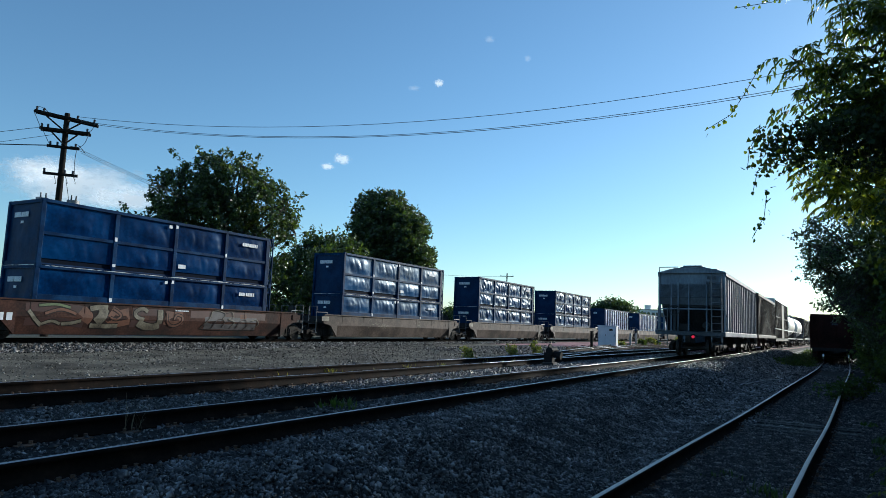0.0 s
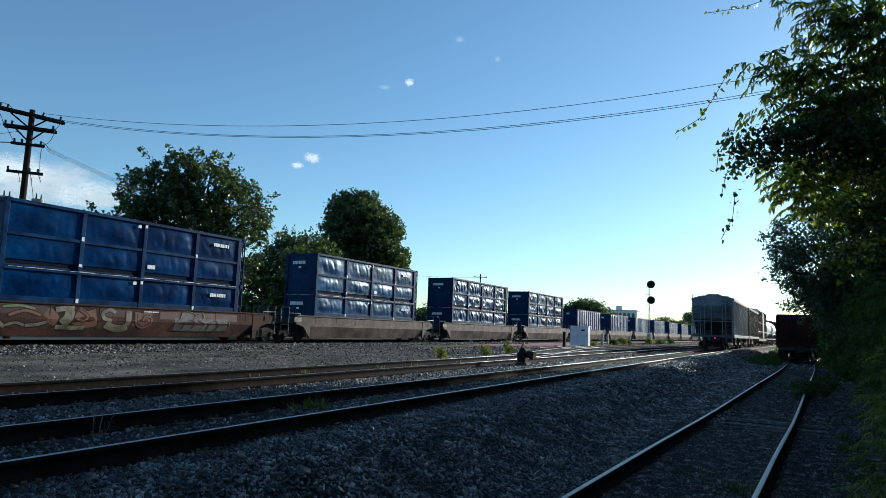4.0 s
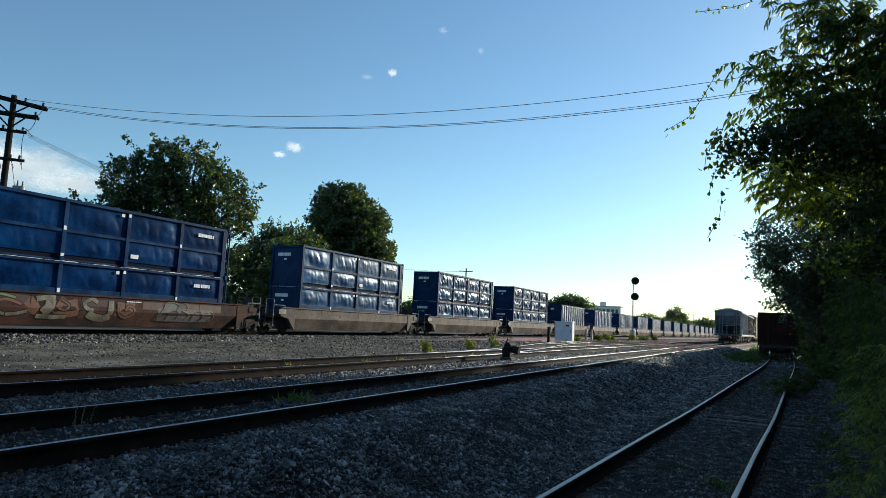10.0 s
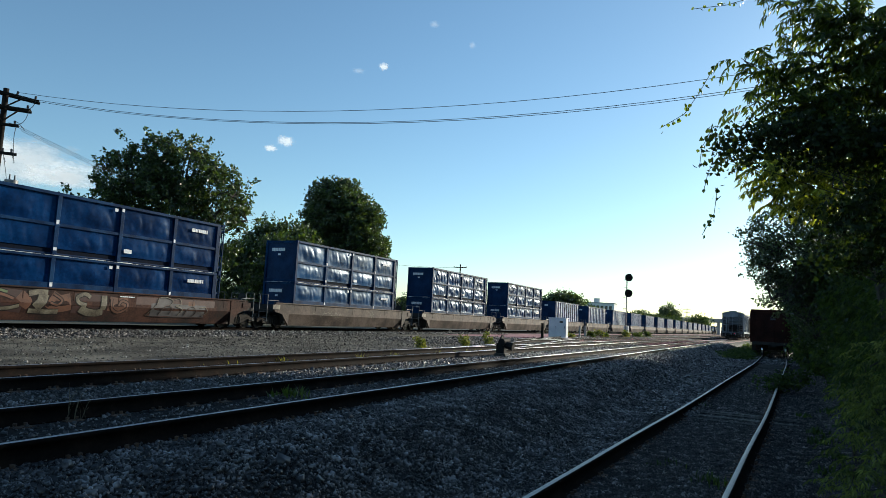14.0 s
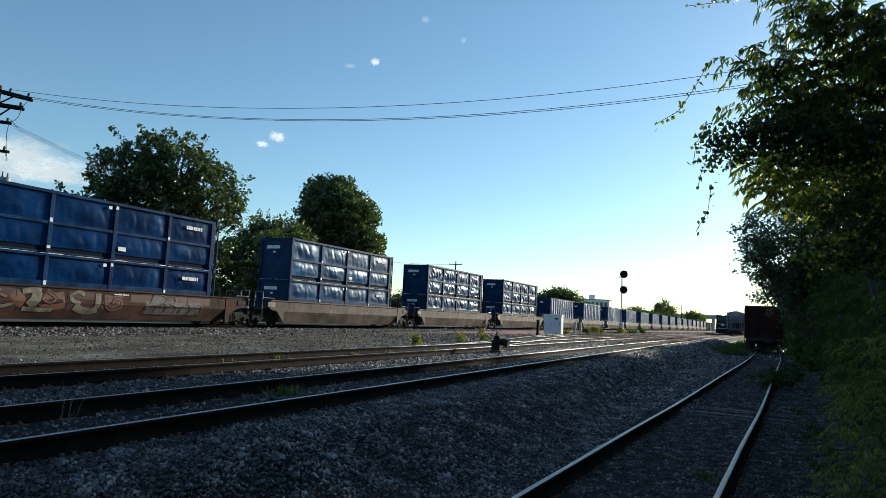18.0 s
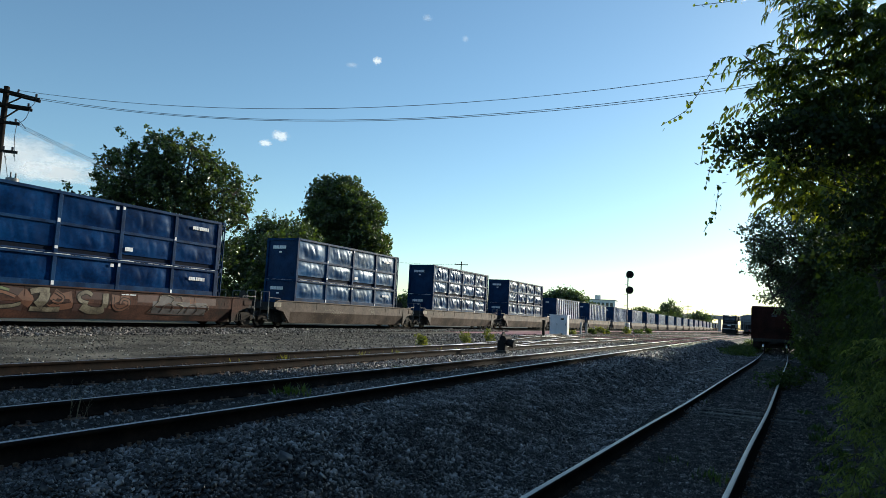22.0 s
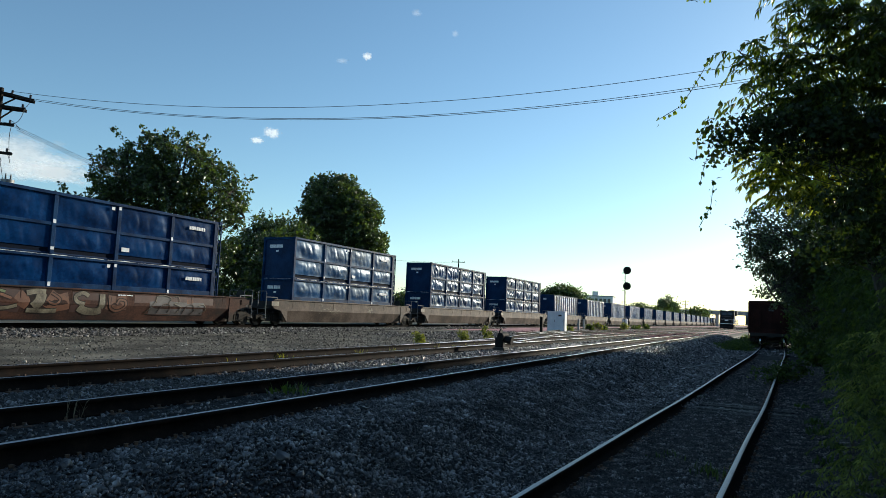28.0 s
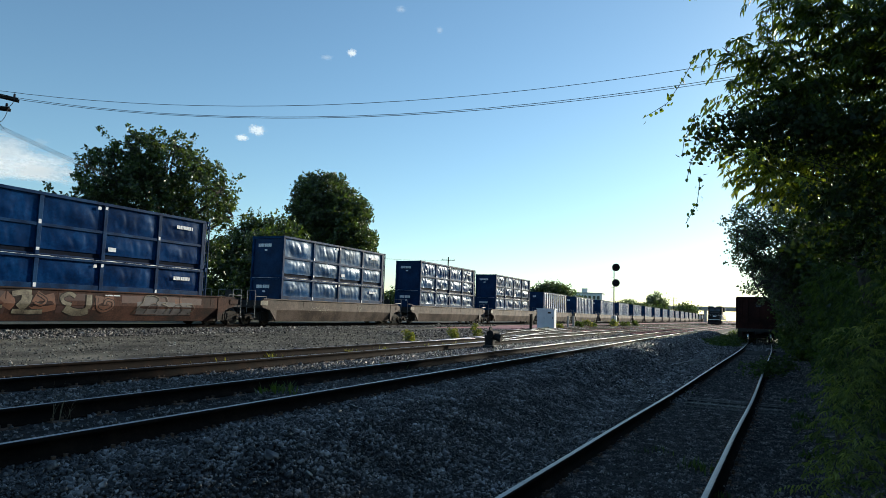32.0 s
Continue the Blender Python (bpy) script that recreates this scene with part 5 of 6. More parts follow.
def build_stand():
    z = float(ground_z(2.25, 22.94))
    st = thing("dwarf_signal", pose(2.3, 23.0, z, 0, 0, -27), "black dwarf signal on a short post beside the track", "railway signal")
    part("base", M().box(-0.2, 0.2, -0.2, 0.2, -0.1, 0.12, 0.02), DARK_STEEL, st)
    part("body", M().box(-0.17, 0.13, -0.14, 0.14, 0.08, 0.46, 0.03), BLACK, st)
    part("lamp_hood", M().tube((0.05, -0.2, 0.5), (0.1, 0.2, 0.5), 0.13, 0.15, 12).tube((0.1, -0.02, 0.42), (0.42, -0.02, 0.36), 0.12, 0.14, 10), BLACK, st)
    part("target", M().tube((-0.02, 0, 0.6), (0.02, 0, 0.6), 0.15, seg=14), BLACK, st)


build_stand()


def small_post(x, y, h, w, label, m):
    z = float(ground_z(x, y))
    p = thing("marker_post", pose(x, y, z, 0, 0, -25), label, "post")
    part("post", M().box(-w, w, -w, w, -0.3, h, 0.01), m, p)
    part("cap", M().box(-w - 0.02, w + 0.02, -w - 0.02, w + 0.02, h, h + 0.05), m, p)


small_post(7.75, 48.4, 1.25, 0.09, "dark square timber post beside the track", POLE_WOOD)
small_post(14.6, 67.5, 1.2, 0.09, "short weathered concrete post", CONCRETE)
small_post(15.4, 68.6, 1.2, 0.09, "short weathered concrete post", CONCRETE)

# ---------------------------------------------------------------- utility poles and wires
POLE = Vector((-23.8, 34.65, 0.0))
POLE_RZ = 24.0


def build_pole(base, h, rz, label, arms, r=0.17):
    p = thing("utility_pole", pose(base[0], base[1], base[2], 0, 0, rz), label, "utility pole")
    part("pole", M().tube((0, 0, -0.5), (0, 0, h), r, r * 0.7, 12), POLE_WOOD, p, smooth=True)
    for z, half, ins, brace, *slope in arms:
        arm = M().box(-half, half, -0.24, -0.12, -0.075, 0.075, 0.012)
        if brace:
            arm.box(-half, half, 0.12, 0.24, -0.075, 0.075, 0.012)
        a = part("crossarm", arm, POLE_WOOD, p)
        a.matrix_basis = pose(0, 0, z, 0, slope[0] if slope else 0, 0)
        if brace:
            part("brace", M().tube((-half * 0.6, -0.19, z - 0.05), (0, -0.19, z - 0.8), 0.045, seg=5).tube((half * 0.6, -0.19, z - 0.05), (0, -0.19, z - 0.8), 0.045, seg=5), POLE_WOOD, p)
        for x in ins:
            m = M()
            for k in range(3):
                m.tube((x, -0.18, 0.07 + 0.07 * k), (x, -0.18, 0.13 + 0.07 * k), 0.07, 0.045, 8)
            part("insulator", m, PORCELAIN, a)
    return p


up = build_pole((POLE.x, POLE.y, 0.0), 12.6, POLE_RZ, "tall dark wooden utility pole with four crossarms",
                [(12.3, 1.6, (-1.5, -1.15, 0.55, 1.4), True, 7.0), (11.55, 1.25, (-1.15, -0.85, 1.1), True), (10.6, 0.8, (-0.65, -0.3, 0.6), False), (9.05, 0.85, (-0.8, 0.2, 0.6), False)], 0.2)
for x in (-0.75, 0.75):
    part("transformer", M().tube((x, -0.1, 6.4), (x, -0.1, 7.65), 0.32, 0.32, 14), MAST, up, "grey transformer can", smooth=True)
part("bushings", M().tube((-0.85, -0.1, 7.65), (-0.85, -0.1, 7.98), 0.05, 0.03).tube((-0.6, -0.1, 7.65), (-0.6, -0.1, 7.95), 0.05, 0.03).tube((0.65, -0.1, 7.65), (0.65, -0.1, 7.98), 0.05, 0.03).tube((0.88, -0.1, 7.65), (0.88, -0.1, 7.95), 0.05, 0.03), PORCELAIN, up)
loops = M()
for x0, z0, x1, z1, drop in ((-1.6, 12.45, -1.2, 11.5, 0.45), (-1.5, 12.6, -0.7, 12.3, -0.25), (1.45, 12.2, 1.15, 11.6, 0.1), (1.2, 11.55, 0.3, 10.7, 0.35), (-0.7, 10.75, -1.1, 11.5, 0.25), (0.6, 10.7, 1.1, 10.4, -0.25),
                            (0.2, 9.1, 0.35, 8.6, 0.22), (0.6, 9.1, 0.75, 8.6, 0.22), (-0.3, 9.0, -0.25, 8.5, 0.2), (0.3, 8.8, 0.5, 6.9, 0.3), (0.7, 10.6, 0.75, 8.8, -0.15)):
    pts = [(x0 + (x1 - x0) * u + drop * 0.5 * math.sin(math.pi * u), -0.25, z0 + (z1 - z0) * u - drop * math.sin(math.pi * u)) for u in (0, 0.15, 0.3, 0.45, 0.6, 0.75, 0.9, 1)]
    loops.pipe(pts, 0.016, 5)
part("jumper_loops", loops, WIRE, up)


def wire(p, q, sag, r, label, n=26):
    pts = []
    for i in range(n + 1):
        u = i / n
        a = Vector(p).lerp(Vector(q), u)
        a.z -= 4 * sag * u * (1 - u)
        pts.append(a)
    return solid("overhead_wire", M().pipe(pts, r, 5), WIRE, label, "wire", "overhead wires")


wire((-22.75, 34.0, 12.215), (28.0, 20.9, 15.109), 2.766, 0.012, "thin dark overhead power line crossing the yard")
wire((-22.85, 34.1, 12.034), (27.6, 20.4, 14.38), 3.012, 0.012, "thin dark overhead power line crossing the yard")
wire((-22.75, 34.3, 11.977), (27.8, 20.8, 14.328), 2.915, 0.012, "thin dark overhead power line crossing the yard")
for k in range(3):
    wire((-23.1 + 0.1 * k, 34.9, 10.65 - 0.13 * k), (-16.5 + 0.5 * k, 66.0, 9.8 - 0.35 * k), 0.7, 0.011, "thin dark service wire running behind the trees")
wire((-24.3, 34.4, 10.68), (-52, 27, 10.6), 0.5, 0.03, "thick dark cable leaving the pole")
wire((-24.9, 34.1, 11.62), (-50, 26, 6.2), 0.3, 0.014, "thin dark guy wire leaving the pole")
wire((-24.3, 34.4, 11.3), (-50, 24, 4.2), 0.3, 0.012, "thin dark guy wire leaving the pole")
build_pole((4.1, 129.8, 0.0), 12.2, -10, "distant wooden utility pole with one crossarm", [(11.6, 1.3, (-1.2, 1.2), False)], 0.16)
build_pole((106.0, 280.6, 0.0), 11.0, -30, "distant wooden utility pole with two crossarms", [(10.4, 1.5, (-1.3, 1.3), False), (9.2, 1.2, (-1.1, 1.1), False)], 0.2)
wire((4.1, 129.8, 11.6), (-24, 118, 12.2), 0.8, 0.02, "distant power line behind the train")

# ---------------------------------------------------------------- far buildings and overpass


def build_far_building():
    b = thing("warehouse_building", pose(73.5, 300.0, 0.0, 0, 0, -20), "pale flat-roofed industrial building beyond the yard", "building")
    part("wall", M().box(-7, 7, -6, 6, 0, 11.6), WALL_PALE, b)
    part("roof", M().box(-7.2, 7.2, -6.2, 6.2, 11.6, 12.0), CONCRETE, b)
    part("penthouse", M().box(-2.4, 0.2, -2, 2, 12.0, 14.0), WALL_PALE, b)
    for i in range(7):
        for z in (3.0, 6.0, 9.0):
            w = part("window", M().box(-6.3 + i * 1.85, -5.1 + i * 1.85, -6.03, -6.0, z, z + 1.6), GLASS_DARK, b)
            part("sill", M().box(-6.4 + i * 1.85, -5.0 + i * 1.85, -6.12, -6.0, z - 0.15, z), CONCRETE, w)


build_far_building()


def build_overpass():
    o = thing("road_overpass", pose(150, 352, 0, 0, 0, -24), "long concrete road overpass crossing the yard", "bridge")
    part("deck", M().box(-75, 90, -5, 5, 6.5, 7.7, 0.05), CONCRETE, o)
    part("parapet", M().box(-75, 90, -5.2, -4.95, 7.7, 8.6), CONCRETE, o)
    for x in (-64, -43, -22, 0, 24, 48, 72):
        part("pier", M().box(x - 0.8, x + 0.8, -4, 4, -0.5, 6.5), CONCRETE, o)
    part("abutment", M().box(-95, -75, -6, 6, -0.5, 8.0), CONCRETE, o)


build_overpass()

# ---------------------------------------------------------------- plants


def spin(rng, count):
    q = rng.normal(0, 1, (count, 4))
    q /= np.linalg.norm(q, axis=1, keepdims=True)
    w, i, j, k = q.T
    return np.stack([1 - 2 * (j * j + k * k), 2 * (i * j - k * w), 2 * (i * k + j * w), 2 * (i * j + k * w), 1 - 2 * (i * i + k * k), 2 * (j * k - i * w),
                     2 * (i * k - j * w), 2 * (j * k + i * w), 1 - 2 * (i * i + j * j)], -1).reshape(-1, 3, 3)


LEAF = np.array([(0, 0, 0), (-0.34, 0.42, 0.1), (0, 1, -0.08), (0.34, 0.42, 0.1)])
LEAF_F = np.array([(0, 1, 2), (0, 2, 3)])


HEART = np.array([(0, 0, 0), (-0.42, -0.06, 0.08), (-0.5, 0.32, 0.1), (0, 1, -0.1), (0.5, 0.32, 0.1), (0.42, -0.06, 0.08)])
HEART_F = np.array([(0, 1, 2, 3), (0, 3, 4, 5)])


def leaf_mesh(name, centres, size, material, rng, heart=False):
    """Folded leaves, each two faces, turned at random; hearts hang tip down."""
    c = len(centres)
    if heart:
        v = HEART[None] * (size * rng.uniform(0.6, 1.3, (c, 1, 1)))
        t, a, b = rng.uniform(0, 6.28, c), rng.normal(2.2, 0.5, c), rng.normal(0, 0.5, c)
        R = np.array([(Matrix.Rotation(t[i], 3, "Z") @ Matrix.Rotation(a[i], 3, "X") @ Matrix.Rotation(b[i], 3, "Y")) for i in range(c)])
        v = np.einsum("nab,nkb->nka", R, v) + centres[:, None]
        f = (HEART_F[None] + 6 * np.arange(c)[:, None, None]).reshape(-1, 4)
        return array_mesh(name, v.reshape(-1, 3), f, material)
    v = LEAF[None] * (size * rng.uniform(0.65, 1.3, (c, 1, 1)))
    v = np.einsum("nab,nkb->nka", spin(rng, c), v) + centres[:, None]
    f = (LEAF_F[None] + 4 * np.arange(c)[:, None, None]).reshape(-1, 3)
    return array_mesh(name, v.reshape(-1, 3), f, material)


def clumps(blobs, count, per, spread, rng, shell=0.45, spray=0.0):
    """Leaf places: clumps through each blob (x, y, z, radius, half height), crowded towards its skin."""
    vol = np.array([b[3] ** 2 * b[4] for b in blobs])
    pick = rng.choice(len(blobs), count, p=vol / vol.sum())
    B = np.array(blobs)[pick]
    d = rng.normal(0, 1, (count, 3))
    d /= np.linalg.norm(d, axis=1, keepdims=True)
    r = (shell + (1.08 - shell) * rng.random(count) ** 0.6) * (0.9 if spray else 1.0)
    c = B[:, :3] + d * r[:, None] * B[:, [3, 3, 4]]
    p = c[:, None] + rng.normal(0, 1, (count, per, 3)) * np.array([spread, spread, spread * 0.7])
    if spray:
        way = d + rng.normal(0, 0.35, (count, 3)) + [0, 0, 0.55]
        way /= np.linalg.norm(way, axis=1, keepdims=True)
        u = rng.random((count, per, 1))
        p = c[:, None] + (p - c[:, None]) * (1.15 - 0.75 * u) + way[:, None] * spray * u * rng.uniform(0.5, 1.3, (count, 1, 1))
    return c, p.reshape(-1, 3)


def limb(m, p, q, r0, r1, rng, bend=0.12, steps=4):
    p, q = Vector(p), Vector(q)
    last, l = p, (q - p).length
    for i in range(1, steps + 1):
        u = i / steps
        a = p.lerp(q, u)
        if i < steps:
            a += Vector(rng.normal(0, 1, 3)) * bend * l / steps
        m.tube(last, a, r0 + (r1 - r0) * (u - 1 / steps), r0 + (r1 - r0) * u, 7, False)
        last = a


def tree(base, trunk_h, r, blobs, count, per, size, spread, material, label, seed, name="tree", group="", lean=(0, 0), spray=0.0, heart=False):
    rng = np.random.default_rng(seed)
    t = thing(name, pose(*base), label, "tree" if name == "tree" else name, group)
    b0 = Vector(base)
    c, p = clumps([(x - b0.x, y - b0.y, z - b0.z, a, h) for x, y, z, a, h in blobs], count, per, spread, rng, 0.45, spray)
    w = M()
    fork = Vector((lean[0], lean[1], trunk_h))
    limb(w, (0, 0, -0.4), fork, r, r * 0.7, rng, 0.05)
    for x, y, z, a, h in blobs:
        e = Vector((x, y, z)) - b0
        limb(w, fork, e, r * 0.45, r * 0.12, rng)
        near = np.argsort(np.linalg.norm(c - np.array(e), axis=1))
        for i in near[: len(near) // 3 : max(1, len(near) // 40)][: 9 if r > 0.02 else 0]:
            limb(w, e, c[i], r * 0.12, r * 0.03, rng, 0.15, 3)
    part("trunk", w, BARK, t, smooth=True)
    part("crown", leaf_mesh("crown", p, size, material, rng, heart), material, t, "crown of many small leaves")
    return t


# the two large trees behind the train, and lower growth between and beyond them
tree((-19.6, 48.2, 0.0), 4.5, 0.38, [(-20.8, 47.7, 8.2, 3.4, 3.0), (-23.1, 46.2, 6.6, 2.8, 2.4), (-19.4, 48.3, 11.2, 2.8, 2.3), (-17.4, 49.3, 9.4, 2.6, 2.6), (-22.4, 46.9, 10.0, 2.5, 2.2), (-17.4, 49.1, 6.2, 2.0, 2.2), (-21.4, 47.5, 11.8, 1.6, 1.4), (-24.8, 45.5, 5.6, 1.8, 1.8),
     (-23.6, 46.3, 9.0, 0.9, 1.1), (-25.4, 45.3, 7.6, 0.8, 1.0), (-21.4, 47.3, 12.8, 0.6, 0.8), (-18.9, 48.3, 13.1, 0.7, 0.7), (-17.4, 49.1, 12.0, 0.8, 0.9), (-15.6, 49.9, 10.6, 0.9, 0.8), (-14.9, 50.1, 8.2, 0.8, 0.8), (-22.6, 46.7, 12.2, 0.8, 1.0)],
     1150, 40, 0.23, 0.19, LEAF_MAPLE, "broad leafy maple with an uneven crown behind the train", 21, spray=0.95)
tree((-11.2, 74.0, 0.0), 5.5, 0.42, [(-11.4, 74.2, 10.6, 4.2, 4.0), (-12.1, 74.0, 14.1, 3.1, 2.4), (-9.6, 75.0, 12.2, 2.8, 2.8), (-9.3, 75.0, 8.8, 3.4, 3.0), (-14.2, 73.4, 11.0, 2.0, 3.2), (-7.6, 75.6, 8.6, 1.6, 1.8)],
     1700, 40, 0.29, 0.28, LEAF_MAPLE, "round-headed dense leafy tree behind the train", 22, spray=0.7)
tree((-16.2, 60.5, 0.0), 2.0, 0.2, [(-16.4, 60.2, 5.4, 2.5, 2.8), (-13.9, 61.4, 6.2, 2.3, 2.8), (-15.2, 60.8, 8.0, 1.5, 1.6), (-12.2, 62.0, 4.0, 2.2, 2.2), (-18.6, 57.5, 3.4, 2.2, 2.6)],
     1200, 24, 0.3, 0.24, LEAF_MAPLE, "low dark leafy tree between the two large ones", 23, spray=1.3)
tree((-12.4, 50.6, 0.0), 1.6, 0.14, [(-12.4, 50.4, 4.6, 1.3, 2.6), (-11.6, 51.0, 2.6, 1.4, 1.8), (-13.6, 50.0, 3.0, 1.3, 2.2)],
     330, 22, 0.28, 0.36, LEAF_MAPLE, "sunlit young leafy tree between two rail cars", 24)
tree((28.6, 150.0, 0.0), 3.0, 0.3, [(28.4, 150.0, 6.0, 4.2, 2.8), (25.6, 149.0, 5.0, 3.0, 2.4), (31.6, 150.0, 5.2, 2.8, 2.2)],
     420, 22, 0.5, 0.6, LEAF_MAPLE, "low round sunlit tree beyond the train", 25)


def far_wood(x, y, rx, h, seed, label):
    rng = np.random.default_rng(seed)
    bl = [(x + rng.uniform(-rx, rx), y + rng.uniform(-6, 6), h * rng.uniform(0.45, 0.75), rx * 0.4, h * 0.42) for _ in range(6)]
    tree((x, y, 0), h * 0.3, 0.3, bl, 260, 16, 0.9, 1.0, LEAF_MAPLE, label, seed, group="far trees")


far_wood(68, 282, 6, 8.0, 31, "distant tree beside the pale building")
far_wood(103, 318, 8, 8.0, 32, "distant tree along the yard")
far_wood(114, 322, 6, 12.5, 33, "distant rounded tree along the yard")
far_wood(126, 330, 9, 8.5, 34, "distant tree along the yard")
far_wood(95, 300, 8, 8.0, 35, "distant tree along the yard")
far_wood(48, 230, 8, 6.0, 36, "distant low tree along the yard")
far_wood(-13, 190, 9, 7.0, 37, "distant low tree behind the stacked train")
far_wood(9, 205, 9, 6.5, 38, "distant low tree behind the stacked train")
far_wood(-60, 170, 12, 8.0, 39, "distant low tree behind the stacked train")

# ---- the green bank along the spur


def frond_mesh(name, roots, ways, length, material, rng, pairs=6, leaflet=0.105):
    """Drooping compound leaves: leaflets in pairs down a thin arching stalk."""
    c = len(roots)
    k = pairs * 2 + 1
    L = length * rng.uniform(0.7, 1.25, (c, 1))
    u = np.concatenate([np.repeat(np.linspace(0.22, 0.95, pairs), 2), [1.0]])[None]
    side = np.concatenate([np.tile([-1.0, 1.0], pairs), [0.0]])[None]
    w = ways / np.linalg.norm(ways, axis=1, keepdims=True)
    lat = np.cross(w, [0, 0, 1.0])
    lat /= np.linalg.norm(lat, axis=1, keepdims=True) + 1e-9
    p = roots[:, None] + w[:, None] * (L * u)[..., None]
    p[..., 2] -= 0.55 * L * u ** 2
    tang = w[:, None] * np.ones((1, k, 1)) + np.stack([0 * u, 0 * u, -1.1 * u], -1)
    out = lat[:, None] * side[..., None] * 0.9 + tang * 0.55 + rng.normal(0, 0.22, (c, k, 3))
    out[..., 2] -= 0.45
    out /= np.linalg.norm(out, axis=2, keepdims=True)
    wid = np.cross(out, rng.normal(0, 0.5, (c, k, 3)) + [0, 0, 1.0])
    wid /= np.linalg.norm(wid, axis=2, keepdims=True) + 1e-9
    s = leaflet * rng.uniform(0.7, 1.35, (c, k, 1))
    up = np.cross(wid, out)
    v = np.stack([p, p + out * s * 0.4 + wid * s * 0.135 + up * s * 0.06, p + out * s - up * s * 0.2, p + out * s * 0.4 - wid * s * 0.135 + up * s * 0.06], 2)
    f = (LEAF_F[None] + 4 * np.arange(c * k)[:, None, None]).reshape(-1, 3)
    return array_mesh(name, v.reshape(-1, 3), f, material)


def frond_tree(base, fork, r, blobs, count, length, material, label, seed, name="tree", leaflet=0.105, out=(-0.25, -0.15, 0.05)):
    rng = np.random.default_rng(seed)
    t = thing(name, pose(*base), label, "tree" if name == "tree" else "shrub", "green bank along the spur")
    b0 = np.array(base)
    bl = [(x - b0[0], y - b0[1], z - b0[2], a, h) for x, y, z, a, h in blobs]
    c, _ = clumps(bl, count, 1, 0.01, rng, 0.25)
    ways = rng.normal(0, 0.6, (count, 3)) + np.array(out)
    ways[:, 2] = np.abs(ways[:, 2]) * 0.4
    w = M()
    fk = Vector(fork) - Vector(base)
    limb(w, (0, 0, -0.3), fk, r, r * 0.7, rng, 0.06)
    for b in bl:
        e = Vector(b[:3])
        limb(w, fk, e, 0.013, 0.004, rng, 0.3, 7)
        near = np.argsort(np.linalg.norm(c - np.array(e), axis=1))
        for i in near[:16:4]:
            limb(w, e, c[i], 0.006, 0.003, rng, 0.2, 2)
    part("trunk", w, BARK, t, smooth=True)
    part("crown", frond_mesh("crown", c, ways, length, material, rng, leaflet=leaflet), material, t, "drooping compound leaves")
    return t


NEAR_BLOBS = [
    (3.74, 6.95, 5.22, 0.24, 0.2), (4.06, 6.79, 5.02, 0.40, 0.26), (4.36, 6.63, 4.8, 0.45, 0.32), (3.34, 7.2, 4.62, 0.2, 0.12), (3.6, 7.05, 4.54, 0.32, 0.18), (3.9, 6.84, 4.36, 0.40, 0.22),
    (4.36, 6.63, 4.15, 0.45, 0.30), (3.42, 7.05, 4.1, 0.22, 0.1), (3.72, 6.8, 4.04, 0.34, 0.14), (4.1, 6.82, 3.78, 0.4, 0.2), (4.45, 6.61, 3.6, 0.42, 0.3),
    (4.75, 6.4, 4.4, 0.5, 0.6), (4.9, 6.3, 3.5, 0.5, 0.6), (3.66, 6.85, 3.86, 0.3, 0.13), (3.95, 6.75, 4.0, 0.34, 0.16)]
frond_tree((6.0, 7.6, 0.1), (5.6, 7.4, 2.6), 0.13, NEAR_BLOBS, 1250, 0.25, LEAF_NEAR, "overhanging tree with dark drooping compound leaves", 41, leaflet=0.098)
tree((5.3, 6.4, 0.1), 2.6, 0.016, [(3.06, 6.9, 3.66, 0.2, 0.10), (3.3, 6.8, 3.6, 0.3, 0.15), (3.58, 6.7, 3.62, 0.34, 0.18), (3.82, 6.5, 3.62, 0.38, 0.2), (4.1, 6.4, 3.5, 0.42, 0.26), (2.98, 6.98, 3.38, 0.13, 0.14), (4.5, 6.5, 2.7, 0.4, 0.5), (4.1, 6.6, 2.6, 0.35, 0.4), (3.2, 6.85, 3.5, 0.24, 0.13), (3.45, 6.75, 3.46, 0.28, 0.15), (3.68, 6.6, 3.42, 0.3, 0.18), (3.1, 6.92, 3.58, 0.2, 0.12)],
     470, 13, 0.046, 0.09, LEAF_VINE, "wild vine draped over a bough, its heart-shaped leaves coloured as in shade", 47, "vine", "green bank along the spur", heart=True)
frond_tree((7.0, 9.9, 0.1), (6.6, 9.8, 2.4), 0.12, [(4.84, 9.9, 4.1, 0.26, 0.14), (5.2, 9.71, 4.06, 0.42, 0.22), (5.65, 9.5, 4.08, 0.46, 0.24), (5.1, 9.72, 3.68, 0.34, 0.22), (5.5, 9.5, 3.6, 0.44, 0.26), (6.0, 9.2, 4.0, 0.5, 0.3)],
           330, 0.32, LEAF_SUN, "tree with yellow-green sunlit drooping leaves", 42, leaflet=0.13)
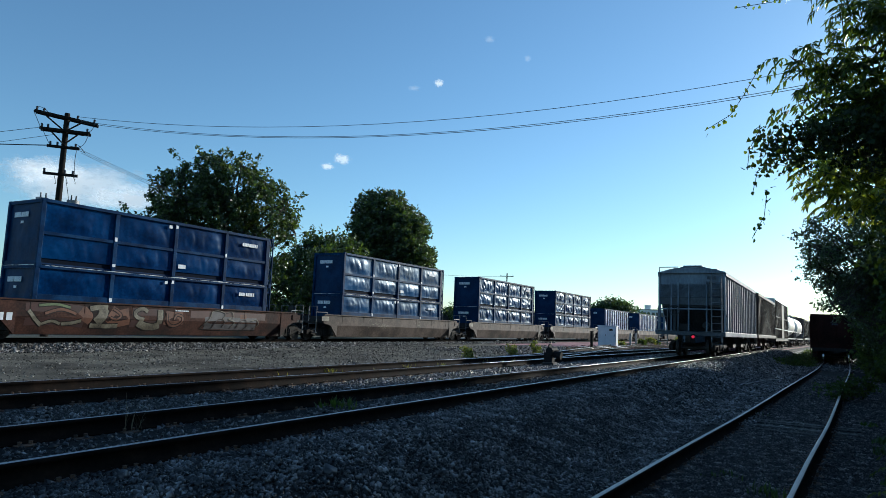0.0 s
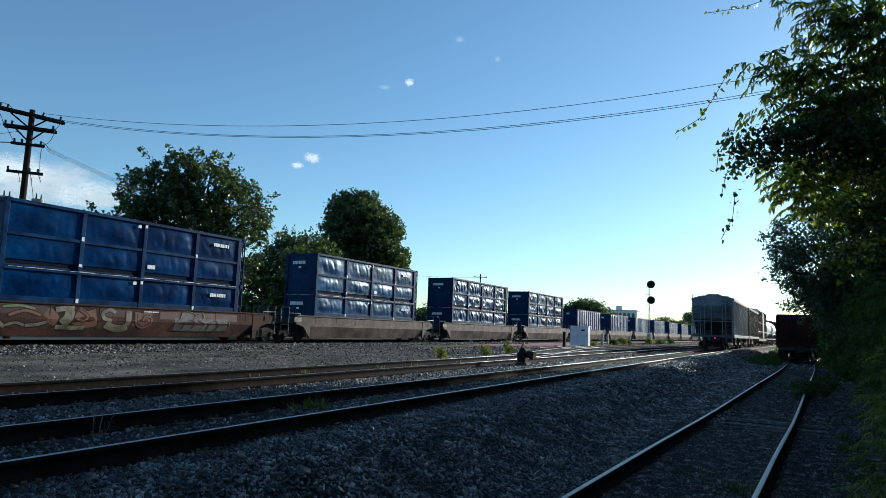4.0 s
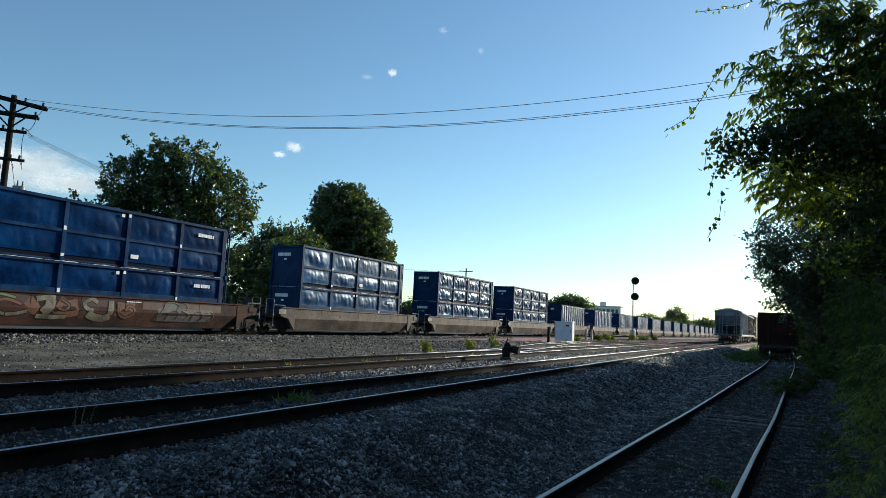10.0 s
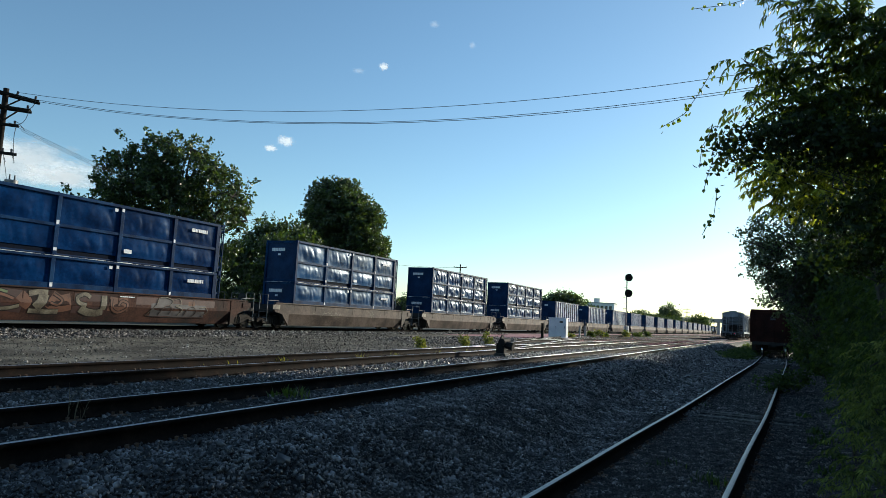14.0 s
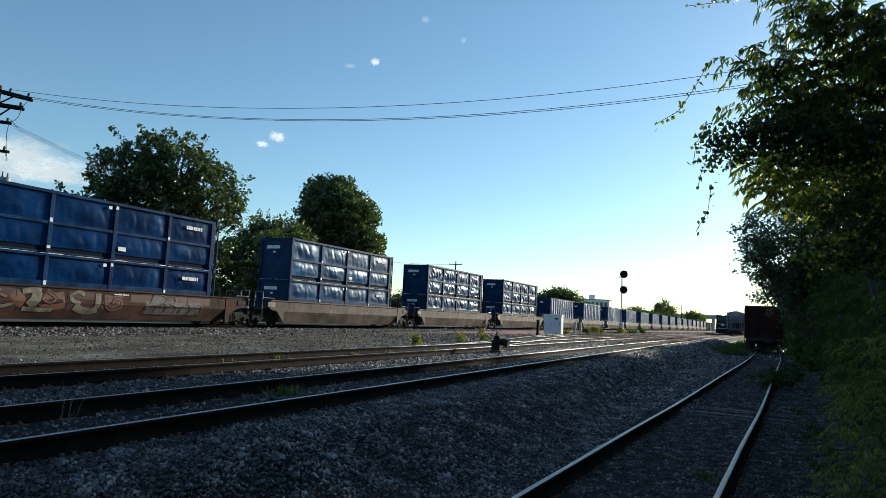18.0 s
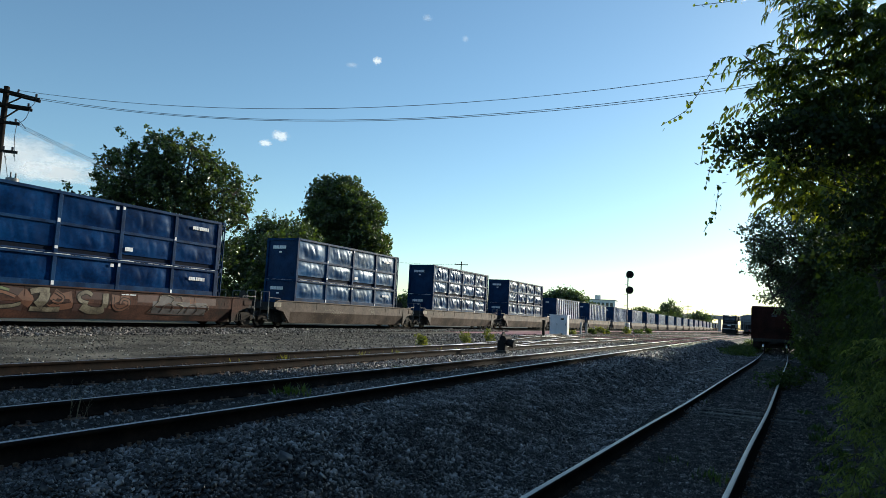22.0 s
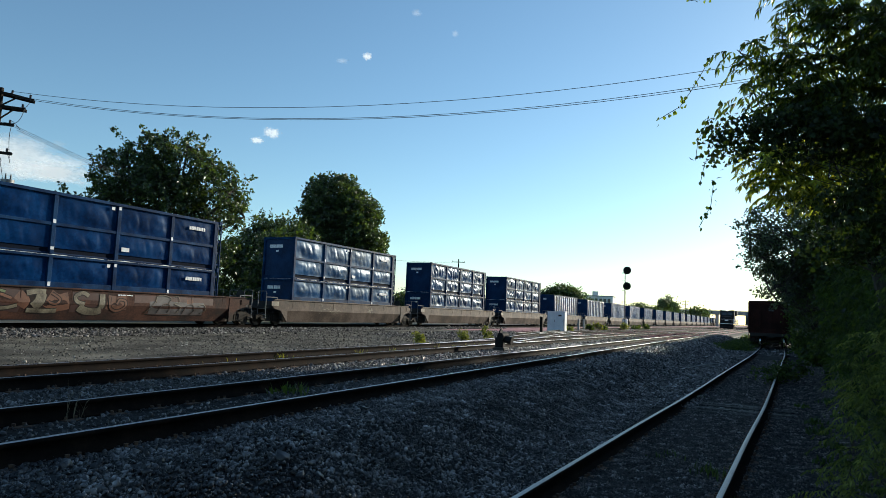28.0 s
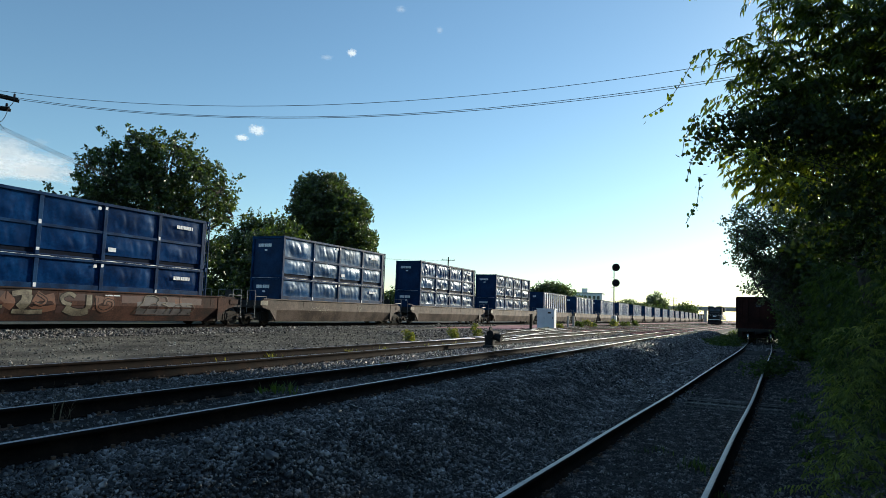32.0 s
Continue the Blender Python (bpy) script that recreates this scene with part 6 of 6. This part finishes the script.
tree((17.2, 23.6, 0.1), 2.6, 0.2, [(11.83, 23.30, 5.15, 0.80, 0.76), (11.72, 23.46, 3.93, 0.58, 0.80), (12.93, 23.87, 4.14, 1.20, 1.24), (12.60, 24.04, 2.99, 0.68, 0.49), (13.65, 23.48, 5.17, 0.99, 1.65), (11.0, 23.1, 4.75, 0.5, 0.45), (11.75, 23.2, 2.8, 0.5, 0.35), (12.4, 23.3, 2.55, 0.5, 0.35), (13.0, 23.2, 2.1, 0.4, 0.4), (13.3, 23.2, 1.5, 0.35, 0.5),
     (13.97, 24.45, 3.18, 1.24, 0.96), (14.91, 23.91, 3.62, 1.44, 1.72), (15.70, 24.50, 5.60, 1.64, 1.70)], 1600, 34, 0.1, 0.15, LEAF_DENSE, "dense tree with glossy grey-green leaves leaning over the spur track", 43, spray=0.35)


def bank(seed0):
    """Shrubs shoulder to shoulder along the right of the spur, and trees added for their shade."""
    rng = random.Random(seed0)
    k = 0
    for s in [-4.2, -2.6, -1.0, 0.6, 2.4, 4.4, 6.6, 9.0, 11.6, 14.4, 17.4, 20.6, 24.0, 27.6, 31.4, 35.4, 40.0, 45.0]:
        k += 1
        nn = 3.4 - 0.7 * float(smooth01(s, 10, 28)) + rng.uniform(-0.1, 0.25)
        h = 1.5 + min(3.6, 0.2 * (s + 5)) + rng.uniform(-0.2, 0.3)
        bl = []
        for j in range(11):
            p, _ = on(LINE_S, s + rng.uniform(-1.2, 1.2) * (1 + 0.02 * (s + 5)), nn + rng.uniform(-0.45, 1.9))
            z = (j + 0.6) / 11.5 * h
            a = rng.uniform(0.5, 0.85) * (0.75 + 0.02 * (s + 5))
            bl.append((p.x, p.y, max(z, 0.35), a, a * 0.8))
        p, _ = on(LINE_S, s, nn + 0.5)
        d = math.hypot(p.x, p.y)
        size = 0.10 + 0.0022 * max(0, d - 6)
        tree((p.x, p.y, float(ground_z(p.x, p.y)) - 0.05), 0.35, 0.05, bl, 430, 26, size, 0.2, LEAF_BUSH, "dense dark green shrub beside the spur track", 60 + k, "shrub", "green bank along the spur")
    # added trees, mostly out of view; their heights set where the shadow ends
    for s, nn, h in [(-4.0, 5.4, 4.2), (0.0, 5.8, 4.2), (4.5, 6.2, 4.2), (9.5, 7.0, 4.8), (14.0, 7.6, 5.6), (19.0, 8.2, 5.6), (24.0, 9.0, 6.5), (28.5, 9.6, 7.2), (33.0, 9.8, 9.0), (38.0, 10.0, 12.5), (43.0, 10.0, 16.5), (48.5, 10.2, 16.5), (53.0, 8.6, 12.5), (58.0, 7.6, 10.8), (63.0, 7.0, 9.5)]:
        k += 1
        bl = []
        for j in range(12):
            p, _ = on(LINE_S, s + rng.uniform(-2.6, 2.6), nn + rng.uniform(-1.2, 2.6))
            bl.append((p.x, p.y, h * (0.12 + 0.07 * j), min(2.2, h * 0.17), h * 0.12))
        p, _ = on(LINE_S, s, nn)
        tree((p.x, p.y, 0.0), h * 0.25, 0.16, bl, 700, 24, 0.18 + 0.004 * max(0, s), 0.3, LEAF_BUSH, "tall leafy tree added on the bank to shade the tracks", 60 + k, "tree", "green bank along the spur")


bank(5)
frond_tree((4.6, 5.9, 0.1), (4.5, 5.9, 0.4), 0.03, [(4.3, 6.6, 0.95, 0.24, 0.4), (4.5, 6.6, 1.3, 0.28, 0.36), (3.6, 5.6, 0.55, 0.28, 0.36), (3.35, 5.0, 0.45, 0.2, 0.28), (4.1, 6.0, 0.9, 0.34, 0.5), (5.0, 6.4, 1.7, 0.5, 1.0), (3.4, 5.5, 0.3, 0.2, 0.2)], 820, 0.19, LEAF_PALE,
           "leafy sapling thicket with compound leaves beside the spur", 44, "shrub", 0.055)
frond_tree((5.9, 9.3, 0.1), (5.8, 9.3, 0.4), 0.03, [(6.0, 9.4, 1.1, 0.3, 0.4), (5.9, 8.6, 1.5, 0.3, 0.45), (5.5, 8.2, 0.6, 0.3, 0.4), (6.3, 9.0, 1.9, 0.4, 0.5)], 300, 0.25, LEAF_BUSH,
           "leafy sapling thicket with compound leaves beside the spur", 48, "shrub", 0.07)
frond_tree((7.0, 10.2, 0.1), (6.9, 10.1, 0.5), 0.04, [(6.75, 9.0, 1.4, 0.5, 1.0), (7.5, 10.8, 0.6, 0.5, 0.6), (7.9, 11.4, 1.8, 0.7, 1.1), (6.4, 8.1, 0.5, 0.45, 0.45)], 480, 0.38, LEAF_BUSH,
           "leafy sapling thicket with compound leaves beside the spur", 45, "shrub", 0.12)
frond_tree((10.2, 15.2, 0.1), (10.1, 15.2, 0.8), 0.05, [(10.1, 15.4, 1.0, 0.7, 0.8), (10.6, 16.6, 2.4, 0.8, 1.1), (9.8, 13.7, 2.0, 0.8, 1.1), (9.2, 13.1, 0.6, 0.5, 0.5)], 520, 0.42, LEAF_BUSH,
           "leafy sapling thicket with compound leaves beside the spur", 46, "shrub", 0.14)


def vine(pts, seed, label):
    rng = np.random.default_rng(seed)
    v = thing("hanging_vine", pose(*pts[0]), label, "vine", "hanging vines")
    P = [Vector(p) - Vector(pts[0]) for p in pts]
    part("stem", M().path(P, 0.0035, 5), BARK, v)
    for a, b in zip(P, P[1:]):
        n = max(4, int((b - a).length / 0.032))
        for i in range(n):
            c = a.lerp(b, i / n) + Vector(rng.normal(0, 0.022, 3))
            s = rng.uniform(0.03, 0.055)
            shape = [(0, 0), (-0.42, 0.12), (-0.5, 0.45), (0, 1.0), (0.5, 0.45), (0.42, 0.12)]
            t = rng.uniform(0, 6.28)
            R = Euler((rng.uniform(-0.7, 0.7) + math.pi, rng.uniform(-0.6, 0.6), t)).to_matrix() @ Matrix.Rotation(math.pi / 2, 3, "X")
            vs = [c + R @ Vector((x * s, y * s, 0.12 * s * abs(x))) for x, y in shape]
            part("leaf", M().add(vs, [(0, 1, 2, 3), (0, 3, 4, 5)]), LEAF_NEAR, v)


vine([(2.86, 6.93, 4.38), (2.73, 6.99, 4.12), (2.60, 7.04, 3.91), (2.36, 7.12, 3.76)], 51, "thin hanging vine with small heart-shaped leaves")
vine([(2.92, 6.91, 3.08), (2.89, 6.92, 2.80), (2.78, 6.96, 2.57)], 52, "thin hanging vine with small heart-shaped leaves")
vine([(2.85, 6.94, 3.70), (2.77, 6.97, 3.52), (2.75, 6.98, 3.30)], 53, "thin hanging vine with small heart-shaped leaves")
vine([(3.19, 6.79, 5.15), (2.99, 6.88, 5.11), (2.67, 7.01, 5.11)], 54, "thin vine tip with pale leaves")
vine([(3.0, 6.9, 3.4), (2.84, 6.95, 3.28), (2.80, 6.98, 3.05)], 55, "thin hanging vine with small heart-shaped leaves")


def weed(x, y, h, r, n, seed, material, label, name="grass_tuft", thin=1.0):
    """A tuft of narrow blades."""
    rng = np.random.default_rng(seed)
    z = float(ground_z(x, y)) - 0.02
    vs, fs = [], []
    for i in range(n):
        a = rng.uniform(0, 6.28)
        d = np.array([math.cos(a), math.sin(a)])
        b = rng.normal(0, r * 0.35, 2)
        hh, lean, w = h * rng.uniform(0.45, 1.1), rng.uniform(0.1, 0.6), rng.uniform(0.012, 0.026) * thin
        k = len(vs)
        q = np.array([-d[1], d[0]]) * w
        m1, m2 = b + d * lean * hh * 0.3, b + d * lean * hh
        vs += [(*(b - q * 0.5), 0), (*(b + q * 0.5), 0), (*(m1 + q), hh * 0.55), (*(m1 - q), hh * 0.55), (*m2, hh)]
        fs += [(k, k + 1, k + 2, k + 3), (k + 3, k + 2, k + 4)]
    ob = solid(name, M().add(vs, fs), material, label, "weed", kind="stuff", at=pose(x, y, z))
    return ob


for i, (x, y, h, r) in enumerate([(-0.61, 26.8, 0.5, 0.2), (1.33, 30.7, 0.55, 0.26), (2.68, 34.4, 0.72, 0.24), (16.4, 70.4, 0.6, 0.28), (18.6, 75.5, 0.8, 0.4), (19.5, 77.0, 0.45, 0.3), (24.4, 85.4, 0.9, 0.5), (28.0, 92.0, 0.5, 0.7), (12.9, 64.0, 0.3, 0.35), (31.5, 99.0, 0.8, 0.4)]):
    z = float(ground_z(x, y))
    tree((x, y, z - 0.02), h * 0.3, 0.012, [(x, y, z + h * 0.55, r, h * 0.42), (x + r * 0.4, y, z + h * 0.3, r * 0.8, h * 0.28), (x - r * 0.5, y, z + h * 0.75, r * 0.5, h * 0.3)],
         40, 9, 0.10 if y < 40 else 0.2, 0.05 if y < 40 else 0.14, GRASS if i % 2 == 0 or y < 40 else LEAF_BUSH, "sunlit yellow-green leafy trackside weed" if i % 2 == 0 or y < 40 else "dark green leafy trackside weed", 300 + i, "weed")
rng0 = random.Random(4)
for i in range(16):
    p, _ = on(LINE_A, 13 + i * 1.1 + rng0.uniform(-0.4, 0.4), -4.9 + rng0.uniform(-0.15, 0.15))
    weed(p.x, p.y, rng0.uniform(0.1, 0.2), 0.4, 60, 330 + i, GRASS, "low grass tuft against the rail", thin=0.45)
for i, (x, y, h) in enumerate([(-3.62, 6.8, 0.42), (-3.58, 6.95, 0.3), (-0.6, 14.4, 0.3)]):
    weed(x, y, h, 0.1, 5, 350 + i, STRAW, "thin dry weed stalks between the rails", "dry_weed", 0.16)
for i, (x, y, h, r, n) in enumerate([(1.55, 7.45, 0.14, 0.14, 22), (3.2, 7.7, 0.2, 0.35, 50), (3.0, 8.6, 0.12, 0.3, 30), (2.9, 6.4, 0.14, 0.3, 30), (6.2, 15.4, 0.15, 0.3, 30)]):
    weed(x, y, h * 0.8, r, n, 360 + i, LEAF_BUSH if x > 1 else GRASS, "small green weed in the gravel", thin=0.45)
for i in range(11):
    p, _ = on(LINE_S, -2.5 + i * 1.3, 1.65 + rng0.uniform(-0.2, 0.5))
    weed(p.x, p.y, rng0.uniform(0.1, 0.22), 0.25, 30, 380 + i, LEAF_BUSH, "rough grass at the foot of the bank")
tree((10.3, 19.9, -0.1), 0.2, 0.03, [(10.1, 19.9, 0.12, 0.5, 0.2), (10.9, 20.3, 0.25, 0.5, 0.3)], 70, 16, 0.09, 0.09, LEAF_BUSH, "low leafy bush spilling over the spur rail", 399, "shrub", "green bank along the spur")
# grassy hump between the tracks beyond the foreground
for i in range(14):
    p, _ = on(LINE_A, 52 + i * 2.2, 3.2 + rng0.uniform(-0.6, 0.9))
    weed(p.x, p.y, rng0.uniform(0.14, 0.32), 0.7, 60, 420 + i, GRASS if i % 3 == 0 else LEAF_BUSH, "rough trackside grass between two tracks")

for i, (s, n, h, r) in enumerate([(50, 4.2, 0.45, 0.8), (54, 3.4, 0.5, 0.9), (58, 4.6, 0.7, 1.1), (63, 3.6, 0.6, 1.0), (69, 4.8, 0.8, 1.3), (76, 4.0, 0.7, 1.3), (84, 4.6, 0.9, 1.5), (94, 4.2, 0.9, 1.6)]):
    p, _ = on(LINE_A, s, n)
    z = float(ground_z(p.x, p.y))
    tree((p.x, p.y, z - 0.05), h * 0.2, 0.018, [(p.x, p.y, z + h * 0.35, r, h * 0.4), (p.x + r * 0.7, p.y + r, z + h * 0.25, r * 0.8, h * 0.3), (p.x - r * 0.6, p.y + r * 0.4, z + h * 0.25, r * 0.6, h * 0.3)],
         70, 14, 0.11, 0.14, LEAF_BUSH, "low tangled green shrub between two tracks", 460 + i, "shrub", "low shrubs between the tracks")

# fallen twigs and a broken tie end on the gravel
solid("fallen_branch", M().path([(1.02, 10.0, 0.0), (1.17, 9.78, 0.02), (1.33, 9.52, 0.0)], 0.014, 6), TIE_GREY, "dry grey branch lying on the ballast", "branch", at=pose(0, 0, float(ground_z(1.15, 10.1)) + 0.03))
for i, (s, n, l, a) in enumerate([(1.2, 1.8, 1.1, 12), (3.2, 1.95, 0.9, -20), (0.2, 2.2, 0.7, 60)]):
    p, t = on(LINE_S, s, n)
    solid("dead_branch", M().path([(0, 0, 0.02), (l * 0.5, 0.04, 0.05), (l, -0.03, 0.02)], 0.014, 5), STRAW, "dead branch lying beside the spur", "branch", at=pose(p.x, p.y, float(ground_z(p.x, p.y)) + 0.02, 0, 0, a))

solid("dead_branch", M().path([(9.25, 24.30, float(ground_z(9.25, 24.30)) + 0.05), (10.88, 26.68, float(ground_z(10.88, 26.68)) + 0.07), (12.49, 28.67, float(ground_z(12.49, 28.67)) + 0.05)], 0.022, 6), BLEACHED, "long pale bare branch lying on the ballast", "branch")
for i, (x, y) in enumerate([(-0.56, 14.10), (-2.02, 9.65)]):
    weed(x, y, 0.16, 0.5, 60, 440 + i, LEAF_BUSH, "low green weed between the rails")

# ---------------------------------------------------------------- clouds, far off and drifting


def cloud_material(name, dense, tint, light=0.7):
    m = bpy.data.materials.new(name)
    m.use_nodes = True
    nt = m.node_tree
    n, ln = nt.nodes, nt.links
    b = n["Principled BSDF"]
    b.inputs["Base Color"].default_value = (0.9, 0.9, 0.9, 1)
    b.inputs["Roughness"].default_value = 1
    # the sheet glows on its own in place of sunlight on the vapour
    b.inputs["Emission Color"].default_value = (*tint, 1)
    b.inputs["Emission Strength"].default_value = light
    tc = n.new("ShaderNodeTexCoord")
    no = n.new("ShaderNodeTexNoise")
    no.inputs["Scale"].default_value, no.inputs["Detail"].default_value, no.inputs["Roughness"].default_value = 2.6, 8, 0.62
    oi = n.new("ShaderNodeObjectInfo")
    add = n.new("ShaderNodeVectorMath")
    sc = n.new("ShaderNodeVectorMath")
    sc.operation = "SCALE"
    sc.inputs[0].default_value = (31, 17, 5)
    ln.new(oi.outputs["Random"], sc.inputs["Scale"])
    ln.new(tc.outputs["Object"], add.inputs[0])
    ln.new(sc.outputs[0], add.inputs[1])
    ln.new(add.outputs[0], no.inputs["Vector"])
    ln2 = n.new("ShaderNodeVectorMath")
    ln2.operation = "LENGTH"
    ln.new(tc.outputs["Object"], ln2.inputs[0])
    fall = n.new("ShaderNodeMapRange")
    fall.inputs["From Min"].default_value, fall.inputs["From Max"].default_value = 0.15, 1.0
    fall.inputs["To Min"].default_value, fall.inputs["To Max"].default_value = 0.35, -0.45
    ln.new(ln2.outputs["Value"], fall.inputs[0])
    sm = n.new("ShaderNodeMath")
    ln.new(fall.outputs[0], sm.inputs[0])
    ln.new(no.outputs[0], sm.inputs[1])
    al = n.new("ShaderNodeMapRange")
    al.inputs["From Min"].default_value, al.inputs["From Max"].default_value = 0.36, 0.8
    al.inputs["To Max"].default_value = dense
    ln.new(sm.outputs[0], al.inputs[0])
    ln.new(al.outputs[0], b.inputs["Alpha"])
    return m


CLOUD = cloud_material("soft_white_cloud", 0.85, (1.0, 0.97, 0.95), 0.42)
PUFF = cloud_material("thin_white_puff", 0.75, (1.0, 0.97, 0.95))
WISP = cloud_material("thin_white_vapour", 0.2, (1.0, 0.97, 0.95))
CLOUDS = []


def cloud(x, y, z, w, h, label):
    """A far sheet of vapour, upright, facing the yard."""
    m = M()
    k = 10
    vs = [(-1 + 2 * i / k, 0.15 * math.cos(3 * i), -1 + 2 * j / k) for i in range(k + 1) for j in range(k + 1)]
    m.add(vs, [(i * (k + 1) + j, (i + 1) * (k + 1) + j, (i + 1) * (k + 1) + j + 1, i * (k + 1) + j + 1) for i in range(k) for j in range(k)])
    me = m.mesh("cloud", CLOUD if w > 100 else PUFF if z < 700 or 950 < z < 1000 else WISP)
    ob = tagged(new("cloud", me), label, "cloud", "drifting clouds", "structure")
    ob.scale = (w, 1.0, h)
    ob.visible_shadow = False
    CLOUDS.append((ob, x, y, z))
    return ob


cloud(-600, 2425, 630, 50, 34, "small white puffy cloud")
cloud(-650, 2411, 596, 40, 20, "small thin white cloud")
cloud(-255, 2487, 962, 30, 26, "small white cloud puff")
cloud(-350, 2475, 935, 36, 18, "faint small cloud")
cloud(-1400, 2108, 430, 420, 130, "broad self-lit white cloud bank low in the sky")
cloud(-1490, 2080, 470, 230, 85, "heaped white cloud with a grey base")
cloud(-1250, 2170, 400, 210, 60, "low white cloud bank")
cloud(87, 2498, 1072, 20, 22, "faint small cloud")
cloud(-66, 2499, 1150, 30, 24, "faint small cloud")


# ---------------------------------------------------------------- what moves


def motions():
    """The train draws away along line A; its last wheels roll; the clouds drift."""
    s0, v = 36.9, 5.72
    for car, ds, L in TRAIN_CARS:
        walk(car, [(t, along(LINE_A, s0 + ds + v * t, -0.08, Z_A, L)) for t in range(0, 33)])
    step = 0.08
    count = int(32 / step)
    for w in TRAIN_WHEELS:
        base = w.location.copy()
        walk(w, [(i * step, Matrix.Translation(base) @ Matrix.Rotation(v * i * step / 0.42, 4, "Y")) for i in range(count + 1)])
    for ob, x, y, z in CLOUDS:
        far = math.atan2(x, y)
        d = 46.0 * math.sqrt(z / 630)
        turn = Matrix.Rotation(-far, 4, "Z") @ Matrix.Diagonal((1, 1, 1, 1))
        rows = []
        for t in (0, 8, 16, 24, 32):
            off = d * (13 - t) / 32 * 2.0
            rows.append((t, Matrix.Translation((x + off, y, z - 0.38 * off)) @ turn))
        walk(ob, rows)


motions()
